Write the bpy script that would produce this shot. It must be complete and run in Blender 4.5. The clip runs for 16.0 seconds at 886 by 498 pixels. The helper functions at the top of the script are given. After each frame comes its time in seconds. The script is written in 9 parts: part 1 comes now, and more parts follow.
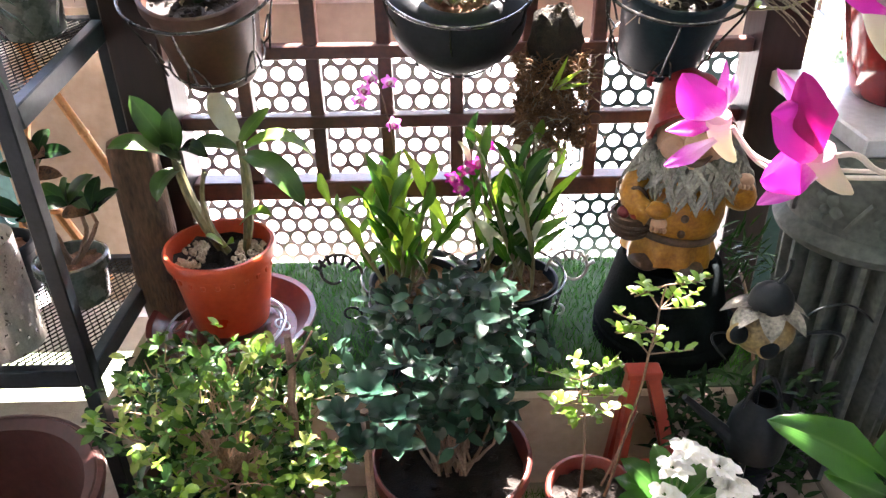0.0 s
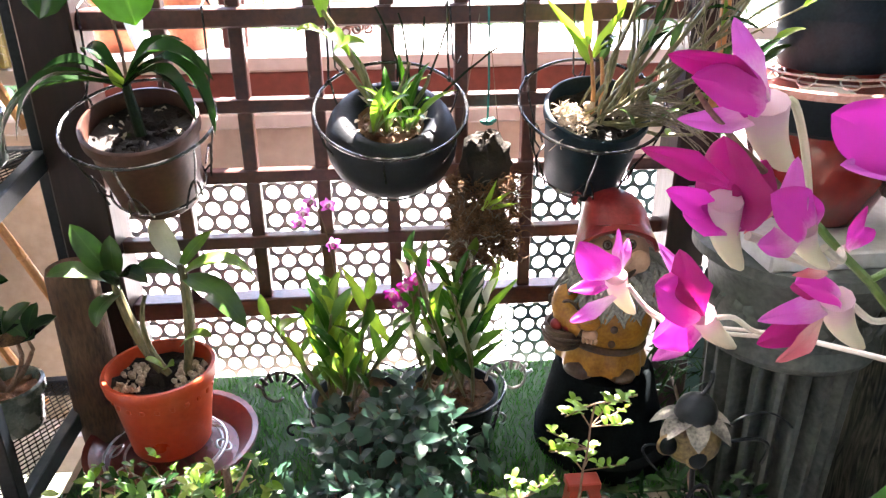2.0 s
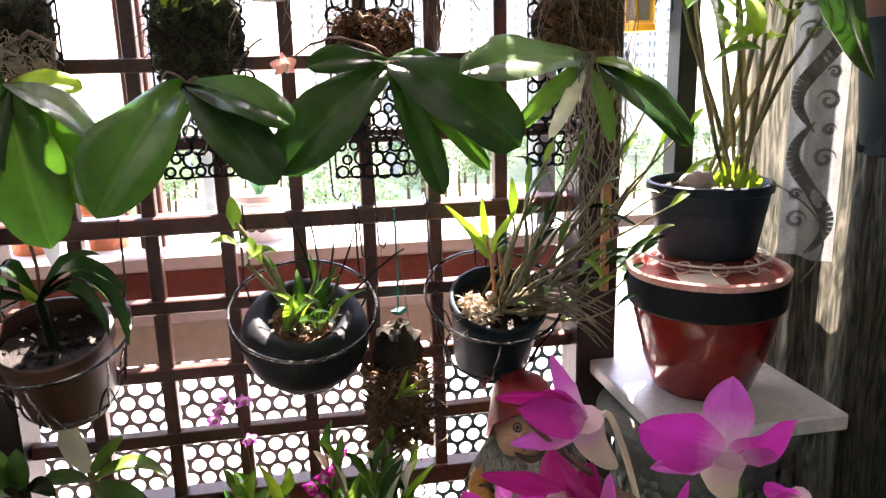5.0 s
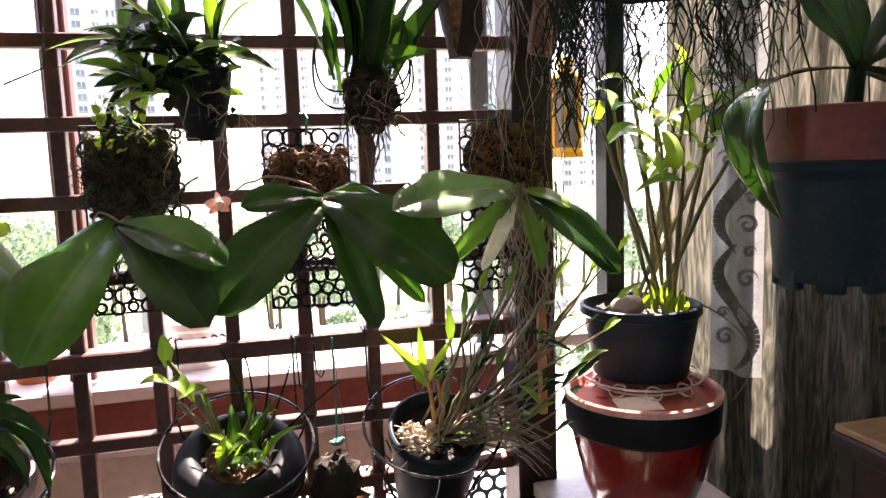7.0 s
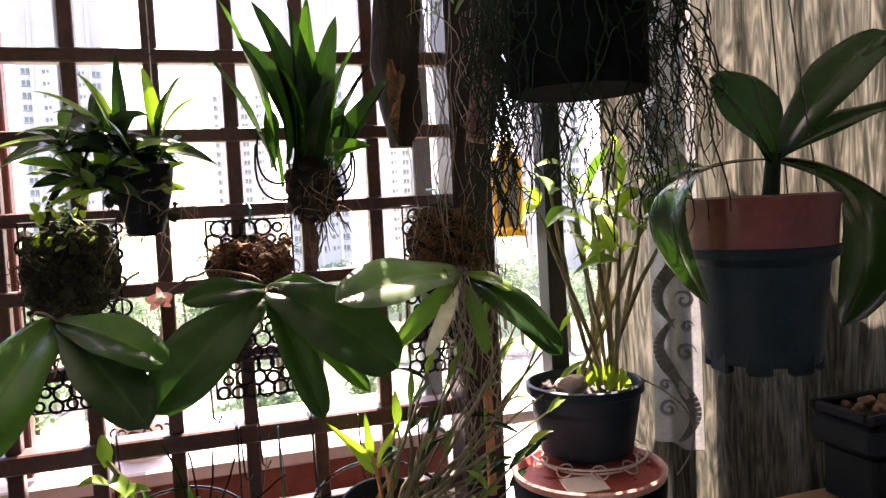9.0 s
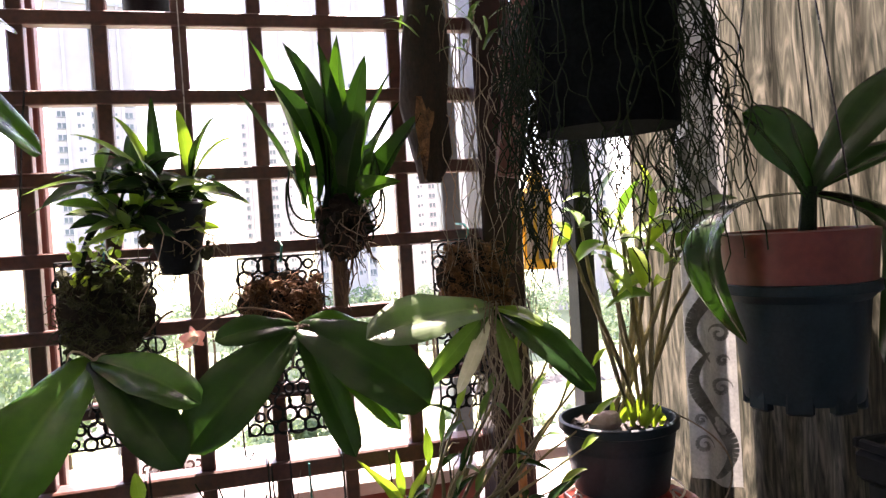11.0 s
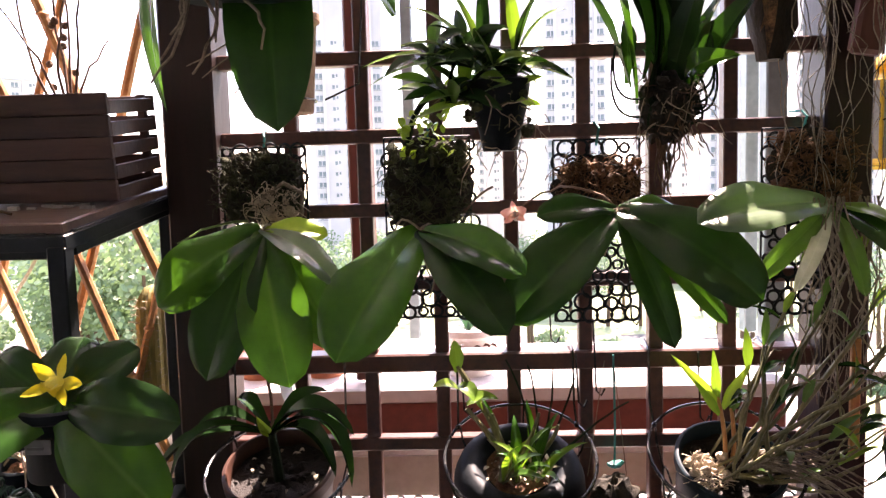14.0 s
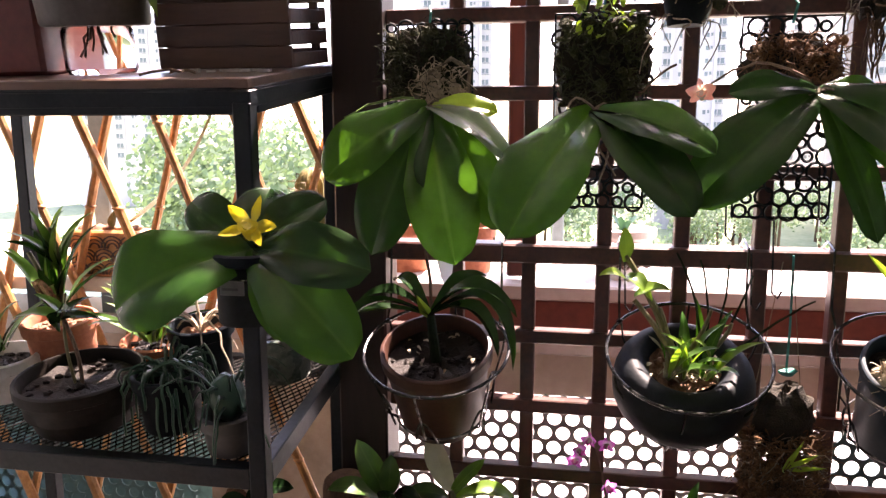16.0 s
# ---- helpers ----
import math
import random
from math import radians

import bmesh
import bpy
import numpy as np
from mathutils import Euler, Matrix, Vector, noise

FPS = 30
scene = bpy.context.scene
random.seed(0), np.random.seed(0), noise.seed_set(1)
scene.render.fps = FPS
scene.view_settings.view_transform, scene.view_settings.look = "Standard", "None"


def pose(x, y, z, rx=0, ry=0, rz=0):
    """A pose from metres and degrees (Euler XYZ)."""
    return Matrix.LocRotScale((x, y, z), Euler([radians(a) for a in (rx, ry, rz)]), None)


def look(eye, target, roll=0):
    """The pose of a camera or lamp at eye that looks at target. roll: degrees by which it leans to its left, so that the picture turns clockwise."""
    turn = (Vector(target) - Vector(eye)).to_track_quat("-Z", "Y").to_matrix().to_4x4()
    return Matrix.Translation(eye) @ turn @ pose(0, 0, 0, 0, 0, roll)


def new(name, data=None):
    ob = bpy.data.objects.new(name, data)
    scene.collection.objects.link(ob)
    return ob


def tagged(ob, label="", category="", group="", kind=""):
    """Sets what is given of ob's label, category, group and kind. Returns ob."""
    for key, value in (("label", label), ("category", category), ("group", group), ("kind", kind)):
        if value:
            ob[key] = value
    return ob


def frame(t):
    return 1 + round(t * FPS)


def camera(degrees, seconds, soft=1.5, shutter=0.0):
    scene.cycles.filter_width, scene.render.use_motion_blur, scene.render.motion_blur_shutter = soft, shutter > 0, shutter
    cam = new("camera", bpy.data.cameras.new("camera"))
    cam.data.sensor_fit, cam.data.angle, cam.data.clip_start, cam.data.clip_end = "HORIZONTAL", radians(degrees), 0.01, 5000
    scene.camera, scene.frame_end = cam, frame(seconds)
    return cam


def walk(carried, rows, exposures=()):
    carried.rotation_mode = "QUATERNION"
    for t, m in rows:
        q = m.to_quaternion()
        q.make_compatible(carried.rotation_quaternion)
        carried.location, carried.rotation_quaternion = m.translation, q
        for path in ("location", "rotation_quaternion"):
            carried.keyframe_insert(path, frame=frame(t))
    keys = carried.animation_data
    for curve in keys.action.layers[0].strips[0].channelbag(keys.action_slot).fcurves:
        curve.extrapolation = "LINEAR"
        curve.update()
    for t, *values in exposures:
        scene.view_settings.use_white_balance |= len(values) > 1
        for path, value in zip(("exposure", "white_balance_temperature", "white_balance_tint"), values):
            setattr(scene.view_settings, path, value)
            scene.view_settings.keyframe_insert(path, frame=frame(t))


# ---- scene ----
# ---------- camera ----------
EXPOSURES = ((0.0, 4.6, 6600, 20), (1.3, 4.7, 6600, 20), (2.0, 4.6, 6600, 20), (4.2, 3.85, 6850, 23), (6.5, 3.3, 7200, 29), (9.0, 3.05, 7350, 32), (12.0, 3.05, 7350, 33), (16.0, 3.0, 7350, 32))
cam = camera(61.81, 16.0, soft=1.35)
PATH_ROWS = [
    (0.0, -0.1563, -1.2737, 1.1978, 59.958, 0.815, -0.741),
    (0.5, -0.1477, -1.2722, 1.2072, 61.228, 0.778, -2.523),
    (1.0, -0.1379, -1.2782, 1.2242, 62.875, 0.666, -4.097),
    (1.5, -0.1322, -1.2779, 1.2463, 64.913, 0.530, -4.774),
    (2.0, -0.1342, -1.2834, 1.2632, 66.369, 0.535, -4.791),
    (2.5, -0.1344, -1.2843, 1.2748, 67.815, 0.567, -4.781),
    (3.0, -0.1293, -1.2832, 1.2903, 69.235, 0.794, -5.005),
    (3.5, -0.1211, -1.2727, 1.3007, 71.208, 1.034, -5.986),
    (4.0, -0.1120, -1.2866, 1.3240, 73.125, 1.245, -7.482),
    (6.5, -0.0818, -1.3226, 1.4324, 81.293, 1.601, -13.907),
    (7.0, -0.0714, -1.3165, 1.4482, 82.943, 1.869, -14.364),
    (7.5, -0.0678, -1.3237, 1.4662, 84.544, 2.223, -14.670),
    (8.0, -0.0655, -1.3431, 1.4857, 86.170, 2.682, -15.041),
    (8.5, -0.0576, -1.3468, 1.4967, 86.851, 2.845, -16.262),
    (9.0, -0.0472, -1.3381, 1.5057, 86.818, 2.992, -17.624),
    (11.5, -0.0561, -1.3294, 1.5269, 88.993, 3.794, -13.805),
    (12.0, -0.0950, -1.3103, 1.5138, 88.538, 3.634, -10.448),
    (12.5, -0.1209, -1.2996, 1.5045, 87.836, 3.414, -6.724),
    (13.0, -0.1461, -1.2901, 1.4852, 86.870, 2.969, -3.304),
    (13.5, -0.1639, -1.2798, 1.4653, 85.890, 2.231, -0.103),
    (14.0, -0.1946, -1.2728, 1.4393, 84.848, 1.599, 1.894),
    (14.5, -0.2281, -1.2628, 1.4140, 83.611, 1.204, 3.929),
    (15.0, -0.2598, -1.2554, 1.3900, 82.600, 1.013, 5.914),
    (15.5, -0.2849, -1.2496, 1.3634, 81.693, 0.632, 8.017),
    (16.0, -0.3005, -1.2521, 1.3413, 80.605, 0.123, 9.894),
]
walk(cam, [(r[0], pose(*r[1:])) for r in PATH_ROWS], EXPOSURES)


# ---------- light ----------
SUN_FROM = Vector((0.14, 0.505, 0.86)).normalized()
world = bpy.data.worlds.new("sky")
scene.world = world
world.use_nodes = True
sky = world.node_tree.nodes.new("ShaderNodeTexSky")
sky.sky_type, sky.sun_disc = "NISHITA", False
sky.sun_elevation = math.asin(SUN_FROM.z)
sky.sun_rotation = math.atan2(SUN_FROM.x, SUN_FROM.y)
sky.air_density, sky.dust_density, sky.ozone_density = 1.0, 1.2, 1.0
back = world.node_tree.nodes["Background"]
world.node_tree.links.new(sky.outputs[0], back.inputs[0])
back.inputs[1].default_value = 0.15
sun = new("sun", bpy.data.lights.new("sun", "SUN"))
sun.data.energy, sun.data.angle, sun.data.color = 5.0, radians(0.6), (1.0, 0.94, 0.86)
sun.matrix_world = look(SUN_FROM * 20, (0, 0, 0))

# ---------- materials ----------


def material(name):
    m = bpy.data.materials.new(name)
    m.use_nodes = True
    return m, m.node_tree.nodes, m.node_tree.links, m.node_tree.nodes["Principled BSDF"]


def surface(name, dark, light, rough=0.6, scale=30.0, bump=0.2, metal=0.0, stretch=(1, 1, 1), fine=6.0, trans=0.0, coat=0.0, spread=0.35, spec=0.5):
    """A worn surface: two scales of noise between two colours, with fine relief."""
    m, n, l, p = material(name)
    co = n.new("ShaderNodeTexCoord")
    mp = n.new("ShaderNodeMapping")
    mp.inputs["Scale"].default_value = stretch
    l.new(co.outputs["Object"], mp.inputs[0])
    big, small = n.new("ShaderNodeTexNoise"), n.new("ShaderNodeTexNoise")
    big.inputs["Scale"].default_value, big.inputs["Detail"].default_value = scale, 5
    small.inputs["Scale"].default_value, small.inputs["Detail"].default_value = scale * fine, 6
    info = n.new("ShaderNodeObjectInfo")
    mix = n.new("ShaderNodeMath")
    mix.operation = "MULTIPLY_ADD"
    l.new(small.outputs[0], mix.inputs[0])
    mix.inputs[1].default_value = 0.6
    add = n.new("ShaderNodeMath")
    add.operation = "MULTIPLY_ADD"
    l.new(big.outputs[0], add.inputs[0])
    add.inputs[1].default_value = 0.7
    add.inputs[2].default_value = -0.15
    l.new(add.outputs[0], mix.inputs[2])
    ramp = n.new("ShaderNodeValToRGB")
    ramp.color_ramp.elements[0].position, ramp.color_ramp.elements[1].position = 0.5 - spread * 0.6, 0.5 + spread * 0.6
    ramp.color_ramp.elements[0].color, ramp.color_ramp.elements[1].color = (*dark, 1), (*light, 1)
    l.new(mp.outputs[0], big.inputs[0])
    l.new(mp.outputs[0], small.inputs[0])
    l.new(mix.outputs[0], ramp.inputs[0])
    hsv = n.new("ShaderNodeHueSaturation")
    vary = n.new("ShaderNodeMapRange")
    vary.inputs[3].default_value, vary.inputs[4].default_value = 0.85, 1.15
    l.new(info.outputs["Random"], vary.inputs[0])
    l.new(vary.outputs[0], hsv.inputs["Value"])
    l.new(ramp.outputs[0], hsv.inputs["Color"])
    l.new(hsv.outputs[0], p.inputs["Base Color"])
    bp = n.new("ShaderNodeBump")
    bp.inputs["Strength"].default_value, bp.inputs["Distance"].default_value = bump, 0.004
    l.new(mix.outputs[0], bp.inputs["Height"])
    l.new(bp.outputs[0], p.inputs["Normal"])
    rr = n.new("ShaderNodeMapRange")
    rr.inputs[3].default_value, rr.inputs[4].default_value = max(rough - 0.12, 0.03), min(rough + 0.15, 1)
    l.new(big.outputs[0], rr.inputs[0])
    l.new(rr.outputs[0], p.inputs["Roughness"])
    p.inputs["Metallic"].default_value = metal
    p.inputs["Coat Weight"].default_value = coat
    p.inputs["Specular IOR Level"].default_value = spec
    if trans:
        thin(m, n, l, p, hsv.outputs[0], trans)
    return m


def thin(m, n, l, p, colour, share):
    """Lets light through a thin sheet."""
    tr, mx = n.new("ShaderNodeBsdfTranslucent"), n.new("ShaderNodeMixShader")
    mx.inputs[0].default_value = share
    l.new(colour, tr.inputs["Color"])
    l.new(p.outputs[0], mx.inputs[1])
    l.new(tr.outputs[0], mx.inputs[2])
    l.new(mx.outputs[0], n["Material Output"].inputs[0])


def leafy(name, dark, light, rib, through_col, share=0.4, rough=0.35, veins=24.0, spec=0.5):
    """A leaf: long veins, a pale midrib, mottling, and light that shines through."""
    m, n, l, p = material(name)
    uv = n.new("ShaderNodeUVMap")
    sep = n.new("ShaderNodeSeparateXYZ")
    l.new(uv.outputs[0], sep.inputs[0])
    co = n.new("ShaderNodeTexCoord")
    nz = n.new("ShaderNodeTexNoise")
    nz.inputs["Scale"].default_value, nz.inputs["Detail"].default_value = 45, 5
    l.new(co.outputs["Object"], nz.inputs[0])
    isl = n.new("ShaderNodeNewGeometry")
    info = n.new("ShaderNodeObjectInfo")
    wv = n.new("ShaderNodeTexWave")
    wv.inputs["Scale"].default_value, wv.inputs["Distortion"].default_value = veins / 6.28, 0.4
    l.new(uv.outputs[0], wv.inputs[0])
    a = n.new("ShaderNodeMath")
    a.operation = "MULTIPLY_ADD"
    l.new(isl.outputs["Random Per Island"], a.inputs[0])
    a.inputs[1].default_value = 0.45
    l.new(nz.outputs[0], a.inputs[2])
    b = n.new("ShaderNodeMath")
    b.operation = "MULTIPLY_ADD"
    l.new(info.outputs["Random"], b.inputs[0])
    b.inputs[1].default_value = 0.3
    l.new(a.outputs[0], b.inputs[2])
    ramp = n.new("ShaderNodeValToRGB")
    ramp.color_ramp.elements[0].position, ramp.color_ramp.elements[1].position = 0.45, 1.15
    ramp.color_ramp.elements[0].color, ramp.color_ramp.elements[1].color = (*dark, 1), (*light, 1)
    l.new(b.outputs[0], ramp.inputs[0])
    dist = n.new("ShaderNodeMath")
    dist.operation = "SUBTRACT"
    l.new(sep.outputs[0], dist.inputs[0])
    dist.inputs[1].default_value = 0.5
    ab = n.new("ShaderNodeMath")
    ab.operation = "ABSOLUTE"
    l.new(dist.outputs[0], ab.inputs[0])
    mr = n.new("ShaderNodeMapRange")
    mr.inputs[1].default_value, mr.inputs[2].default_value, mr.inputs[3].default_value, mr.inputs[4].default_value = 0.01, 0.05, 0.55, 0.0
    l.new(ab.outputs[0], mr.inputs[0])
    mix = n.new("ShaderNodeMix")
    mix.data_type = "RGBA"
    l.new(mr.outputs[0], mix.inputs[0])
    l.new(ramp.outputs[0], mix.inputs[6])
    mix.inputs[7].default_value = (*rib, 1)
    l.new(mix.outputs[2], p.inputs["Base Color"])
    bp = n.new("ShaderNodeBump")
    bp.inputs["Strength"].default_value, bp.inputs["Distance"].default_value = 0.12, 0.003
    hh = n.new("ShaderNodeMath")
    hh.operation = "MULTIPLY_ADD"
    l.new(wv.outputs["Fac"], hh.inputs[0])
    hh.inputs[1].default_value = 0.10
    l.new(nz.outputs[0], hh.inputs[2])
    l.new(hh.outputs[0], bp.inputs["Height"])
    l.new(bp.outputs[0], p.inputs["Normal"])
    p.inputs["Roughness"].default_value = rough
    p.inputs["Specular IOR Level"].default_value = spec
    tr, mx = n.new("ShaderNodeBsdfTranslucent"), n.new("ShaderNodeMixShader")
    tint = n.new("ShaderNodeMix")
    tint.data_type = "RGBA"
    l.new(nz.outputs[0], tint.inputs[0])
    tint.inputs[6].default_value = (*[c * 0.6 for c in through_col], 1)
    tint.inputs[7].default_value = (*through_col, 1)
    l.new(tint.outputs[2], tr.inputs["Color"])
    mx.inputs[0].default_value = share
    l.new(p.outputs[0], mx.inputs[1])
    l.new(tr.outputs[0], mx.inputs[2])
    l.new(mx.outputs[0], n["Material Output"].inputs[0])
    return m


def petal(name, base, tip, share=0.35, low=0.26, high=0.68):
    """A petal that goes from one colour at its foot to another at its tip."""
    m, n, l, p = material(name)
    uv = n.new("ShaderNodeUVMap")
    sep = n.new("ShaderNodeSeparateXYZ")
    l.new(uv.outputs[0], sep.inputs[0])
    wv = n.new("ShaderNodeTexNoise")
    wv.inputs["Scale"].default_value = 14
    l.new(uv.outputs[0], wv.inputs[0])
    a = n.new("ShaderNodeMath")
    a.operation = "MULTIPLY_ADD"
    l.new(wv.outputs[0], a.inputs[0])
    a.inputs[1].default_value = 0.18
    l.new(sep.outputs[1], a.inputs[2])
    ramp = n.new("ShaderNodeValToRGB")
    ramp.color_ramp.elements[0].position, ramp.color_ramp.elements[1].position = low, high
    ramp.color_ramp.elements[0].color, ramp.color_ramp.elements[1].color = (*base, 1), (*tip, 1)
    l.new(a.outputs[0], ramp.inputs[0])
    l.new(ramp.outputs[0], p.inputs["Base Color"])
    p.inputs["Roughness"].default_value = 0.5
    thin(m, n, l, p, ramp.outputs[0], share)
    return m


def glass(name, rough=0.02, tint=(1, 1, 1)):
    m, n, l, p = material(name)
    p.inputs["Base Color"].default_value = (*tint, 1)
    p.inputs["Transmission Weight"].default_value = 1
    p.inputs["Roughness"].default_value, p.inputs["IOR"].default_value = rough, 1.35
    return m


WOOD_DARK = surface("stained wood", (0.009, 0.005, 0.0045), (0.030, 0.013, 0.010), 0.45, 14, 0.25, stretch=(1, 1, 0.15), spec=0.3)
WOOD_BAR = surface("stained lattice wood", (0.035, 0.012, 0.009), (0.105, 0.036, 0.024), 0.4, 18, 0.25)
WOOD_FRAME = surface("reddish window frame", (0.07, 0.02, 0.014), (0.15, 0.045, 0.03), 0.45, 12, 0.2, stretch=(1, 1, 0.2))
WOOD_CRATE = surface("brown crate wood", (0.034, 0.016, 0.011), (0.088, 0.042, 0.028), 0.5, 16, 0.35, stretch=(0.2, 1, 1))
WOOD_TOP = surface("brown rack board", (0.09, 0.048, 0.034), (0.19, 0.11, 0.08), 0.35, 16, 0.2, stretch=(0.2, 1, 1))
BARK = surface("bark", (0.03, 0.018, 0.011), (0.16, 0.09, 0.05), 0.9, 35, 1.0, stretch=(1, 1, 0.25))
BAMBOO = surface("bamboo cane", (0.30, 0.12, 0.035), (0.55, 0.27, 0.09), 0.45, 20, 0.2)
BLACK_METAL = surface("black painted metal", (0.005, 0.0075, 0.010), (0.014, 0.019, 0.023), 0.42, 25, 0.1, spec=0.22)
BLUE_METAL = surface("grey-blue painted metal", (0.020, 0.032, 0.038), (0.045, 0.062, 0.070), 0.38, 18, 0.1, spec=0.4)
WIRE = surface("dark coated wire", (0.018, 0.018, 0.018), (0.10, 0.098, 0.095), 0.22, 60, 0.1, metal=0.6)
WIRE_PALE = surface("pale galvanised wire", (0.35, 0.34, 0.32), (0.6, 0.58, 0.55), 0.3, 60, 0.1, metal=0.7)
ALU = surface("grey window aluminium", (0.10, 0.14, 0.15), (0.17, 0.22, 0.23), 0.4, 10, 0.05)
WHITE_METAL = surface("pale grey perforated sheet", (0.31, 0.30, 0.29), (0.40, 0.39, 0.375), 0.5, 9, 0.1)
TEAL_METAL = surface("dark teal perforated metal", (0.03, 0.08, 0.08), (0.07, 0.15, 0.145), 0.45, 9, 0.1)
CLAY = surface("terracotta clay", (0.30, 0.09, 0.045), (0.50, 0.18, 0.09), 0.8, 22, 0.3)
ORANGE_PLASTIC = surface("orange plastic", (0.40, 0.042, 0.013), (0.52, 0.075, 0.026), 0.32, 15, 0.08)
RED_PLASTIC = surface("red brown plastic", (0.10, 0.016, 0.012), (0.18, 0.036, 0.025), 0.35, 15, 0.08)
RED_GLAZE = surface("red glaze", (0.11, 0.007, 0.006), (0.21, 0.015, 0.012), 0.16, 9, 0.05, coat=0.35)
RED_INNER = surface("unglazed red clay", (0.30, 0.045, 0.035), (0.52, 0.13, 0.10), 0.3, 26, 0.3)
# Rim copy of the red clay, paled to carry the sun that strikes it.
RED_RIM = surface("sunlit pale red clay", (0.50, 0.20, 0.16), (0.72, 0.44, 0.38), 0.35, 26, 0.3)
BROWN_POT = surface("brown plastic pot", (0.045, 0.019, 0.012), (0.09, 0.038, 0.025), 0.42, 20, 0.1, spec=0.35)
BLACK_POT = surface("black plastic", (0.0035, 0.006, 0.008), (0.009, 0.013, 0.0165), 0.5, 30, 0.08, spec=0.10)
BLACK_MATT = surface("matt black plastic", (0.0035, 0.005, 0.0055), (0.008, 0.011, 0.012), 0.85, 30, 0.3, spec=0.02)
NAVY_POT = surface("dark navy plastic", (0.0045, 0.0125, 0.0185), (0.011, 0.025, 0.035), 0.45, 30, 0.08, spec=0.15)
RUBBER = surface("black rubber", (0.0045, 0.007, 0.009), (0.012, 0.016, 0.020), 0.56, 30, 0.15, spec=0.22)
DARK_BROWN = surface("dark brown plastic", (0.008, 0.0065, 0.0055), (0.021, 0.015, 0.012), 0.5, 20, 0.1, spec=0.15)
GREY_POT = surface("grey plastic", (0.035, 0.032, 0.03), (0.065, 0.06, 0.055), 0.5, 20, 0.1)
GREEN_GLAZE = surface("green grey glaze", (0.04, 0.06, 0.05), (0.14, 0.17, 0.14), 0.25, 30, 0.1, coat=0.4)
WHITE_GLAZE = surface("white glazed ceramic", (0.62, 0.58, 0.54), (0.78, 0.75, 0.72), 0.25, 20, 0.05)
SOIL = surface("dark potting bark", (0.004, 0.003, 0.0022), (0.024, 0.015, 0.010), 0.6, 60, 1.0, spec=0.25)
PEBBLE = surface("brown gravel", (0.10, 0.045, 0.025), (0.36, 0.19, 0.11), 0.85, 70, 1.0)
MOSS = surface("dry moss", (0.022, 0.012, 0.006), (0.24, 0.12, 0.048), 0.95, 60, 1.0)
MOSS_DARK = surface("dark fibre block", (0.004, 0.0035, 0.002), (0.035, 0.026, 0.014), 0.95, 60, 1.0)
MOSS_GREEN = surface("green moss", (0.008, 0.011, 0.004), (0.06, 0.065, 0.022), 0.95, 60, 1.0)
HUSK = surface("pale coconut husk", (0.28, 0.21, 0.14), (0.62, 0.53, 0.40), 0.9, 60, 0.8)
ROOT_DARK = surface("olive brown hanging root", (0.07, 0.055, 0.035), (0.30, 0.25, 0.18), 0.8, 60, 0.4)
ROOT = surface("dry root", (0.10, 0.075, 0.05), (0.34, 0.27, 0.19), 0.8, 60, 0.4)
CANE = surface("orchid cane", (0.06, 0.065, 0.022), (0.24, 0.21, 0.10), 0.5, 40, 0.3, stretch=(1, 1, 0.3), spec=0.4)
STEM_GREEN = surface("green stem", (0.06, 0.13, 0.02), (0.16, 0.26, 0.06), 0.5, 40, 0.2)
STEM_PALE = surface("pale flower stalk", (0.46, 0.40, 0.32), (0.62, 0.56, 0.46), 0.5, 40, 0.1)
STEM_BROWN = surface("brown twig", (0.09, 0.05, 0.03), (0.24, 0.15, 0.10), 0.8, 60, 0.5)
STEM_TAN = surface("tan dry twig", (0.16, 0.09, 0.05), (0.46, 0.30, 0.20), 0.8, 60, 0.5)
STRING_GREEN = surface("dark green hanging stem", (0.004, 0.009, 0.004), (0.016, 0.030, 0.012), 0.7, 60, 0.3, spec=0.12)
CORD_TEAL = surface("teal cord", (0.0, 0.12, 0.11), (0.02, 0.28, 0.24), 0.6, 60, 0.2)
STONE = surface("grey green cast stone", (0.036, 0.045, 0.039), (0.120, 0.134, 0.116), 0.7, 16, 0.5)
SLAB = surface("grey white slab", (0.45, 0.44, 0.43), (0.66, 0.65, 0.64), 0.35, 14, 0.1)
PLASTER = surface("pale grey plaster", (0.60, 0.64, 0.65), (0.70, 0.74, 0.75), 0.9, 6, 0.15)
CEILING = surface("ceiling paint", (0.74, 0.72, 0.69), (0.82, 0.80, 0.77), 0.9, 6, 0.1)
SILL_WHITE = surface("white sill paint", (0.52, 0.48, 0.45), (0.68, 0.64, 0.61), 0.7, 9, 0.15)
BEIGE = surface("beige render", (0.45, 0.34, 0.25), (0.62, 0.50, 0.39), 0.8, 9, 0.2)
RED_TROUGH = surface("red brown trough", (0.12, 0.03, 0.022), (0.22, 0.06, 0.04), 0.6, 10, 0.15)
FLOOR_TILE = surface("floor tile", (0.22, 0.18, 0.15), (0.34, 0.29, 0.25), 0.4, 7, 0.1)
GROUT = surface("grout", (0.10, 0.085, 0.075), (0.16, 0.14, 0.12), 0.9, 40, 0.3)
GRASS = surface("artificial grass", (0.014, 0.075, 0.010), (0.06, 0.21, 0.025), 0.7, 60, 0.2, trans=0.3, spec=0.15)
GRASS_BASE = surface("artificial grass backing", (0.01, 0.03, 0.008), (0.03, 0.07, 0.02), 0.9, 60, 0.4)
ORANGE_WOOD = surface("orange red painted wood", (0.30, 0.03, 0.014), (0.42, 0.055, 0.025), 0.5, 14, 0.2)
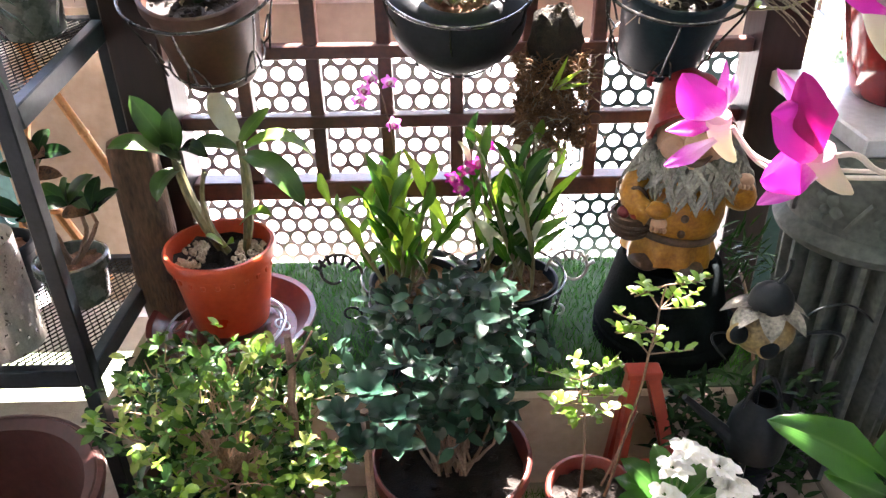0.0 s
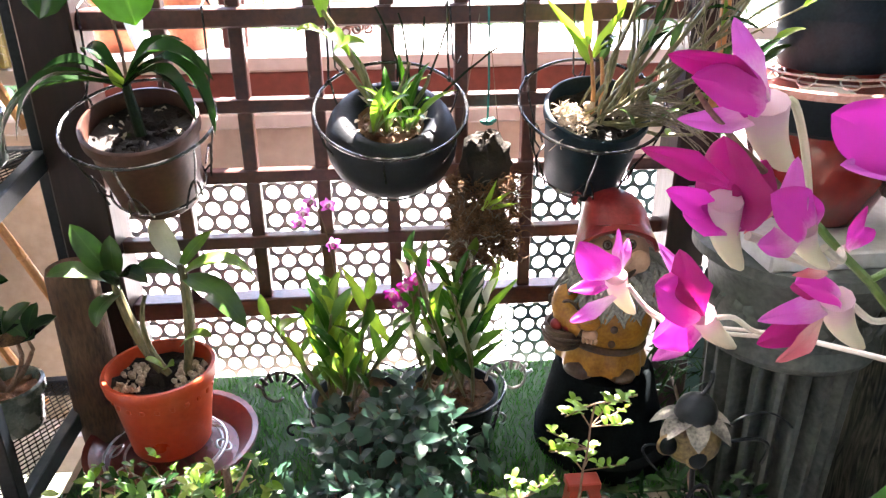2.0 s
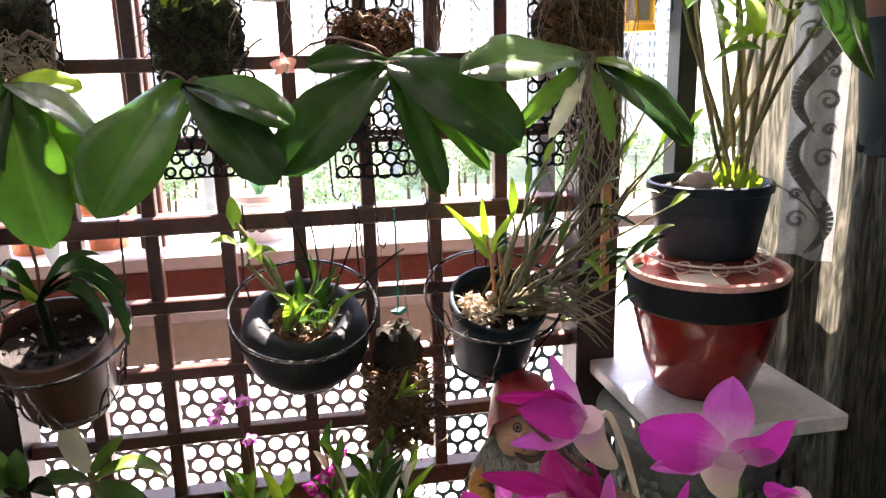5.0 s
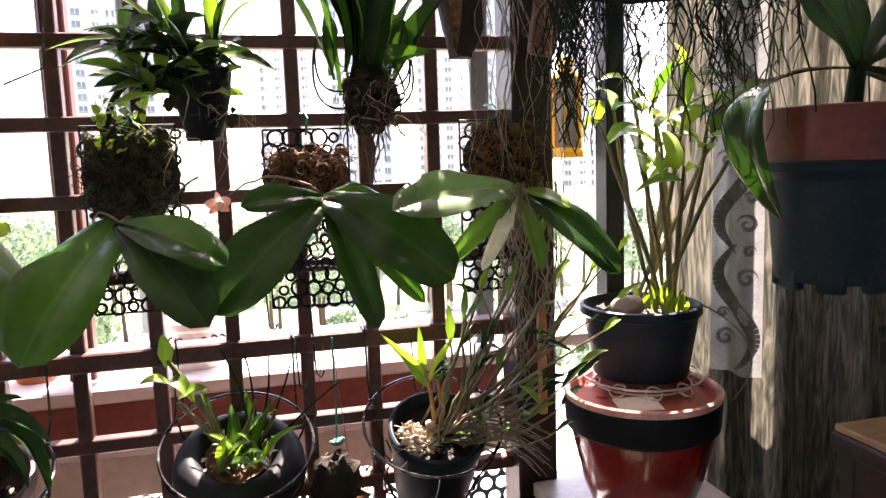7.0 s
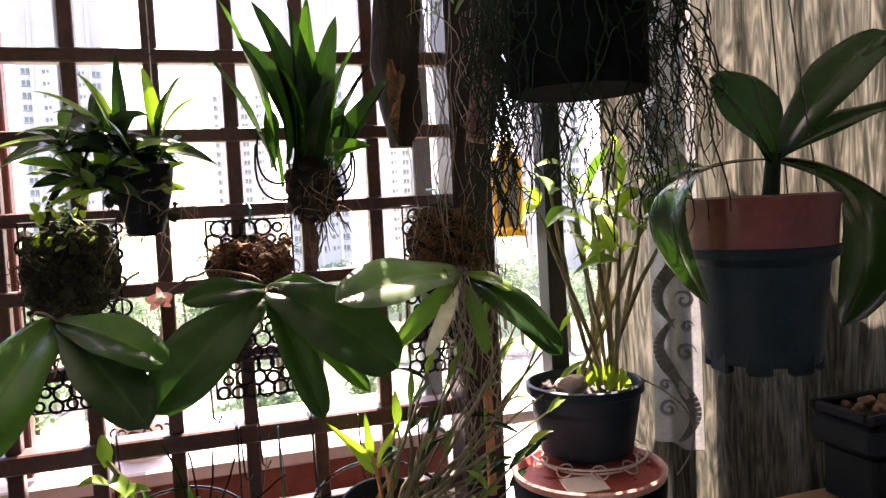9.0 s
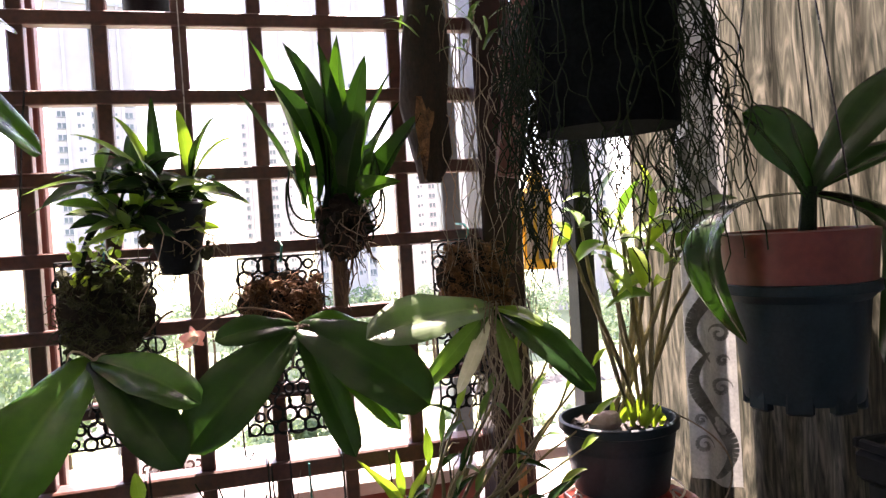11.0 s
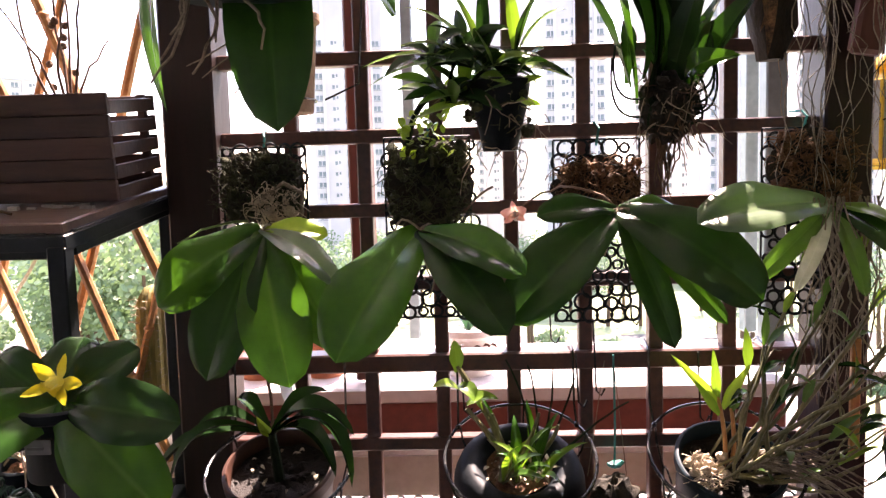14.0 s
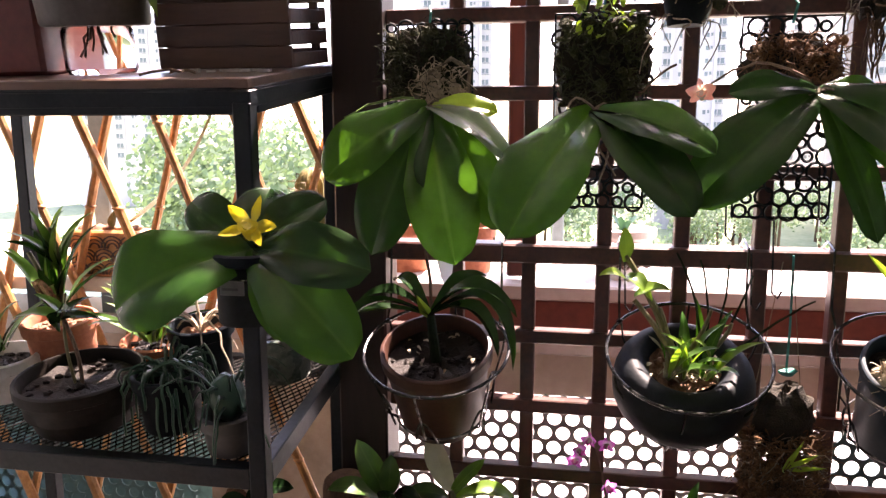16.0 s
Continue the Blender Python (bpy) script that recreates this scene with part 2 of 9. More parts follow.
YELLOW = surface("yellow painted metal", (0.62, 0.40, 0.03), (0.80, 0.56, 0.07), 0.4, 14, 0.1, trans=0.3)
LABEL_WHITE = surface("white label", (0.68, 0.66, 0.63), (0.8, 0.78, 0.75), 0.6, 30, 0.02)
GREY_LABEL = surface("grey label", (0.06, 0.065, 0.065), (0.10, 0.105, 0.105), 0.6, 30, 0.02)
BAR_DARK = surface("dark print", (0.03, 0.03, 0.03), (0.06, 0.06, 0.06), 0.6, 30, 0.02)
CARDBOARD = surface("light brown wood board", (0.28, 0.16, 0.07), (0.42, 0.26, 0.13), 0.6, 10, 0.1, stretch=(0.2, 1, 1))
GLASS = glass("clear glass")

PHAL = leafy("broad orchid leaf", (0.007, 0.034, 0.006), (0.022, 0.075, 0.012), (0.07, 0.15, 0.035), (0.16, 0.52, 0.025), 0.11, 0.24, 24.0, 0.3)
# Lit copies of the broad leaf, with sunlight put into brighter, paler greens.
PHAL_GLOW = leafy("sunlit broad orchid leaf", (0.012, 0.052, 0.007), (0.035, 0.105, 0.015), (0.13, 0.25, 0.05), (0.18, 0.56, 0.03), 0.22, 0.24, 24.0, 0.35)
PHAL_SUN = leafy("glossy broad orchid leaf with sun painted pale", (0.05, 0.085, 0.045), (0.12, 0.17, 0.10), (0.22, 0.28, 0.16), (0.16, 0.45, 0.04), 0.14, 0.28, 24.0, 0.6)
# Shaded copy of the broad leaf: the gloom on it is put into its green.
PHAL_DARK = leafy("shaded broad orchid leaf", (0.004, 0.019, 0.006), (0.013, 0.040, 0.010), (0.03, 0.075, 0.022), (0.07, 0.26, 0.02), 0.06, 0.26, 24.0, 0.26)
DENDRO = leafy("bright orchid leaf", (0.045, 0.11, 0.012), (0.14, 0.25, 0.03), (0.2, 0.32, 0.06), (0.30, 0.56, 0.03), 0.28, 0.33)
DENDRO_MID = leafy("mid green orchid leaf", (0.020, 0.062, 0.013), (0.065, 0.145, 0.028), (0.1, 0.19, 0.05), (0.16, 0.40, 0.03), 0.2, 0.3)
LIME = leafy("lime young leaf", (0.09, 0.18, 0.012), (0.22, 0.33, 0.03), (0.28, 0.38, 0.06), (0.42, 0.66, 0.04), 0.34, 0.38)
MAGENTA_DEEP = petal("deep magenta petal", (0.44, 0.03, 0.22), (0.33, 0.005, 0.13), 0.38, 0.0, 0.4)
MENTUM = petal("pale flower chin", (0.70, 0.50, 0.56), (0.68, 0.64, 0.48), 0.4, 0.15, 0.55)
PALE_CLAY = surface("pale weathered clay", (0.34, 0.25, 0.20), (0.52, 0.42, 0.36), 0.8, 22, 0.3)
JADE = leafy("blue green succulent leaf", (0.007, 0.030, 0.019), (0.036, 0.092, 0.056), (0.03, 0.075, 0.05), (0.06, 0.18, 0.06), 0.12, 0.28, 24.0, 0.35)
JADE_DARK = leafy("dark succulent leaf", (0.005, 0.018, 0.012), (0.018, 0.045, 0.030), (0.02, 0.045, 0.03), (0.04, 0.12, 0.04), 0.08, 0.28, 24.0, 0.35)
SMALL_LEAF = leafy("small yellow green leaf", (0.07, 0.13, 0.025), (0.30, 0.36, 0.10), (0.26, 0.33, 0.12), (0.45, 0.58, 0.10), 0.4, 0.45)
# Distance haze is put into this paler, bluer leaf colour.
TREE_LEAF = leafy("hazed far tree leaf", (0.06, 0.115, 0.06), (0.15, 0.22, 0.12), (0.12, 0.18, 0.10), (0.18, 0.28, 0.12), 0.35, 0.6)
MAGENTA = petal("magenta petal", (0.78, 0.42, 0.66), (0.56, 0.028, 0.36), 0.45, 0.0, 0.40)
MAUVE = petal("mauve petal", (0.62, 0.12, 0.42), (0.34, 0.01, 0.20), 0.35)
LILAC = petal("lilac petal", (0.85, 0.70, 0.85), (0.75, 0.18, 0.72), 0.45)
LIP_PINK = petal("salmon pink lip", (0.62, 0.36, 0.30), (0.55, 0.13, 0.15), 0.35)
LILAC_PETAL = petal("pale lilac petal", (0.74, 0.58, 0.62), (0.56, 0.10, 0.46), 0.45, 0.10, 0.70)
# Whitish leaf; among the cane orchids it stands in for sunlit leaves.
PALE_LEAF = leafy("bleached and sunlit pale leaf", (0.34, 0.36, 0.24), (0.62, 0.62, 0.50), (0.6, 0.6, 0.5), (0.6, 0.62, 0.4), 0.35, 0.35)
BOARD_TAN = surface("tan board", (0.30, 0.235, 0.175), (0.42, 0.34, 0.265), 0.7, 9, 0.2)
CLAY_TAN = surface("tan weathered clay", (0.24, 0.13, 0.075), (0.44, 0.28, 0.18), 0.8, 22, 0.3)
CREAM = surface("cream render", (0.58, 0.49, 0.40), (0.74, 0.66, 0.56), 0.8, 9, 0.2)
CORK = surface("dark cork bark", (0.004, 0.003, 0.002), (0.034, 0.020, 0.011), 0.95, 40, 1.0, stretch=(1, 1, 0.4))
YELLOW_PETAL = petal("yellow petal", (0.78, 0.70, 0.10), (0.80, 0.66, 0.02), 0.35)
PINK_PETAL = petal("peach pink petal", (0.85, 0.62, 0.45), (0.80, 0.38, 0.30), 0.4)
WHITE_PETAL = petal("white petal", (0.74, 0.74, 0.66), (0.85, 0.84, 0.82), 0.35)

# ---------- mesh tools ----------


class Shape:
    """Gathers vertices, faces and a leaf coordinate for one mesh."""

    def __init__(self):
        self.v, self.f, self.uv = [], [], []

    def add(self, verts, faces, uvs=None):
        k = len(self.v)
        self.v += [tuple(p) for p in verts]
        self.f += [tuple(k + i for i in face) for face in faces]
        self.uv += uvs if uvs else [(0.5, 0.5)] * len(verts)
        return self

    def box(self, x0, x1, y0, y1, z0, z1, b=0.0, m=None):
        if b <= 0:
            p = [(x, y, z) for z in (z0, z1) for y in (y0, y1) for x in (x0, x1)]
            f = [(0, 2, 3, 1), (4, 5, 7, 6), (0, 1, 5, 4), (2, 6, 7, 3), (0, 4, 6, 2), (1, 3, 7, 5)]
        else:
            p, f = [], []
            for zz, i in ((z0, b), (z0 + b, 0), (z1 - b, 0), (z1, b)):
                a0, a1, c0, c1 = x0 + i, x1 - i, y0 + i, y1 - i
                e = b if i == 0 else b * 0.5
                p += [(a0 + e, c0, zz), (a1 - e, c0, zz), (a1, c0 + e, zz), (a1, c1 - e, zz), (a1 - e, c1, zz), (a0 + e, c1, zz), (a0, c1 - e, zz), (a0, c0 + e, zz)]
            for r in range(3):
                f += [(r * 8 + i, r * 8 + (i + 1) % 8, r * 8 + 8 + (i + 1) % 8, r * 8 + 8 + i) for i in range(8)]
            f += [tuple(range(7, -1, -1)), tuple(range(24, 32))]
        if m is not None:
            p = [m @ Vector(q) for q in p]
        return self.add(p, f)

    def lathe(self, prof, n=32, c=(0, 0, 0), wob=0.0, m=None, close=True):
        """Turns a profile of (radius, height) round the upright axis at c."""
        p, f = [], []
        for r, z in prof:
            for i in range(n):
                a = 2 * math.pi * i / n
                k = r * (1 + wob * math.sin(3 * a + z * 40))
                q = Vector((c[0] + k * math.cos(a), c[1] + k * math.sin(a), c[2] + z))
                p.append(m @ q if m is not None else q)
        for j in range(len(prof) - 1):
            for i in range(n):
                f.append((j * n + i, j * n + (i + 1) % n, (j + 1) * n + (i + 1) % n, (j + 1) * n + i))
        if close:
            f.append(tuple(range(n - 1, -1, -1)))
            f.append(tuple(range((len(prof) - 1) * n, len(prof) * n)))
        return self.add(p, f)

    def tube(self, pts, r, n=6, taper=1.0):
        pts = [Vector(p) for p in pts]
        p, f = [], []
        side = None
        for i, q in enumerate(pts):
            d = (pts[min(i + 1, len(pts) - 1)] - pts[max(i - 1, 0)])
            d = d.normalized() if d.length > 1e-9 else Vector((0, 0, 1))
            if side is None:
                side = d.orthogonal().normalized()
            else:
                side = (side - d * side.dot(d))
                side = side.normalized() if side.length > 1e-6 else d.orthogonal().normalized()
            up = d.cross(side)
            rr = r(i / max(len(pts) - 1, 1)) if callable(r) else r * (1 + (taper - 1) * i / max(len(pts) - 1, 1))
            for k in range(n):
                a = 2 * math.pi * k / n
                p.append(q + side * (rr * math.cos(a)) + up * (rr * math.sin(a)))
        for j in range(len(pts) - 1):
            for i in range(n):
                f.append((j * n + i, j * n + (i + 1) % n, (j + 1) * n + (i + 1) % n, (j + 1) * n + i))
        f.append(tuple(range(n - 1, -1, -1)))
        f.append(tuple(range((len(pts) - 1) * n, len(pts) * n)))
        return self.add(p, f)

    def ring(self, c, r, t, n=36, k=6, tilt=None):
        p, f = [], []
        for i in range(n):
            a = 2 * math.pi * i / n
            for j in range(k):
                b = 2 * math.pi * j / k
                q = Vector(((r + t * math.cos(b)) * math.cos(a), (r + t * math.cos(b)) * math.sin(a), t * math.sin(b)))
                p.append(Vector(c) + (tilt @ q if tilt is not None else q))
        for i in range(n):
            for j in range(k):
                f.append((i * k + j, ((i + 1) % n) * k + j, ((i + 1) % n) * k + (j + 1) % k, i * k + (j + 1) % k))
        return self.add(p, f)

    def blob(self, c, r, n=10, rough=0.15, seed=0.0, freq=2.0):
        """A lumpy rounded body; r may be one radius or three."""
        r = (r, r, r) if isinstance(r, (int, float)) else r
        p, f = [], []
        m = 2 * n
        for j in range(n + 1):
            th = math.pi * j / n
            for i in range(m):
                a = 2 * math.pi * i / m
                d = Vector((math.sin(th) * math.cos(a), math.sin(th) * math.sin(a), math.cos(th)))
                k = 1 + rough * noise.noise(d * freq + Vector((seed, seed * 1.7, 0)))
                p.append((c[0] + r[0] * k * d.x, c[1] + r[1] * k * d.y, c[2] + r[2] * k * d.z))
        for j in range(n):
            for i in range(m):
                f.append((j * m + i, (j + 1) * m + i, (j + 1) * m + (i + 1) % m, j * m + (i + 1) % m))
        return self.add(p, f)

    def leaf(self, base, tip, width, arch=0.02, face=(0, -0.4, 1), n=9, fold=0.18, kind="strap", thick=0.0, twist=0.0, wave=0.0):
        """A leaf from base to tip, bowed by arch towards face."""
        base, tip, face = Vector(base), Vector(tip), Vector(face).normalized()
        chord = tip - base
        ctrl = (base + tip) / 2 + face * arch * 2
        c = 2 if thick <= 0 and n < 6 else (8 if n > 15 else 4)
        top, uv = [], []
        rows = []
        for i in range(n + 1):
            s = i / n
            q = base * (1 - s) ** 2 + ctrl * (2 * s * (1 - s)) + tip * s * s
            d = (ctrl - base) * (2 * (1 - s)) + (tip - ctrl) * (2 * s)
            d = d.normalized() if d.length > 1e-9 else chord.normalized()
            side = d.cross(face)
            side = side.normalized() if side.length > 1e-5 else d.orthogonal().normalized()
            nrm = side.cross(d).normalized()
            if twist:
                a = twist * s
                side, nrm = side * math.cos(a) + nrm * math.sin(a), nrm * math.cos(a) - side * math.sin(a)
            if kind == "strap":
                w = (0.26 + 0.74 * min(s / 0.50, 1) ** 0.75) * (1 if s < 0.56 else math.sqrt(max(1 - ((s - 0.56) / 0.44) ** 2.2, 0)))
            elif kind == "lance":
                w = (0.35 + 0.65 * min(s / 0.3, 1)) * max(1 - max(s - 0.35, 0) / 0.65, 0) ** 0.75
            elif kind == "petal":
                w = (0.25 + 0.75 * min(s / 0.5, 1)) * max(1 - max(s - 0.5, 0) / 0.5, 0) ** 0.6
            elif kind == "oval":
                w = math.sin(math.pi * min(s * 0.94 + 0.06, 1)) ** 0.65
            else:
                w = (0.5 + 0.5 * min(s / 0.2, 1)) * max(1 - s, 0) ** 0.45
            w = max(w, 0.015) * width / 2
            rows.append((q, side, nrm, w, s))
        p = []
        for q, side, nrm, w, s in rows:
            for k in range(c + 1):
                u = 2 * k / c - 1
                lift = fold * w * (abs(u) ** 1.3 - (0.75 * abs(u) ** 3.2 if n > 15 else 0)) + wave * w * math.sin(9 * s + 2 * u) * abs(u)
                p.append(q + side * (u * w) + nrm * lift)
                uv.append((0.5 + 0.5 * u, s))
        m = c + 1
        f = [(i * m + k, i * m + k + 1, (i + 1) * m + k + 1, (i + 1) * m + k) for i in range(n) for k in range(c)]
        if thick > 0:
            off = len(p)
            for (q, side, nrm, w, s), i in zip(rows, range(n + 1)):
                for k in range(m):
                    u = 2 * k / c - 1
                    p.append(p[i * m + k] - nrm * (thick * (1.02 - u * u)))
                    uv.append((0.5 + 0.5 * u, s))
            f += [(off + i * m + k, off + (i + 1) * m + k, off + (i + 1) * m + k + 1, off + i * m + k + 1) for i in range(n) for k in range(c)]
            for i in range(n):
                f += [(i * m, (i + 1) * m, off + (i + 1) * m, off + i * m), (i * m + c, off + i * m + c, off + (i + 1) * m + c, (i + 1) * m + c)]
        return self.add(p, f, uv)

    def mesh(self, name, mats, smooth=True):
        me = bpy.data.meshes.new(name)
        me.from_pydata(self.v, [], self.f)
        mats = mats if isinstance(mats, (list, tuple)) else [mats]
        for m in mats:
            me.materials.append(m)
        lay = me.uv_layers.new(name="UVMap")
        idx = np.empty(len(me.loops), dtype=np.int32)
        me.loops.foreach_get("vertex_index", idx)
        lay.data.foreach_set("uv", np.array(self.uv, dtype=np.float32)[idx].ravel())
        if smooth:
            me.polygons.foreach_set("use_smooth", np.ones(len(me.polygons), dtype=bool))
            me.set_sharp_from_angle(angle=radians(38))
        me.update()
        return me


def thing(name, at, label, category, group="", kind=""):
    ob = new(name)
    ob.empty_display_size = 0.02
    ob.location = at
    return tagged(ob, label, category, group, kind)


JOINED = {"fibre", "root", "foliage", "side_shoot", "woven_scroll", "bark_chip", "moss_pad", "husk", "moss", "trailing_stem", "spine", "herb", "twig", "hat_petal", "aerial_root", "root_tail", "moss_clump", "blade", "arching_stem", "wiry_stem", "carved_leaf", "fin", "rosette", "frond", "damask", "basket_wire"}
NESTED = {"soil": ("pot", "inner_pot", "bowl", "lower_pot"), "print_bar": ("label",), "eye": ("body",), "spine": ("body",), "spout": ("can_body",), "handle": ("can_body",), "hook": ("wire_ring",), "rib": ("pot",), "foot": ("lower_pot",), "scroll_pattern": ("pot",), "arc_relief": ("box",), "slot": ("pot",), "rim_band": ("pot",), "inner_saucer": ("pot",), "rim": ("pot",)}


def part(name, shape, mat, parent=None, label="", smooth=True):
    """One mesh in world places, put under a thing or a part."""
    ob = new(name, shape.mesh(name, mat, smooth))
    if name in JOINED:
        ob["kind"] = "stuff"
    if parent is not None:
        host = [c for c in parent.children if c.name.split(".")[0] in NESTED.get(name, ())]
        parent = host[-1] if host else parent
        ob.parent = parent
        ob.matrix_parent_inverse = Matrix.Translation(-parent.location)
    return tagged(ob, label)


def solid(name, shape, mat, label, category, group="", kind="", smooth=True):
    return tagged(part(name, shape, mat, None, "", smooth), label, category, group, kind)


def rnd(a, b):
    return random.uniform(a, b)


def arc(a, b, lift, n=8, jit=0.0):
    """Points from a to b, bowed by the vector lift."""
    a, b, lift = Vector(a), Vector(b), Vector(lift)
    return [a + (b - a) * (i / n) + lift * (4 * (i / n) * (1 - i / n)) + Vector((rnd(-jit, jit), rnd(-jit, jit), rnd(-jit, jit))) * (1 if 0 < i < n else 0) for i in range(n + 1)]


def lean(shape, c, deg):
    """Tips a shape towards the room about a level line through c."""
    m = Matrix.Translation(Vector(c)) @ Matrix.Rotation(radians(deg), 4, "X") @ Matrix.Translation(-Vector(c))
    shape.v = [tuple(m @ Vector(p)) for p in shape.v]
    return shape


def pot_profile(r_top, r_base, h, lip=0.012, lip_out=0.006, wall=0.006, soil=0.03):
    return [(0.002, 0), (r_base, 0), (r_base + 0.002, 0.003), (r_top - lip_out, h - lip - 0.003), (r_top, h - lip), (r_top, h - 0.002), (r_top - 0.003, h), (r_top - wall, h), (r_top - wall - 0.002, h - 0.003), (r_top - wall - 0.004, h - soil - 0.02), (0.002, h - soil - 0.02)]


def soil_disc(r, c, seed=0, lump=0.006):
    s = Shape()
    p, f, n, k = [(c[0], c[1], c[2] + lump)], [], 24, 6
    for j in range(1, k + 1):
        for i in range(n):
            a = 2 * math.pi * i / n
            rr = r * j / k
            p.append((c[0] + rr * math.cos(a), c[1] + rr * math.sin(a), c[2] + lump * noise.noise((rr * 90 * math.cos(a), rr * 90 * math.sin(a), seed)) * 1.6))
    f += [(0, 1 + i, 1 + (i + 1) % n) for i in range(n)]
    for j in range(k - 1):
        f += [(1 + j * n + i, 1 + (j + 1) * n + i, 1 + (j + 1) * n + (i + 1) % n, 1 + j * n + (i + 1) % n) for i in range(n)]
    s.add(p, f)
    for _ in range(40):
        a, rr, e = rnd(0, 6.28), r * math.sqrt(rnd(0, 0.9)), rnd(0.003, 0.008)
        s.blob((c[0] + rr * math.cos(a), c[1] + rr * math.sin(a), c[2] + e * 0.4), (e, e * rnd(0.6, 1.2), e * 0.6), 3, 0.5, rnd(0, 9))
    return s

# ---------- room ----------
XL, XR, YB, ZC = -1.75, 1.55, -2.7, 2.8
solid("floor", Shape().box(XL, XR, YB, 0.10, -0.06, 0.0), GROUT, "brown tiled balcony floor with grey joints", "floor", kind="structure")
solid("ceiling", Shape().box(XL - 0.1, XR + 0.1, YB - 0.1, 0.17, ZC, ZC + 0.12), CEILING, "plain off-white painted ceiling", "ceiling", kind="structure")
solid("wall_south", Shape().box(XL - 0.1, XR + 0.1, YB - 0.1, YB, -0.06, ZC), PLASTER, "plain pale grey plaster wall", "wall", kind="structure")
solid("wall_west", Shape().box(XL - 0.1, XL, YB, 0.30, -0.06, ZC), PLASTER, "plain pale grey plaster wall", "wall", kind="structure")
solid("wall_east", Shape().box(XR, XR + 0.1, YB, 0.30, -0.06, ZC), PLASTER, "plain pale grey plaster wall in deep shade", "wall", kind="structure")
solid("wall_north", Shape().box(1.42, XR, 0.02, 0.16, 1.20, ZC), PLASTER, "plaster wall beside the curtain", "wall", kind="structure")

solid("parapet", Shape().box(0.80, XR, 0.02, 0.16, -0.06, 1.198), PLASTER, "low plaster wall under the curtained window", "wall", kind="structure")

# Unseen wall, sized to keep backlight off the curtain's lower right; open above.
solid("window_breast", Shape().box(0.94, 1.418, 0.02, 0.16, 1.20, 1.86), PLASTER, "unseen plaster wall behind the curtain, sized to cut its backlight", "wall", kind="structure")

# raised planting ledge and step under the lattice
solid("planting_ledge", Shape().box(-0.72, 0.40, -0.335, 0.09, 0.0, 0.372, 0.006), BEIGE, "beige rendered planting ledge with a rounded edge", "ledge", kind="structure")
step = solid("step", Shape().box(-1.3, 0.85, -0.86, -0.34, 0.0, 0.165), GROUT, "low terracotta tiled step in front of the ledge", "step", kind="structure")

# ---------- lattice ----------
PX = [-0.370, -0.246, -0.122, 0.002, 0.122, 0.246]
ROWS_Z = [0.735, 0.860, 0.985, 1.268, 1.395, 1.520, 1.650, 1.782, 1.912, 2.042, 2.172, 2.302, 2.432]
lattice = thing("lattice_screen", (-0.1, 0, 0.372), "dark red-brown stained wooden lattice screen of square openings", "lattice", kind="structure")
for x in PX + [-0.494]:
    part("upright_bar", Shape().box(x - 0.012, x + 0.012, -0.012, 0.014, 0.590, ZC, 0.002), WOOD_BAR, lattice)
for z in ROWS_Z:
    part("cross_bar", Shape().box(-0.612, 0.385, -0.017, 0.009, z - 0.012, z + 0.012, 0.002), WOOD_BAR, lattice)
part("middle_rail", Shape().box(-0.612, 0.385, -0.024, 0.024, 1.114, 1.146, 0.003), WOOD_BAR, lattice)
part("lower_rail", Shape().box(-0.612, 0.385, -0.022, 0.022, 0.585, 0.622, 0.003), WOOD_BAR, lattice)
solid("post_west", Shape().box(-0.700, -0.612, -0.045, 0.045, 0.0, ZC, 0.004), WOOD_DARK, "dark stained square timber post", "post", "lattice posts", "structure")
solid("post_east", Shape().box(0.385, 0.463, -0.045, 0.045, 0.0, ZC, 0.004), WOOD_DARK, "dark stained square timber post", "post", "lattice posts", "structure")

# ---------- window wall behind ----------
win = thing("window_1", (-0.2, 0.15, 1.0), "tall window with reddish brown frame members behind the lattice", "window", kind="structure")
part("mullion", Shape().box(-0.420, -0.374, 0.13, 0.165, 1.06, ZC, 0.003), WOOD_FRAME, win)
part("mullion", Shape().box(0.36, 0.40, 0.13, 0.165, 1.06, ZC, 0.003), ALU, win)
part("sash_stile", Shape().box(-0.345, -0.318, 0.50, 0.54, 1.06, ZC, 0.003), ALU, win, "grey-blue aluminium sash")
part("sash_stile", Shape().box(0.46, 0.49, 0.50, 0.54, 1.06, ZC, 0.003), ALU, win, "grey-blue aluminium sash")
win2 = thing("window_2", (0.62, 0.0, 0.4), "tall window with black metal frame beside the curtain", "window", kind="structure")
part("mullion", Shape().box(0.582, 0.620, -0.02, 0.03, 0.62, ZC, 0.003), BLACK_METAL, win2)
part("mullion", Shape().box(0.815, 0.862, 0.03, 0.08, 1.20, ZC, 0.003), BLACK_METAL, win2)
part("transom", Shape().box(0.463, 0.798, -0.01, 0.04, 0.575, 0.62, 0.003), BLUE_METAL, win2)
part("sill", Shape().box(0.463, 0.798, -0.01, 0.14, 1.075, 1.10, 0.003), SILL_WHITE, win2)
part("lower_panel", Shape().box(0.463, 0.798, 0.06, 0.075, 0.0, 0.575), TEAL_METAL, win2)
part("lower_pane", Shape().box(0.463, 0.798, 0.02, 0.024, 0.62, 1.075), GLASS, win2).visible_shadow = False
win3 = thing("window_3", (-1.2, 0.12, 0.4), "tall window behind the bamboo trellis and plant rack", "window", kind="structure")
part("mullion", Shape().box(-1.30, -1.26, 0.16, 0.20, 0.9, ZC, 0.003), ALU, win3)
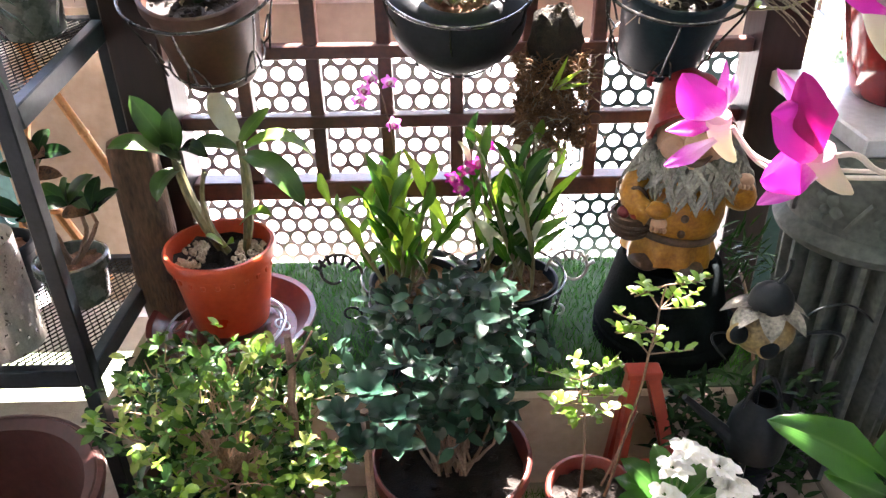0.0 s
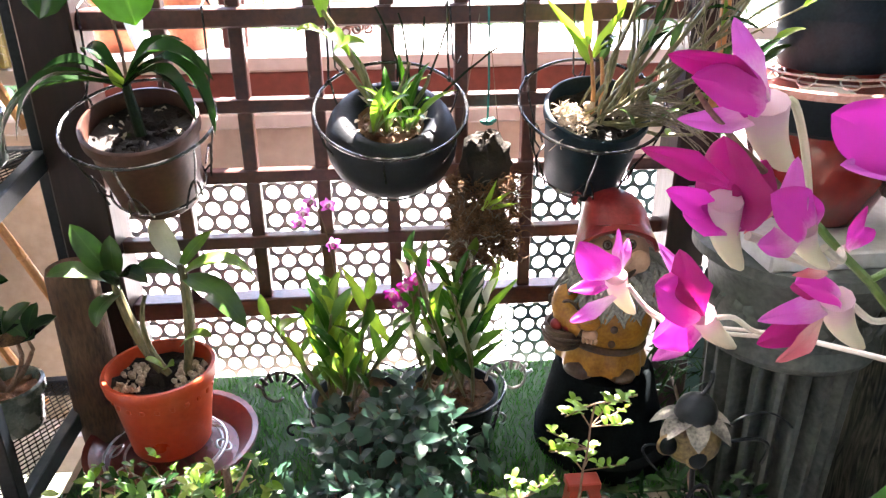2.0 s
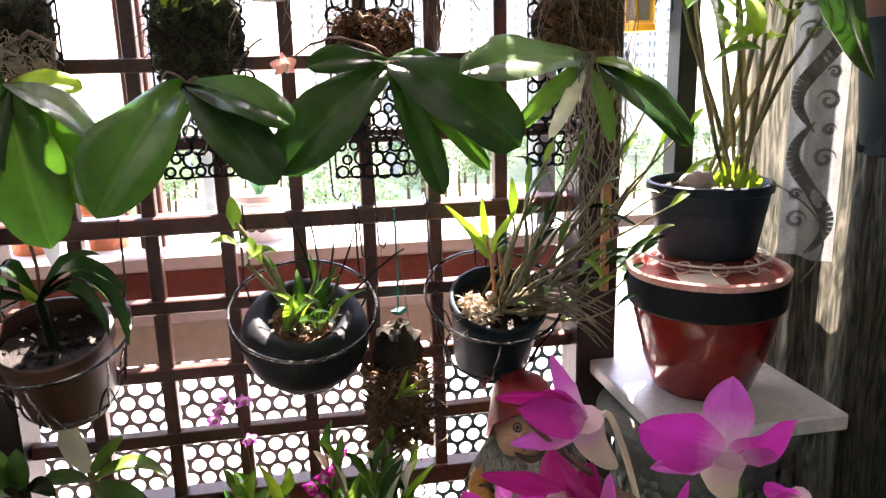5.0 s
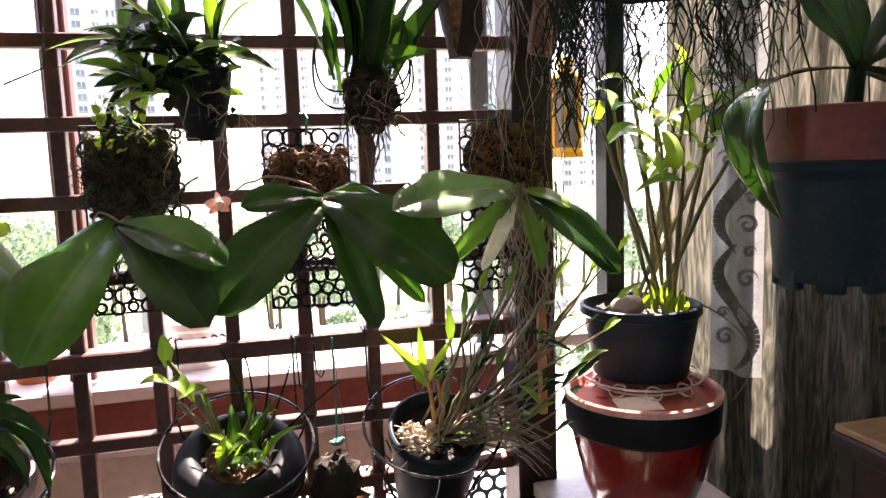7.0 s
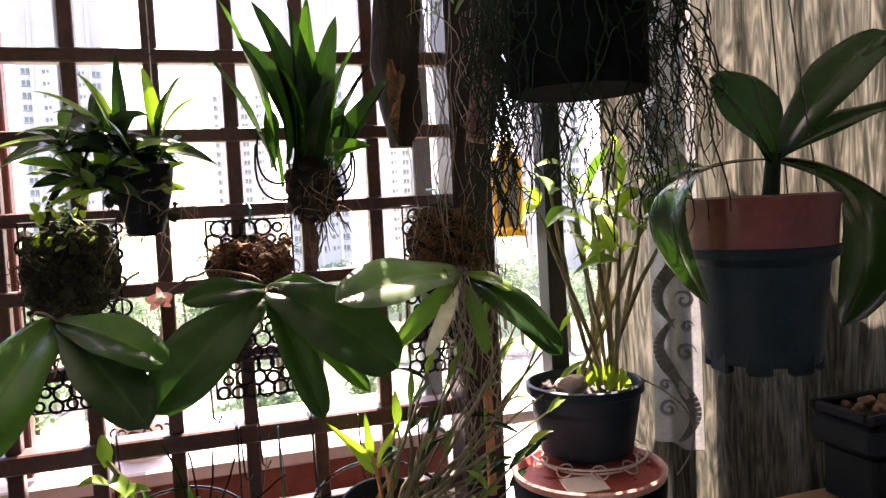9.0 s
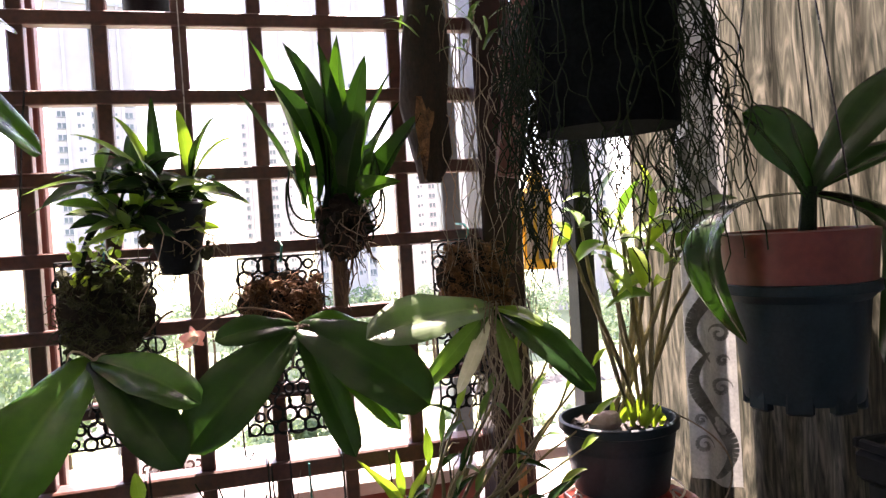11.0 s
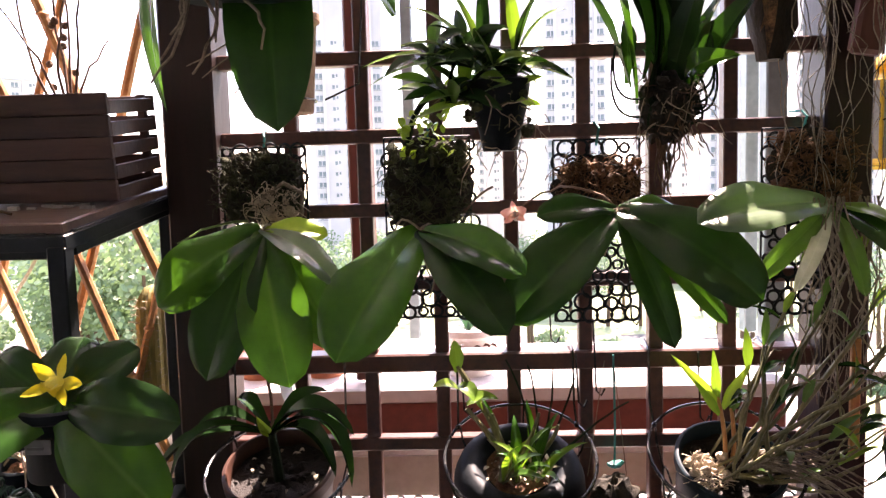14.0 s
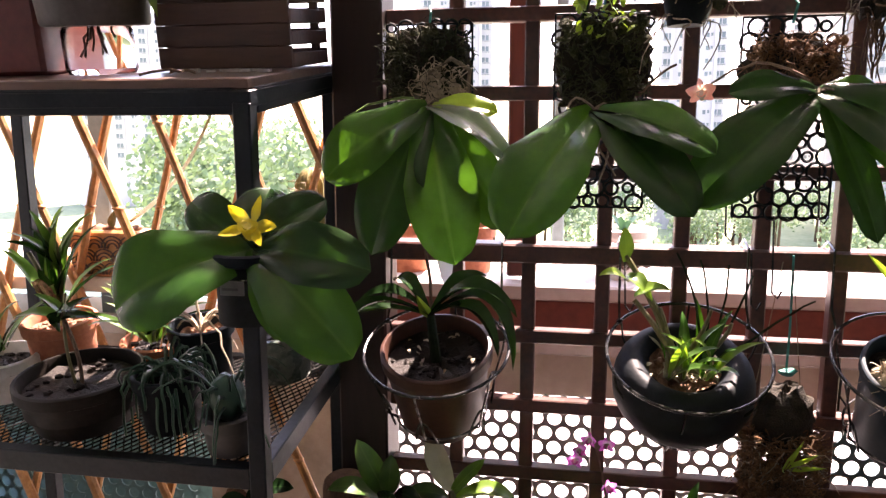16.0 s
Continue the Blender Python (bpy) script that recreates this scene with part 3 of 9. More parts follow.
part("mullion", Shape().box(-1.74, -1.70, 0.16, 0.20, 0.9, ZC, 0.003), ALU, win3)

# sill, trough and ledge bands outside the lattice
solid("sill_upper", Shape().box(-1.75, 0.47, 0.105, 0.48, 1.020, 1.050, 0.004), SILL_WHITE, "white painted outer sill in full sun", "sill", kind="structure")
solid("planter_trough", Shape().box(-0.70, 0.40, 0.12, 0.155, 0.955, 1.018, 0.003), RED_TROUGH, "red-brown timber trough board under the sill", "board", kind="structure")
solid("sill_lower", Shape().box(-1.75, 0.47, 0.105, 0.30, 0.915, 0.945, 0.004), SILL_WHITE, "white painted lower sill strip", "sill", kind="structure")
solid("band_wall", Shape().box(-1.75, 0.47, 0.128, 0.20, 0.828, 0.913), CREAM, "cream rendered band below the sill", "wall", kind="structure")
solid("outer_ledge", Shape().box(-2.2, 1.6, 0.16, 3.0, 0.10, 0.20), SILL_WHITE, "white painted outer ledge in the sun", "ledge", kind="structure")


# Added behind the west perforated sheet to block the glare through its holes.
solid("outer_return", Shape().box(-2.2, -1.10, 0.42, 0.47, 0.20, 0.914), TEAL_METAL, "added dark teal backing that dims the holes of the perforated sheet", "wall", kind="structure")


def perforated(x0, x1, z0, z1, y, mat, label):
    """A metal sheet with real round holes in a staggered grid."""
    s, p, rad = Shape(), 0.0345, 0.0137
    index, verts, faces = {}, [], []

    def v(q):
        k = (round(q[0] * 2e4), round(q[1] * 2e4), round(q[2] * 2e4))
        if k not in index:
            index[k] = len(verts)
            verts.append(q)
        return index[k]
    h = p * math.sqrt(3) / 2
    row = 0
    z = z0 + h / 2
    while z < z1:
        x = x0 + (p / 2 if row % 2 else 0)
        while x < x1:
            outer, inner = [], []
            for i in range(12):
                a = math.pi / 6 * i + math.pi / 6
                ro = p / 2 / math.cos(math.pi / 6) if i % 2 == 0 else p / 2
                outer.append((x + ro * math.cos(a), y, z + ro * math.sin(a)))
                inner.append((x + rad * math.cos(a), y, z + rad * math.sin(a)))
            deep = [(q[0], y + 0.003, q[2]) for q in inner]
            o_, i_, d_ = [v(q) for q in outer], [v(q) for q in inner], [v(q) for q in deep]
            faces.extend((o_[i], o_[(i + 1) % 12], i_[(i + 1) % 12], i_[i]) for i in range(12))
            faces.extend((i_[i], i_[(i + 1) % 12], d_[(i + 1) % 12], d_[i]) for i in range(12))
            x += p
        z += h
        row += 1
    s.add(verts, faces)
    return solid("perforated_panel", s, mat, label, "panel", "perforated panels", "structure", smooth=False)


perforated(-0.72, 0.10, 0.20, 0.822, 0.125, WHITE_METAL, "pale grey metal panel perforated with round holes")
# East stretch of the sheet; its shading is put into a dark teal colour.
perforated(0.13, 0.47, 0.20, 0.822, 0.128, TEAL_METAL, "perforated metal panel with its shading put into dark teal")
perforated(-1.74, -1.12, 0.20, 0.822, 0.24, TEAL_METAL, "perforated metal panel with its shading put into dark teal behind the rack")
solid("blind_panel", Shape().box(-1.105, -0.80, 0.232, 0.24, 0.20, 0.826, 0.002), BOARD_TAN, "plain tan board behind the rack", "panel", kind="structure")
perforated(-0.79, -0.735, 0.20, 0.822, 0.24, TEAL_METAL, "narrow dark perforated metal strip beside the post")

# ---------- distance ----------
GROUND_Z = -24.0
GROUND = surface("far grass and ground", (0.13, 0.18, 0.08), (0.26, 0.29, 0.16), 0.95, 0.08, 0.3, fine=9)
ROAD = surface("asphalt", (0.05, 0.05, 0.05), (0.09, 0.09, 0.09), 0.9, 0.5, 0.2)
TOWER = surface("pale tower render", (0.44, 0.41, 0.41), (0.52, 0.48, 0.48), 0.85, 0.05, 0.05)
TOWER_GREY = surface("grey tower band", (0.34, 0.35, 0.37), (0.42, 0.43, 0.45), 0.8, 0.05, 0.05)
PANE = surface("far window pane", (0.09, 0.115, 0.125), (0.17, 0.20, 0.21), 0.35, 0.3, 0.02)
solid("ground", Shape().add([(-2500, 20, GROUND_Z), (2500, 20, GROUND_Z), (2500, 4000, GROUND_Z), (-2500, 4000, GROUND_Z)], [(0, 1, 2, 3)]), GROUND, "far green ground with lawns seen from high up", "ground", kind="structure")
road = Shape().add([(-300, 118, GROUND_Z + 0.06), (300, 100, GROUND_Z + 0.06), (300, 109, GROUND_Z + 0.06), (-300, 128, GROUND_Z + 0.06)], [(0, 1, 2, 3)])
solid("road", road, ROAD, "grey asphalt road far below", "road", kind="structure")


def tower(az, dist, width, floors, cols, turn=0.0):
    """A far block of flats with rows of windows."""
    c = Vector((dist * math.sin(radians(az)), dist * math.cos(radians(az)), GROUND_Z))
    m = Matrix.Translation(c) @ Matrix.Rotation(radians(turn - az), 4, "Z")
    h = floors * 3.0
    t = thing("apartment_building", c, "tall pale pinkish apartment tower with rows of small windows", "building", "far towers")
    part("wall", Shape().box(-width / 2, width / 2, 0, 18, 0, h, 0, m), TOWER, t, smooth=False)
    s = Shape()
    for k in range(3):
        x = -width / 2 + width * (k + 0.5) / 3
        s.box(x - 0.35, x + 0.35, -0.5, 0.02, 0, h + 0.6, 0, m)
    part("fin", s, TOWER, t, smooth=False)
    part("roof", Shape().box(-width / 2 - 0.4, width / 2 + 0.4, -0.5, 18.4, h, h + 1.1, 0, m), TOWER_GREY, t, smooth=False)
    w = width / cols
    wide = Shape().box(-0.95, -0.1, -0.06, 0.1, -0.65, 0.65).box(0.1, 0.95, -0.06, 0.1, -0.65, 0.65).box(-1.2, 1.2, -0.25, 0.0, -0.95, -0.8).mesh("window", PANE, False)
    narrow = Shape().box(-0.35, 0.35, -0.06, 0.1, -0.5, 0.5).box(0.7, 1.2, -0.06, 0.1, -0.2, 0.5).mesh("window", PANE, False)
    top = min(floors, 22)
    for f in range(5, top):
        for k in range(cols):
            ob = new("window", wide if k % 2 == 0 else narrow)
            ob.parent = t
            ob.matrix_parent_inverse = Matrix.Translation(-c)
            ob.matrix_basis = m @ Matrix.Translation((-width / 2 + w * (k + 0.5), 0, f * 3.0 + 1.6))
    return t


tower(-9.0, 210, 20, 30, 5, 6)
tower(2.6, 250, 17, 36, 4, -8)
tower(8.3, 190, 15, 34, 5, 4)
tower(14.5, 235, 17, 36, 4, -5)
tower(19.8, 195, 14, 30, 4, 10)
tower(26.0, 225, 20, 34, 5, -8)
tower(-33.0, 260, 26, 20, 6, 10)


def far_trees(spots, seed):
    """Crowns of many small leaf clumps on tapered trunks, as one wood."""
    random.seed(seed)
    s, trunk = Shape(), Shape()
    for x, y, h, r in spots:
        trunk.tube([(x, y, GROUND_Z), (x + rnd(-0.4, 0.4), y, GROUND_Z + h * 0.4), (x, y, GROUND_Z + h * 0.75)], 0.35, 6, 0.4)
        lobes = [(Vector((rnd(-1, 1), rnd(-1, 1), rnd(-0.5, 0.8))) * r * 0.6, r * rnd(0.4, 0.65)) for _ in range(8)]
        for _ in range(480):
            o, lr = random.choice(lobes)
            d = Vector((random.gauss(0, 1), random.gauss(0, 1), random.gauss(0, 1))).normalized() * lr * rnd(0.7, 1.05)
            q = Vector((x, y, GROUND_Z + h * 0.72)) + o + d
            a = Vector((random.gauss(0, 1), random.gauss(0, 1), random.gauss(0, 1))).normalized()
            b = a.orthogonal().normalized()
            e = rnd(0.22, 0.48)
            s.add([q - a * e, q - b * e * 0.6, q + a * e, q + b * e * 0.6], [(0, 1, 2, 3)], [(0.2, 0), (0.2, 0.5), (0.8, 1), (0.8, 0.5)])
    wood = thing("far_trees", (0, 100, GROUND_Z), "belt of leafy green trees far below the window", "trees", kind="stuff")
    part("crown", s, TREE_LEAF, wood, smooth=False)
    part("trunk", trunk, BARK, wood)


random.seed(5)
spots = []
for i in range(70):
    az = rnd(-31, 34)
    d = rnd(125, 185)
    spots.append((d * math.sin(radians(az)), d * math.cos(radians(az)), rnd(11, 17), rnd(3.2, 5.2)))
for i in range(26):
    az = rnd(-38, -12)
    d = rnd(70, 120)
    spots.append((d * math.sin(radians(az)), d * math.cos(radians(az)), rnd(9, 15), rnd(2.5, 4.2)))
for i in range(24):
    az = rnd(-10, 34)
    d = rnd(72, 98)
    spots.append((d * math.sin(radians(az)), d * math.cos(radians(az)), rnd(3, 5.5), rnd(1.5, 2.6)))
for i in range(46):
    az = rnd(-31, -14)
    d = rnd(70, 135)
    spots.append((d * math.sin(radians(az)), d * math.cos(radians(az)), rnd(17, 22.5), rnd(4.0, 6.0)))
for i in range(26):
    az = rnd(-14, 34)
    d = rnd(95, 150)
    spots.append((d * math.sin(radians(az)), d * math.cos(radians(az)), rnd(12, 17), rnd(3.5, 5.0)))
for i in range(24):
    az = rnd(-30.5, -19.5)
    d = rnd(66, 100)
    spots.append((d * math.sin(radians(az)), d * math.cos(radians(az)), rnd(24, 31), rnd(4.0, 6.2)))
far_trees(spots, 6)

# ---------- hanging orchids on the lattice ----------


def broad_leaf(parent, base, tip, width, arch, face, mat=PHAL, twist=0.0, label=""):
    return part("leaf", Shape().leaf(base, tip, width, arch, face, 18, 0.55, "strap", 0, twist, 0.12), mat, parent, label)


def ring_mesh_plate(x0, x1, z0, z1, y, seed):
    """A plate of joined plastic rings of mixed sizes."""
    random.seed(seed)
    s = Shape()
    up = Matrix.Rotation(radians(90), 3, "X")
    z, row = z0 + 0.009, 0
    while z < z1:
        x = x0 + 0.010 + (0.012 if row % 2 else 0)
        while x < x1:
            r = random.choice((0.0075, 0.0100, 0.0122, 0.0138))
            s.ring((x + rnd(-0.002, 0.002), y, z + rnd(-0.002, 0.002)), r, 0.0023, 12, 4, up)
            x += 0.0240
        z += 0.0215
        row += 1
    for a, b in (((x0, z0), (x1, z0)), ((x1, z0), (x1, z1)), ((x1, z1), (x0, z1)), ((x0, z1), (x0, z0))):
        s.tube([(a[0], y, a[1]), (b[0], y, b[1])], 0.0018, 5)
    return s


def fibre_pad(x0, x1, z0, z1, y, n, seed, depth=0.035):
    """A lumpy pad of moss or fibre."""
    random.seed(seed)
    s = Shape()
    for _ in range(n):
        s.blob((rnd(x0, x1), y - rnd(0, depth), rnd(z0, z1)), (rnd(0.005, 0.012), rnd(0.004, 0.010), rnd(0.004, 0.011)), 4, 0.7, rnd(0, 50), 3)
    for _ in range(n * 4):
        a = Vector((rnd(x0, x1), y - rnd(0.005, depth + 0.012), rnd(z0, z1)))
        b = a + Vector((rnd(-0.03, 0.03), rnd(-0.012, 0.004), rnd(-0.03, 0.02)))
        s.tube(arc(a, b, (rnd(-0.01, 0.01), -0.008, rnd(-0.005, 0.015)), 5), 0.0011, 4, 0.5)
    return s


def mounted_orchid(x0, x1, z_top, z_low, hub, leaves, pad, pad_mat, seed, label, extra=(), out=0.0):
    """An orchid tied with moss to a plate of black rings that hangs on the lattice."""
    y = -0.030
    t = thing("mounted_orchid", (0.5 * (x0 + x1), y, z_top), label, "orchid", "orchids on ring plates")
    part("ring_plate", ring_mesh_plate(x0, x1, z_low, z_top, y, seed), BLACK_POT, t, "black plastic plate of joined rings")
    core = Shape().blob((0.5 * (pad[0] + pad[1]), y - 0.016, 0.5 * (pad[2] + pad[3])), (0.56 * (pad[1] - pad[0]), 0.020, 0.60 * (pad[3] - pad[2])), 14, 0.22, seed, 4)
    part("bark_core", core, MOSS_DARK, t)
    part("moss_pad", fibre_pad(pad[0], pad[1], pad[2], pad[3], y - 0.008, 80, seed + 1), pad_mat, t)
    hook = Shape()
    xm = 0.5 * (x0 + x1)
    hook.tube([(xm, y, z_top - 0.01), (xm + 0.004, y - 0.006, z_top + 0.018), (xm, -0.026, z_top + 0.028), (xm - 0.004, 0.012, z_top + 0.03)], 0.0022, 5)
    part("tie", hook, CORD_TEAL, t, "teal cord tie")
    for tip, w, arch, face, mat, tw in leaves:
        tip = Vector(tip).lerp(Vector((-0.10, -1.20, 1.46)), out)
        broad_leaf(t, hub, tip, w, arch * 0.62, (face[0] * 0.5, -0.92, 0.12 + face[2] * 0.45) if face[2] < 0.9 else (face[0], -0.8, 0.75), mat, tw)
    roots = Shape()
    random.seed(seed + 3)
    for _ in range(9):
        b = Vector(hub) + Vector((rnd(-0.06, 0.06), rnd(0.0, 0.05), rnd(-0.13, 0.0)))
        roots.tube(arc(hub, b, (rnd(-0.02, 0.02), -0.012, rnd(0, 0.02)), 7, 0.002), 0.0022, 5, 0.6)
    part("root", roots, ROOT, t)
    for name, shape, mat, lab in extra:
        part(name, shape, mat, t, lab)
    return t


stub = Shape().tube(arc((-0.55, -0.09, 1.385), (-0.652, -0.13, 1.355), (0, 0, 0.01), 6, 0.002), 0.0026, 5, 0.5)
loop = Shape().tube([(-0.50, -0.06, 1.40), (-0.525, -0.085, 1.425), (-0.49, -0.09, 1.445), (-0.462, -0.08, 1.428), (-0.468, -0.07, 1.39)], 0.004, 6)
mounted_orchid(-0.607, -0.465, 1.505, 1.275, (-0.521, -0.115, 1.372), [
    ((-0.672, -0.17, 1.262), 0.100, 0.03, (-0.35, -0.9, 0.45), PHAL, 0.0),
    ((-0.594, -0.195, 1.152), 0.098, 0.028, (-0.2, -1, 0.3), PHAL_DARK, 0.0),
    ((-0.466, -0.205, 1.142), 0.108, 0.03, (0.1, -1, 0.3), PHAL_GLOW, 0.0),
    ((-0.392, -0.165, 1.190), 0.082, 0.02, (0.35, -1, 0.2), PHAL, 0.0),
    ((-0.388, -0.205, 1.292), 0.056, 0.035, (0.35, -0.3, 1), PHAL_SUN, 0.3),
    ((-0.412, -0.14, 1.362), 0.045, 0.014, (0.1, -0.3, 1), LIME, 0.0),
], (-0.60, -0.475, 1.39, 1.49), MOSS_GREEN, 11, "broad-leaved orchid tied with moss to a black ring plate", [
    ("flower_stub", stub, STEM_GREEN, ""), ("aerial_root", loop, ROOT, ""),
    ("husk", fibre_pad(-0.545, -0.475, 1.375, 1.435, -0.058, 24, 17, 0.02), HUSK, "pale coconut husk chips")])
herb = Shape()
random.seed(21)
for _ in range(60):
    q = Vector((rnd(-0.305, -0.215), rnd(-0.085, -0.05), rnd(1.475, 1.545)))
    d = Vector((rnd(-1, 1), rnd(-1, 0.2), rnd(-0.2, 1))).normalized()
    herb.leaf(q, q + d * rnd(0.012, 0.02), rnd(0.010, 0.016), 0.002, (0, -0.5, 1), 4, 0.2, "oval")
mounted_orchid(-0.333, -0.190, 1.515, 1.212, (-0.271, -0.112, 1.366), [
    ((-0.402, -0.205, 1.176), 0.124, 0.04, (-0.35, -0.8, 0.75), PHAL, 0.0),
    ((-0.146, -0.205, 1.212), 0.086, 0.035, (0.3, -0.8, 0.6), PHAL_DARK, 0.0),
    ((-0.116, -0.175, 1.296), 0.074, 0.035, (0.4, -0.5, 0.8), PHAL, 0.2),
    ((-0.150, -0.15, 1.250), 0.05, 0.03, (0.4, -0.8, 0.5), PHAL, 0.0),
], (-0.325, -0.195, 1.375, 1.50), MOSS_GREEN, 31, "broad-leaved orchid with green herb tied to a black ring plate", [
    ("herb", herb, LIME, "small bright green herb leaves"),
    ("stalk", Shape().tube(arc((-0.20, -0.07, 1.39), (-0.155, -0.10, 1.43), (0, 0, 0.006), 5), 0.002, 5), STEM_BROWN, "")], 0.05)
stalk3 = Shape().tube(arc((0.03, -0.10, 1.40), (-0.118, -0.13, 1.395), (0.0, -0.02, 0.03), 9, 0.002), 0.0022, 5, 0.8)
mounted_orchid(-0.052, 0.090, 1.503, 1.200, (0.036, -0.120, 1.390), [
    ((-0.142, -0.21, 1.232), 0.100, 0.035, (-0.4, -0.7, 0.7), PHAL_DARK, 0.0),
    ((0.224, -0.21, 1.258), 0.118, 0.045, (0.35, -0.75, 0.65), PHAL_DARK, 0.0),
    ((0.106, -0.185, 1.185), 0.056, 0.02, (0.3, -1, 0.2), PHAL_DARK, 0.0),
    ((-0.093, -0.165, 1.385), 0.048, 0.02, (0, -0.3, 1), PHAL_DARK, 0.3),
    ((0.178, -0.20, 1.222), 0.042, 0.014, (0.2, -0.6, 0.8), PHAL, 0.0),
    ((0.148, -0.10, 1.368), 0.05, 0.025, (0, -0.2, 1), PHAL, 0.0),
], (-0.045, 0.08, 1.385, 1.465), MOSS, 51, "dark broad-leaved orchid with brown fibre on a black ring plate", [("flower_stalk", stalk3, STEM_BROWN, "")])
mounted_orchid(0.290, 0.420, 1.512, 1.205, (0.378, -0.085, 1.388), [
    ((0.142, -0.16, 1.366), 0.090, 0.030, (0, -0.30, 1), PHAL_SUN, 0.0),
    ((0.540, -0.16, 1.236), 0.070, 0.035, (0.3, -0.7, 0.7), PHAL_DARK, 0.0),
    ((0.293, -0.145, 1.257), 0.026, 0.02, (0, -0.8, 0.4), PALE_LEAF, 0.0),
    ((0.238, -0.125, 1.268), 0.034, 0.03, (0, -0.7, 0.7), DENDRO_MID, 0.0),
    ((0.410, -0.125, 1.244), 0.032, 0.02, (0, -0.8, 0.5), DENDRO_MID, 0.0),
    ((0.470, -0.11, 1.352), 0.035, 0.015, (0.2, -0.4, 0.9), DENDRO, 0.0),
], (0.30, 0.425, 1.39, 1.50), MOSS, 71, "broad-leaved orchid with pale roots on a black ring plate", [], 0.05)


def orchid_flower(name, c, face, size, mat, lip_mat, seed, parent=None, label="", category="flower", wide=0.62, spread=1.0, chin=STEM_PALE, slim=1.0):
    """Three sepals, two wide petals, a lip and a pale pouch behind them."""
    random.seed(seed)
    face = Vector(face).normalized()
    up = (Vector((0, 0, 1)) - face * face.z).normalized()
    turn = rnd(-0.35, 0.35)
    right = up.cross(face)
    up, right = up * math.cos(turn) + right * math.sin(turn), right * math.cos(turn) - up * math.sin(turn)
    c = Vector(c)
    t = parent if parent is not None else thing(name, c, label, category)
    for k, (ang, ln, wd) in enumerate(((90, 0.98, 0.36), (222, 0.98, 0.40), (318, 0.98, 0.40), (162, 1.0, wide), (18, 1.0, wide))):
        a = radians(ang + rnd(-8, 8))
        d = right * math.cos(a) + up * math.sin(a)
        tip = c + d * size * 0.5 * ln * spread + face * size * (0.12 + rnd(-0.16, 0.16))
        foot = c - face * size * 0.10
        part("petal" if k > 2 else "sepal", Shape().leaf(foot, tip, size * wd * 0.74 * slim, -size * rnd(0.0, 0.05), face, 9, rnd(0.1, 0.4), "petal", 0, rnd(-0.25, 0.25), 0.16), mat, t)
    lp = Shape().leaf(c - face * size * 0.02, c + face * size * 0.34 - up * size * 0.20, size * 0.40 * slim, -size * 0.06, up, 8, 0.8, "oval", 0, 0, 0.2)
    part("lip", lp, lip_mat, t)
    pouch = Shape()
    pouch.tube(arc(c + face * size * 0.04, c - face * size * 0.34 - up * size * 0.20, -up * size * 0.05, 8), lambda u: size * (0.135 * (1 - u) ** 0.7 + 0.028), 9)
    part("spur", pouch, chin, t)
    return t


orchid_flower("orchid_flower", (-0.124, -0.135, 1.388), (-0.2, -1, 0.1), 0.042, PINK_PETAL, PINK_PETAL, 3, None, "small peach pink orchid flower on a thin stalk")


def spiky_orchid(at, base_z, r, seed, label, mat, spread, up, length, width, core_mat=MOSS, n=26, basket_mat=BLACK_POT, lump=0.08, shift=0.0):
    """A tufted orchid in a fibre bundle that hangs on the lattice."""
    random.seed(seed)
    t = thing("basket_orchid", at, label, "orchid", "tufted orchids on the lattice")
    s = Shape()
    h = at[2] - base_z
    if lump > 0.2:
        s.blob((at[0], at[1], base_z + h * 0.5), (r, r * 0.9, h * 0.62), 16, 0.5, seed, 4)
    else:
        s.lathe([(0.002, 0), (r * 0.52, 0), (r * 0.64, h * 0.2), (r * 0.85, h * 0.6), (r * 1.05, h * 0.95), (r * 0.8, h), (0.002, h)], 18, (at[0], at[1], base_z), lump)
    part("basket", s, basket_mat, t, "dark bundle of bark and wire")
    part("fibre", fibre_pad(at[0] - r, at[0] + r, base_z + 0.03, at[2], at[1] + 0.01, 9, seed + 1, r), core_mat, t)
    crowns = [Vector(at) + Vector((rnd(-r, r) * 1.5 - 0.01 + shift, rnd(-r, r) * 0.7, rnd(-0.05, 0.03))) for _ in range(9)]
    for k in range(n):
        a = rnd(0, 6.28)
        el = rnd(*up)
        d = Vector((math.cos(a) * math.cos(el) * spread[0], math.sin(a) * math.cos(el) * spread[1] - 0.2, math.sin(el))).normalized()
        ln = rnd(*length)
        b = crowns[k % 9] + Vector((rnd(-0.008, 0.008), rnd(-0.008, 0.008), rnd(-0.006, 0.006)))
        tip = b + d * ln + Vector((0, 0, -ln * rnd(0.0, 0.22)))
        part("leaf", Shape().leaf(b, tip, rnd(*width), ln * rnd(0.06, 0.2), (d.x * -0.3, -0.7, 0.8), 9, rnd(0.25, 0.5), "petal", 0, rnd(-0.5, 0.5), 0.06), random.choice(mat), t)
    rt = Shape()
    for _ in range(34):
        b = Vector((at[0] + rnd(-r, r), at[1] + rnd(-r, r), rnd(base_z, at[2])))
        e = b + Vector((rnd(-0.06, 0.06), rnd(-0.04, 0.02), rnd(-0.08, 0.02)))
        rt.tube(arc(b, e, (rnd(-0.02, 0.02), -0.01, rnd(0, 0.02)), 6, 0.002), 0.0013, 4, 0.6)
    part("root", rt, ROOT, t)
    return t


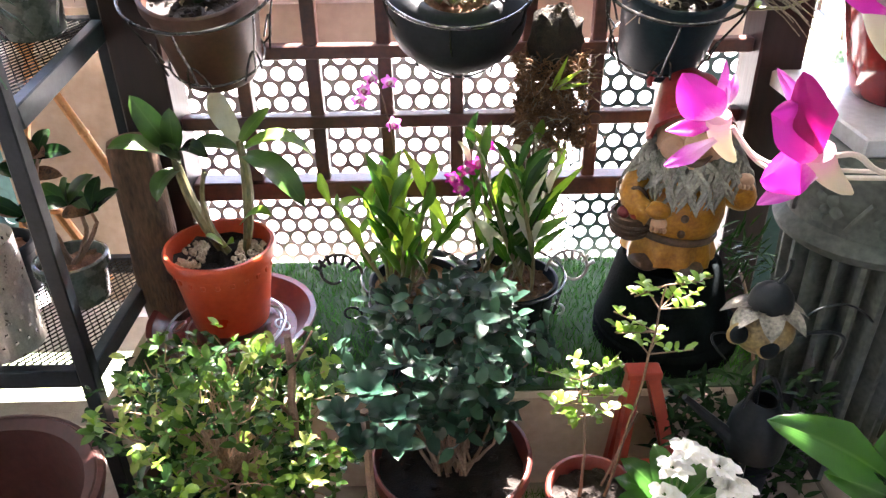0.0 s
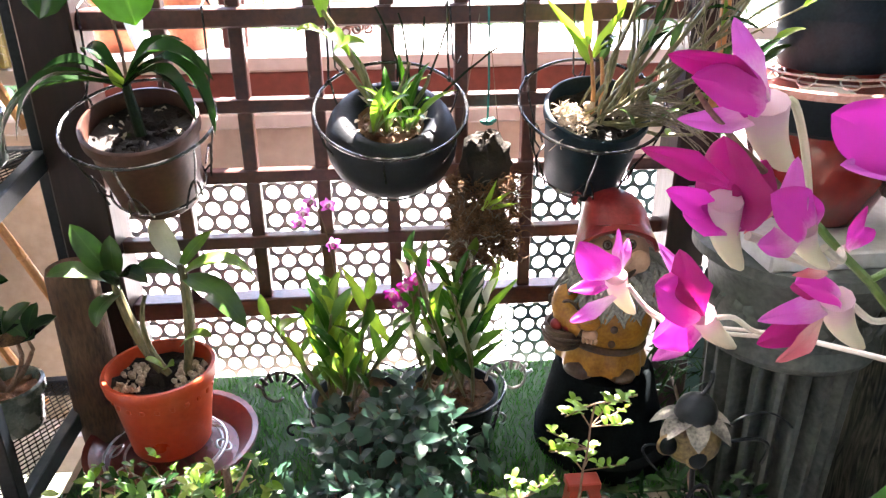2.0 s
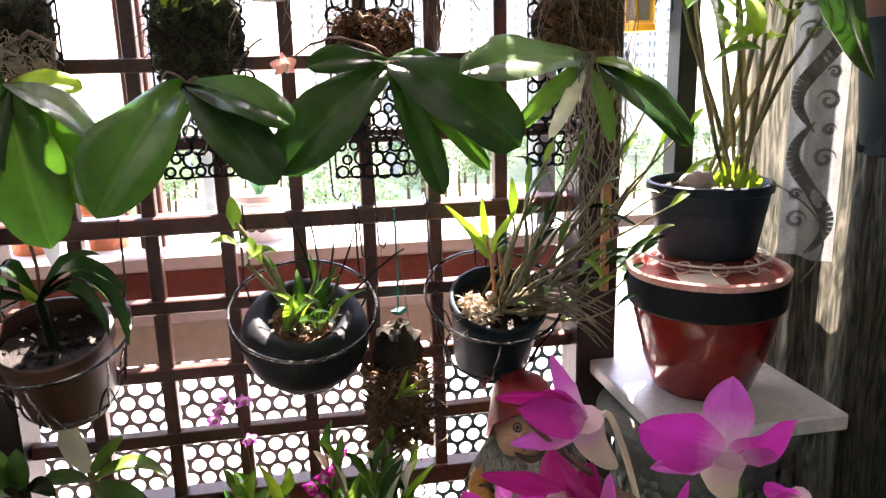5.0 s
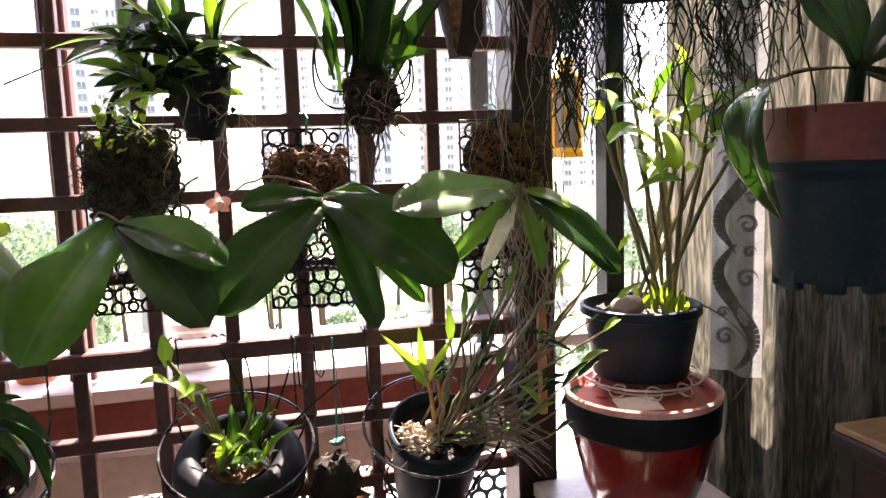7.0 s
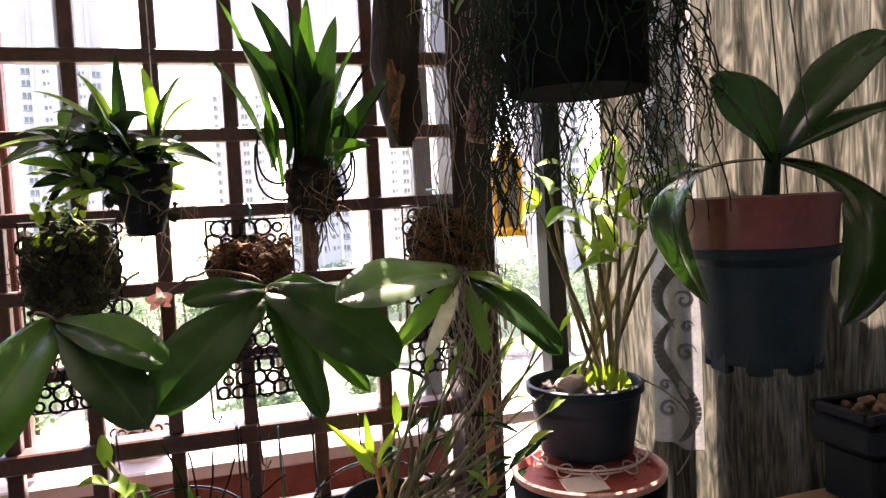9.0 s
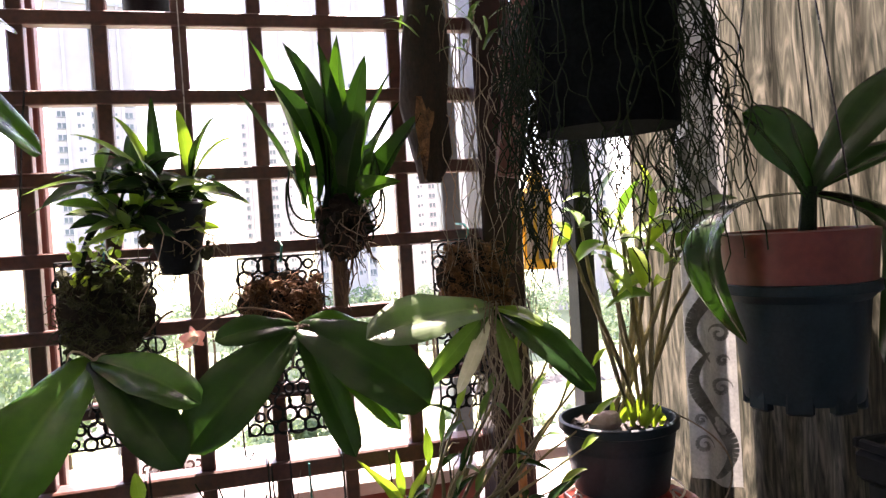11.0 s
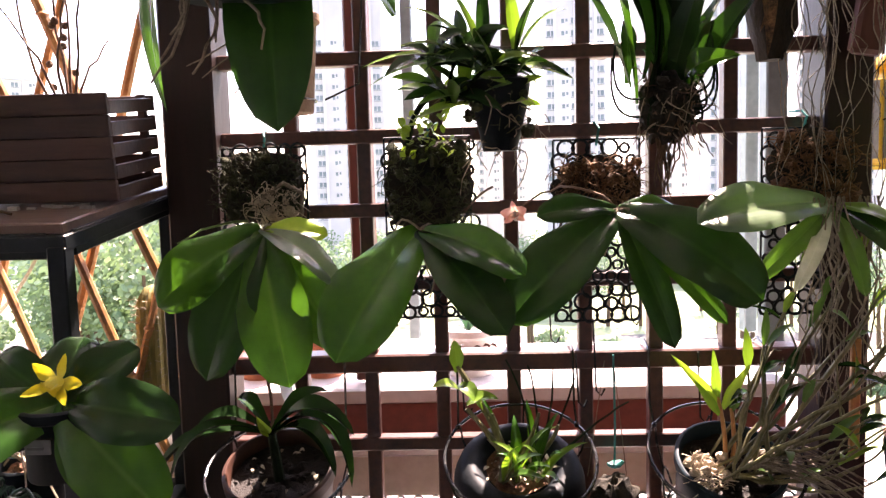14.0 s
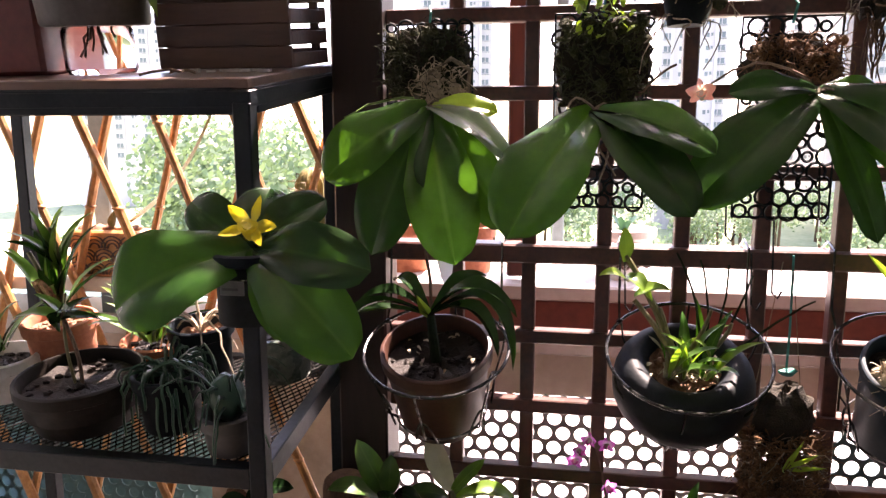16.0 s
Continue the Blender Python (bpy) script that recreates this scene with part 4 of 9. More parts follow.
t4 = spiky_orchid((-0.142, -0.085, 1.600), 1.486, 0.050, 81, "tufted bright green orchid in a dark hanging bundle", [DENDRO, DENDRO_MID, PHAL_DARK, PHAL_DARK], (1.3, 0.7), (-0.2, 1.0), (0.05, 0.10), (0.020, 0.030), MOSS_GREEN, 96, shift=-0.024)
for tip, w, m in (((-0.352, -0.12, 1.618), 0.030, DENDRO), ((-0.345, -0.12, 1.588), 0.026, DENDRO_MID), ((-0.284, -0.11, 1.708), 0.028, DENDRO), ((-0.222, -0.11, 1.735), 0.026, DENDRO), ((-0.165, -0.10, 1.765), 0.022, PHAL_DARK), ((-0.130, -0.10, 1.746), 0.024, DENDRO), ((-0.067, -0.11, 1.733), 0.024, DENDRO_MID), ((-0.036, -0.11, 1.696), 0.022, DENDRO), ((-0.305, -0.13, 1.642), 0.028, DENDRO), ((-0.26, -0.14, 1.602), 0.026, DENDRO_MID), ((-0.255, -0.12, 1.675), 0.026, PHAL_DARK), ((-0.085, -0.13, 1.705), 0.026, PHAL_DARK)):
    foot = (-0.165, -0.09, 1.615) if tip[0] < -0.15 else (-0.115, -0.085, 1.63)
    part("leaf", Shape().leaf(foot, tip, w, 0.022, (0, -0.4, 1), 10, 0.35, "lance"), m, t4)
part("cane", Shape().tube(arc((-0.19, -0.06, 1.590), (-0.292, -0.045, 1.495), (-0.02, 0, 0.03), 9), 0.0065, 7, 0.7), STRING_GREEN, t4)
t5 = spiky_orchid((0.125, -0.075, 1.590), 1.505, 0.042, 91, "tall strap-leaved orchid mounted on a hanging root mass", [DENDRO_MID, PHAL_DARK, PHAL_DARK], (0.9, 0.5), (0.6, 1.4), (0.06, 0.12), (0.022, 0.030), MOSS_DARK, 8, MOSS_DARK, 0.25)
for tip, w, m in (((-0.036, -0.10, 1.772), 0.030, PHAL_DARK), ((-0.012, -0.10, 1.858), 0.036, DENDRO_MID), ((0.015, -0.12, 1.79), 0.040, PHAL_DARK), ((0.041, -0.11, 1.849), 0.038, PHAL_DARK), ((0.095, -0.12, 1.85), 0.042, PHAL_DARK), ((0.131, -0.10, 1.865), 0.040, DENDRO_MID), ((0.175, -0.11, 1.83), 0.036, PHAL_DARK), ((0.224, -0.10, 1.812), 0.030, DENDRO_MID), ((0.232, -0.10, 1.755), 0.036, PHAL_DARK), ((0.262, -0.12, 1.730), 0.040, PHAL_DARK), ((0.075, -0.14, 1.74), 0.042, DENDRO_MID), ((0.155, -0.14, 1.72), 0.036, PHAL_DARK), ((0.215, -0.14, 1.615), 0.034, DENDRO_MID)):
    part("leaf", Shape().leaf((0.118 + 0.34 * (tip[0] - 0.12), -0.078, 1.572 + 0.02 * math.sin(tip[0] * 97)), tip, w * 1.26, 0.024 + 0.014 * math.sin(tip[0] * 41), (1.1 * (0.13 - tip[0]) / 0.15, -0.6, 0.1), 12, 0.5, "petal", 0, 1.0 * math.sin(tip[0] * 60), 0.08), PHAL_DARK if m is PHAL_DARK else PHAL, t5)
tail = Shape()
random.seed(95)
for _ in range(22):
    b = Vector((rnd(0.105, 0.142), rnd(-0.09, -0.06), 1.52))
    tail.tube(arc(b, (rnd(0.108, 0.132), rnd(-0.08, -0.06), rnd(1.39, 1.46)), (rnd(-0.012, 0.012), 0, 0), 7, 0.003), 0.0019, 5, 0.5)
for _ in range(40):
    a = rnd(0, 6.28)
    b = Vector((0.125 + 0.042 * math.cos(a), -0.078 + 0.036 * math.sin(a), rnd(1.50, 1.60)))
    tail.tube(arc(b, b + Vector((rnd(-0.03, 0.03), rnd(-0.02, 0.0), rnd(-0.06, 0.03))), (rnd(-0.01, 0.01), -0.01, 0), 6, 0.003), 0.0015, 4, 0.6)
part("root_tail", tail, BARK, t5)
loops = Shape()
for _ in range(16):
    x = rnd(-0.06, 0.06)
    b = Vector((0.122 + x * 0.6, -0.085, rnd(1.52, 1.57)))
    loops.tube(arc(b, b + Vector((x * 1.0, -0.01, rnd(0.04, 0.11))), (math.copysign(0.022, x), -0.01, -0.03), 9), 0.0020, 5)
part("aerial_root", loops, STRING_GREEN, t5)

# cork slab, bark board and a curtain of thin roots by the east post
cork = Shape()
random.seed(101)
cork.lathe([(0.002, 0), (0.018, 0.0), (0.034, 0.05), (0.042, 0.14), (0.038, 0.24), (0.03, 0.34), (0.002, 0.34)], 14, (0.285, -0.075, 1.615), 0.22)
ck = thing("cork_slab", (0.285, -0.075, 1.615), "hanging cork bark piece with brown dry leaves", "cork bark")
part("bark", cork, CORK, ck)
dry = Shape().leaf((0.262, -0.11, 1.76), (0.262, -0.12, 1.615), 0.026, 0.01, (0, -1, 0), 8, 0.3, "lance")
dry.leaf((0.285, -0.11, 1.75), (0.248, -0.125, 1.65), 0.018, 0.01, (0, -1, 0), 8, 0.3, "lance")
part("dry_leaf", dry, MOSS, ck, "brown dry leaf")
gr = Shape()
for _ in range(26):
    b = Vector((rnd(0.25, 0.42), rnd(-0.10, -0.06), rnd(1.84, 1.93)))
    gr.leaf(b, b + Vector((rnd(-0.09, 0.09), rnd(-0.05, 0.02), rnd(-0.05, 0.06))), rnd(0.008, 0.014), 0.012, (0, -0.4, 1), 7, 0.3, "lance")
part("foliage", gr, DENDRO_MID, ck)
tilt = Matrix.Translation((0.428, -0.072, 1.62)) @ Matrix.Rotation(radians(9), 4, "Y")
solid("bark_board", Shape().box(-0.022, 0.026, -0.014, 0.014, 0.0, 0.50, 0.006, tilt), WOOD_FRAME, "red-brown bark board tied at a slant to the post", "board")
rc = Shape()
random.seed(103)
for k in range(30):
    x, y = rnd(0.29, 0.46), rnd(-0.13, -0.07)
    z0, z1 = rnd(1.75, 1.95), rnd(1.25, 1.66)
    ph, fq = rnd(0, 6.28), rnd(0.25, 0.9)
    pts = [(x + 0.035 * noise.noise((k * 3.1, i * 0.22, 0)) + 0.004 * math.sin(i * fq * 2 + ph), y + 0.012 * noise.noise((k * 1.7, i * 0.4, 5)), z0 + (z1 - z0) * i / 20) for i in range(21)]
    rc.tube(pts, rnd(0.0007, 0.0014), 4, 0.5)
for k in range(26):
    x, y = rnd(0.33, 0.45), rnd(-0.14, -0.08)
    pts = [(x + 0.03 * noise.noise((k * 2.3, i * 0.6, 9)), y, 1.40 - 0.32 * i / 10) for i in range(11)]
    rc.tube(pts, rnd(0.001, 0.0022), 4, 0.5)
solid("root_curtain", rc, ROOT_DARK, "curtain of thin olive-brown aerial roots hanging by the post", "roots", kind="stuff")
sk = Shape()
sk.tube([(0.415, -0.10, 1.16), (0.418, -0.105, 0.98)], 0.006, 6)
solid("bamboo_stake", Shape().box(0.405, 0.420, -0.105, -0.095, 0.98, 1.18, 0.002), BAMBOO, "flat pale bamboo stake by the post", "stake")

# ---------- west hanging pots ----------
HX, HY = -0.425, -0.500
hp = thing("hanging_pot", (HX, HY, 1.64), "dark plastic hanging pot with long drooping broad leaves", "hanging plant")
part("pot", Shape().lathe(pot_profile(0.103, 0.080, 0.16, 0.02, 0.004), 40, (HX, HY, 1.640)), NAVY_POT, hp)
part("soil", soil_disc(0.092, (HX, HY, 1.77), 3), SOIL, hp)
for a in (0.6, 2.7, 4.8):
    part("hanger", Shape().tube([(HX + 0.103 * math.cos(a), HY + 0.103 * math.sin(a), 1.79), (HX, HY + 0.02, 2.25), (HX, HY + 0.02, ZC)], 0.0014, 5), WIRE, hp)
broad_leaf(hp, (HX + 0.01, -0.385, 1.81), (-0.402, -0.455, 1.500), 0.098, 0.02, (0, -1, 0.1), PHAL_DARK)
broad_leaf(hp, (HX + 0.05, -0.44, 1.740), (-0.282, -0.29, 1.657), 0.055, 0.02, (0.5, -1.0, 0.5), PHAL)
broad_leaf(hp, (HX + 0.01, -0.44, 1.80), (-0.335, -0.175, 1.850), 0.085, 0.015, (0.2, -1.0, 0.4), PHAL)
broad_leaf(hp, (HX + 0.02, -0.46, 1.80), (-0.30, -0.40, 1.80), 0.050, 0.03, (0.2, -0.6, 1), PHAL_DARK)
broad_leaf(hp, (HX - 0.06, -0.46, 1.79), (-0.526, -0.45, 1.525), 0.046, 0.03, (-0.7, -0.6, 0.4), PHAL)
broad_leaf(hp, (HX - 0.03, -0.50, 1.80), (-0.60, -0.50, 1.83), 0.060, 0.03, (-0.2, -0.6, 1), PHAL)
rl = Shape()
random.seed(45)
for _ in range(6):
    b = Vector((HX + rnd(-0.07, 0.0), HY + rnd(-0.05, 0.05), 1.645))
    rl.tube(arc(b, b + Vector((rnd(-0.05, 0.03), rnd(-0.02, 0.03), rnd(-0.10, -0.03))), (0.015, -0.01, 0), 7, 0.002), 0.0022, 5, 0.6)
part("root", rl, ROOT, hp)
sp_ = thing("hanging_pot", (-0.18, 0.14, 1.955), "small dark pot hanging high outside the lattice", "hanging plant")
part("pot", Shape().lathe(pot_profile(0.056, 0.042, 0.10), 28, (-0.18, 0.14, 1.955)), BLACK_POT, sp_)
part("soil", soil_disc(0.047, (-0.18, 0.14, 2.035), 5), SOIL, sp_)
for a in (0.4, 2.5, 4.6):
    part("hanger", Shape().tube([(-0.18 + 0.056 * math.cos(a), 0.14 + 0.056 * math.sin(a), 2.05), (-0.18, 0.14, 2.4), (-0.18, 0.14, ZC)], 0.0012, 4), WIRE, sp_)
part("string", Shape().tube([(-0.118, -0.07, 1.63), (-0.120, -0.03, 1.80), (-0.122, -0.018, 2.05)], 0.0014, 4), WIRE_PALE, t4, "pale hanging string")
cp = thing("hanging_clay_pot", (-0.43, -0.065, 1.54), "pale terracotta pot in a black wire hanger on the lattice", "hanging plant")
part("pot", Shape().lathe(pot_profile(0.062, 0.045, 0.155), 28, (-0.484, -0.085, 1.555)), CLAY_TAN, cp)
part("soil", soil_disc(0.054, (-0.484, -0.085, 1.69), 4), SOIL, cp)
hw = Shape()
hw.ring((-0.484, -0.085, 1.575), 0.052, 0.0018, 26, 5)
hw.tube([(-0.418, -0.085, 1.575), (-0.365, -0.075, 1.60), (-0.36, -0.06, 1.70), (-0.358, -0.03, 1.79)], 0.0018, 5)
hw.tube([(-0.522, -0.085, 1.575), (-0.545, -0.075, 1.62), (-0.55, -0.04, 1.79)], 0.0018, 5)
part("hanger", hw, WIRE, cp)
rl = Shape()
random.seed(44)
for _ in range(7):
    b = Vector((rnd(-0.49, -0.41), -0.14, 1.70))
    rl.tube(arc(b, b + Vector((rnd(-0.15, 0.02), rnd(-0.05, 0.0), rnd(-0.18, -0.06))), (0.02, -0.03, 0), 8, 0.002), 0.002, 5, 0.5)
part("root", rl, ROOT, cp)

# ---------- pots in wire rings on the lattice ----------


def wire_holder(t, c, r, depth, r_low, deg):
    """A wide wire ring with bent stays that carries a tipped pot."""
    o = Vector(c)
    low = Vector((0, 0, -depth))
    part("wire_ring", lean(Shape().ring(c, r, 0.0027, 48, 8), c, deg), WIRE, t, "dark wire ring holder")
    part("base_ring", lean(Shape().ring(o + low, r_low, 0.002, 36, 6), c, deg), WIRE, t)
    for k in range(6):
        a = 2 * math.pi * k / 6 + 0.4
        d = Vector((math.cos(a), math.sin(a), 0))
        part("stay", lean(Shape().tube([o + d * r, o + d * (r * 0.95) + low * 0.25, o + d * (r_low + 0.02) + low * 0.62, o + d * (r_low + 0.014) + low * 0.9, o + d * r_low + low], 0.0019, 5), c, deg), WIRE, t)
        e = Vector((-math.sin(a), math.cos(a), 0)) * 0.018
        part("loop", lean(Shape().tube(arc(o + d * (r_low + 0.006) - e + low, o + d * (r_low + 0.006) + e + low, d * 0.012 + Vector((0, 0, 0.05)), 8), 0.0019, 5), c, deg), WIRE, t)
    for s in (-1, 1):
        h = Shape()
        a = radians(35)
        q = Matrix.Rotation(radians(deg), 3, "X") @ Vector((s * r * math.cos(a), r * math.sin(a), 0)) + o
        h.tube([q, (q.x, -0.04, q.z + 0.03), (q.x, -0.034, 1.12), (q.x, -0.034, 1.150), (q.x, 0.0, 1.160), (q.x, 0.03, 1.145)], 0.002, 5)
        h.blob(q, 0.005, 5, 0.1)
        part("hook", h, WIRE, t)


def chips_on(c, r, n, seed, size=(0.012, 0.028)):
    random.seed(seed)
    s = Shape()
    for _ in range(n):
        a, rr = rnd(0, 6.28), r * math.sqrt(rnd(0, 1))
        q = Vector((c[0] + rr * math.cos(a), c[1] + rr * math.sin(a), c[2] + 0.008))
        d = Vector((rnd(-1, 1), rnd(-1, 1), rnd(-0.2, 0.5))).normalized()
        s.leaf(q, q + d * rnd(*size), rnd(0.004, 0.008), 0.003, (0, 0, 1), 4, 0.1, "oval")
    return s


C1 = (-0.508, -0.130, 0.992)
p1 = thing("ring_pot", (-0.508, -0.115, 0.855), "brown plastic pot with a dark-leaved orchid in a wire ring", "pot plant", "pots in wire rings")
part("pot", lean(Shape().lathe(pot_profile(0.090, 0.066, 0.150, 0.02, 0.005), 40, (C1[0], C1[1], 0.846)), C1, 22), BROWN_POT, p1)
part("soil", lean(soil_disc(0.080, (C1[0], C1[1], 0.968), 7, 0.010), C1, 22), SOIL, p1)
wire_holder(p1, C1, 0.116, 0.125, 0.076, 22)
part("bark_chip", lean(chips_on((C1[0], C1[1], 0.972), 0.060, 16, 12, (0.006, 0.014)), C1, 22), HUSK, p1, "pale bark chips")
hub = (-0.517, -0.135, 1.045)
for tip, w, a, f in (((-0.628, -0.16, 1.068), 0.036, 0.030, (0, -0.3, 1)), ((-0.660, -0.20, 0.985), 0.036, 0.060, (-0.3, -0.3, 1)), ((-0.706, -0.17, 0.944), 0.040, 0.062, (-0.5, -0.3, 1)), ((-0.375, -0.19, 1.062), 0.044, 0.055, (0.1, -0.4, 1)), ((-0.380, -0.20, 0.985), 0.046, 0.085, (0.4, -0.4, 1)), ((-0.43, -0.10, 1.105), 0.040, 0.025, (0.1, -0.3, 1)), ((-0.585, -0.09, 1.09), 0.034, 0.03, (-0.1, -0.3, 1)), ((-0.40, -0.22, 1.01), 0.036, 0.06, (0.4, -0.6, 1))):
    part("leaf", Shape().leaf(hub, tip, w * 0.86, a, f, 14, 0.6, "petal", 0, 0, 0.05), PHAL_DARK, p1)
part("heart", Shape().leaf(hub, (-0.535, -0.15, 1.082), 0.018, 0.004, (0, -1, 0.2), 6, 0.5, "lance"), LIME, p1)
part("stem", Shape().tube([(-0.508, -0.13, 0.97), (-0.517, -0.133, 1.05)], 0.009, 9, 0.8), STRING_GREEN, p1)
part("flower_stem", Shape().tube([(-0.515, -0.13, 1.03), (-0.520, -0.115, 1.10), (-0.530, -0.105, 1.15)], 0.003, 6), STEM_BROWN, p1)
part("plant_label", Shape().leaf((-0.50, -0.10, 1.165), (-0.490, -0.115, 1.075), 0.028, 0.004, (0, -1, 0.2), 6, 0.3, "lance"), WHITE_PETAL, p1, "papery white dry sheath")

C2 = (-0.122, -0.130, 1.002)
p2 = thing("ring_pot", (-0.122, -0.115, 0.87), "shiny black rolled-rim bowl with an orchid in a wire ring", "pot plant", "pots in wire rings")
tyre = [(0.002, 0.0), (0.05, 0.0), (0.080, 0.010)] + [(0.078 + 0.030 * math.cos(a), 0.068 + 0.052 * math.sin(a)) for a in [radians(-60 + 20 * i) for i in range(13)]] + [(0.046, 0.07), (0.002, 0.07)]
part("bowl", lean(Shape().lathe(tyre, 44, (C2[0], C2[1] + 0.01, 0.862)), C2, 26), RUBBER, p2)
part("soil", lean(soil_disc(0.054, (C2[0], C2[1] + 0.01, 0.962), 9, 0.012), C2, 26), PEBBLE, p2)
part("bark_chip", lean(chips_on((C2[0], C2[1] + 0.01, 0.962), 0.055, 46, 14, (0.014, 0.034)), C2, 26), HUSK, p2, "pale husk and roots")
wire_holder(p2, C2, 0.120, 0.135, 0.07, 26)
random.seed(33)
b2 = Vector((-0.135, -0.125, 0.965))
canes2 = [((-0.218, -0.125, 1.150), 0.0075), ((-0.205, -0.14, 1.085), 0.0065), ((-0.165, -0.12, 1.07), 0.006), ((-0.09, -0.12, 1.07), 0.005), ((-0.06, -0.12, 1.05), 0.005)]
for tip, r in canes2:
    part("cane", Shape().tube(arc(b2 + Vector((rnd(-0.02, 0.02), rnd(-0.02, 0.02), 0)), tip, (0.008, 0, 0.0), 7, 0.001), r, 7, 0.55), CANE, p2)
for b, tip, w, m in (((-0.218, -0.125, 1.14), (-0.222, -0.13, 1.192), 0.024, DENDRO), ((-0.215, -0.125, 1.12), (-0.180, -0.15, 1.085), 0.028, DENDRO), ((-0.215, -0.125, 1.11), (-0.258, -0.15, 1.122), 0.026, LIME), ((-0.205, -0.14, 1.09), (-0.155, -0.16, 1.105), 0.030, DENDRO)):
    part("leaf", Shape().leaf(b, tip, w, 0.010, (0, -0.5, 1), 9, 0.35, "lance"), m, p2)
for k in range(20):
    a = rnd(0, 6.28)
    b = b2 + Vector((rnd(-0.02, 0.05), rnd(-0.03, 0.03), 0.005))
    d = Vector((math.cos(a) * 0.8 + 0.15, math.sin(a) * 0.6 - 0.25, rnd(0.35, 1.4))).normalized()
    part("leaf", Shape().leaf(b, b + d * rnd(0.06, 0.125), rnd(0.014, 0.022), 0.016, (-d.x * 0.5, -0.5, 1), 8, 0.4, "lance"), random.choice((DENDRO, DENDRO_MID, DENDRO_MID, PHAL)), p2)
for tip in ((0.045, -0.15, 1.095), (-0.065, -0.10, 1.135), (-0.03, -0.10, 1.12), (-0.105, -0.09, 1.14), (-0.14, -0.09, 1.15)):
    part("cane", Shape().tube(arc((-0.10, -0.12, 0.965), tip, (0.01, 0, 0.015), 8, 0.001), 0.0024, 5, 0.6), STRING_GREEN, p2)

C3 = (0.200, -0.130, 1.000)
p3 = thing("ring_pot", (0.212, -0.115, 0.84), "black plastic pot with a sprawling many-caned orchid in a wire ring", "pot plant", "pots in wire rings")
part("pot", lean(Shape().lathe(pot_profile(0.086, 0.066, 0.150, 0.016, 0.004), 40, (0.210, C3[1], 0.842)), C3, 26), NAVY_POT, p3)
part("soil", lean(soil_disc(0.076, (0.210, C3[1], 0.968), 11, 0.012), C3, 26), SOIL, p3)
part("husk", lean(fibre_pad(0.145, 0.20, 0.965, 0.99, -0.10, 22, 61, 0.06), C3, 20), HUSK, p3, "pale husk chunks")
wire_holder(p3, C3, 0.118, 0.135, 0.074, 26)
cn = Shape()
random.seed(77)
c3 = Vector((0.220, -0.125, 0.972))
ends3 = [(0.543, -0.14, 1.275), (0.408, -0.10, 1.300), (0.489, -0.14, 1.240), (0.485, -0.20, 1.150), (0.443, -0.20, 1.097), (0.331, -0.12, 1.20), (0.396, -0.20, 0.985), (0.36, -0.10, 1.24), (0.44, -0.09, 1.22), (0.30, -0.10, 1.22), (0.38, -0.18, 1.05), (0.42, -0.17, 1.02), (0.34, -0.20, 1.01), (0.29, -0.13, 1.12), (0.47, -0.12, 1.30), (0.265, -0.11, 1.17), (0.33, -0.09, 1.28), (0.52, -0.17, 1.19), (0.40, -0.22, 1.07), (0.46, -0.15, 1.06), (0.24, -0.11, 1.13), (0.31, -0.15, 1.09)]
leafs3 = []
for e in ends3:
    pts = arc(c3 + Vector((rnd(-0.045, 0.045), rnd(-0.04, 0.04), 0)), e, (rnd(-0.02, 0.02), -0.01, rnd(-0.03, 0.01)), 10, 0.003)
    wd = rnd(0.6, 1.0)
    part("cane", Shape().tube(pts, lambda u: wd * (0.0022 + 0.0026 * math.sin(math.pi * min(u * 1.2, 1))), 6), CANE, p3)
    leafs3.append((pts[-1], pts[-1] - pts[-3]))
    for j in (5, 7, 8):
        if rnd(0, 1) < 0.35:
            leafs3.append((pts[j], Vector((rnd(-1, 1), rnd(-1, 0.3), rnd(-0.3, 0.8)))))
    if rnd(0, 1) < 0.6:
        k = pts[6]
        cn.tube(arc(k, k + Vector((rnd(-0.02, 0.08), rnd(-0.04, 0.04), rnd(0.02, 0.1))), (0, 0, 0.01), 6, 0.002), 0.0018, 5, 0.6)
part("side_shoot", cn, CANE, p3)
for b, d in leafs3:
    part("leaf", Shape().leaf(b, b + Vector(d).normalized() * rnd(0.035, 0.07), rnd(0.012, 0.018), 0.008, (0, -0.5, 1), 7, 0.3, "lance"), random.choice((DENDRO_MID, PHAL_DARK, DENDRO)), p3)
for b, e in (((0.205, -0.115, 0.975), (0.192, -0.115, 1.090)), ((0.215, -0.115, 0.975), (0.214, -0.112, 1.070))):
    part("cane", Shape().tube(arc(b, e, (0.004, 0, 0), 6), 0.0042, 7, 0.7), BAMBOO, p3, "tan young cane")
for b, tip, w, m in (((0.192, -0.115, 1.080), (0.116, -0.125, 1.162), 0.017, LIME), ((0.192, -0.115, 1.085), (0.183, -0.12, 1.170), 0.016, DENDRO), ((0.200, -0.115, 1.070), (0.243, -0.12, 1.145), 0.019, LIME), ((0.195, -0.115, 1.060), (0.150, -0.13, 1.122), 0.015, DENDRO), ((0.214, -0.112, 1.065), (0.232, -0.12, 1.105), 0.015, DENDRO_MID)):
    part("leaf", Shape().leaf(b, tip, w, 0.006, (-0.3, -0.8, 0.5), 9, 0.4, "lance"), m, p3)
rr3 = Shape()
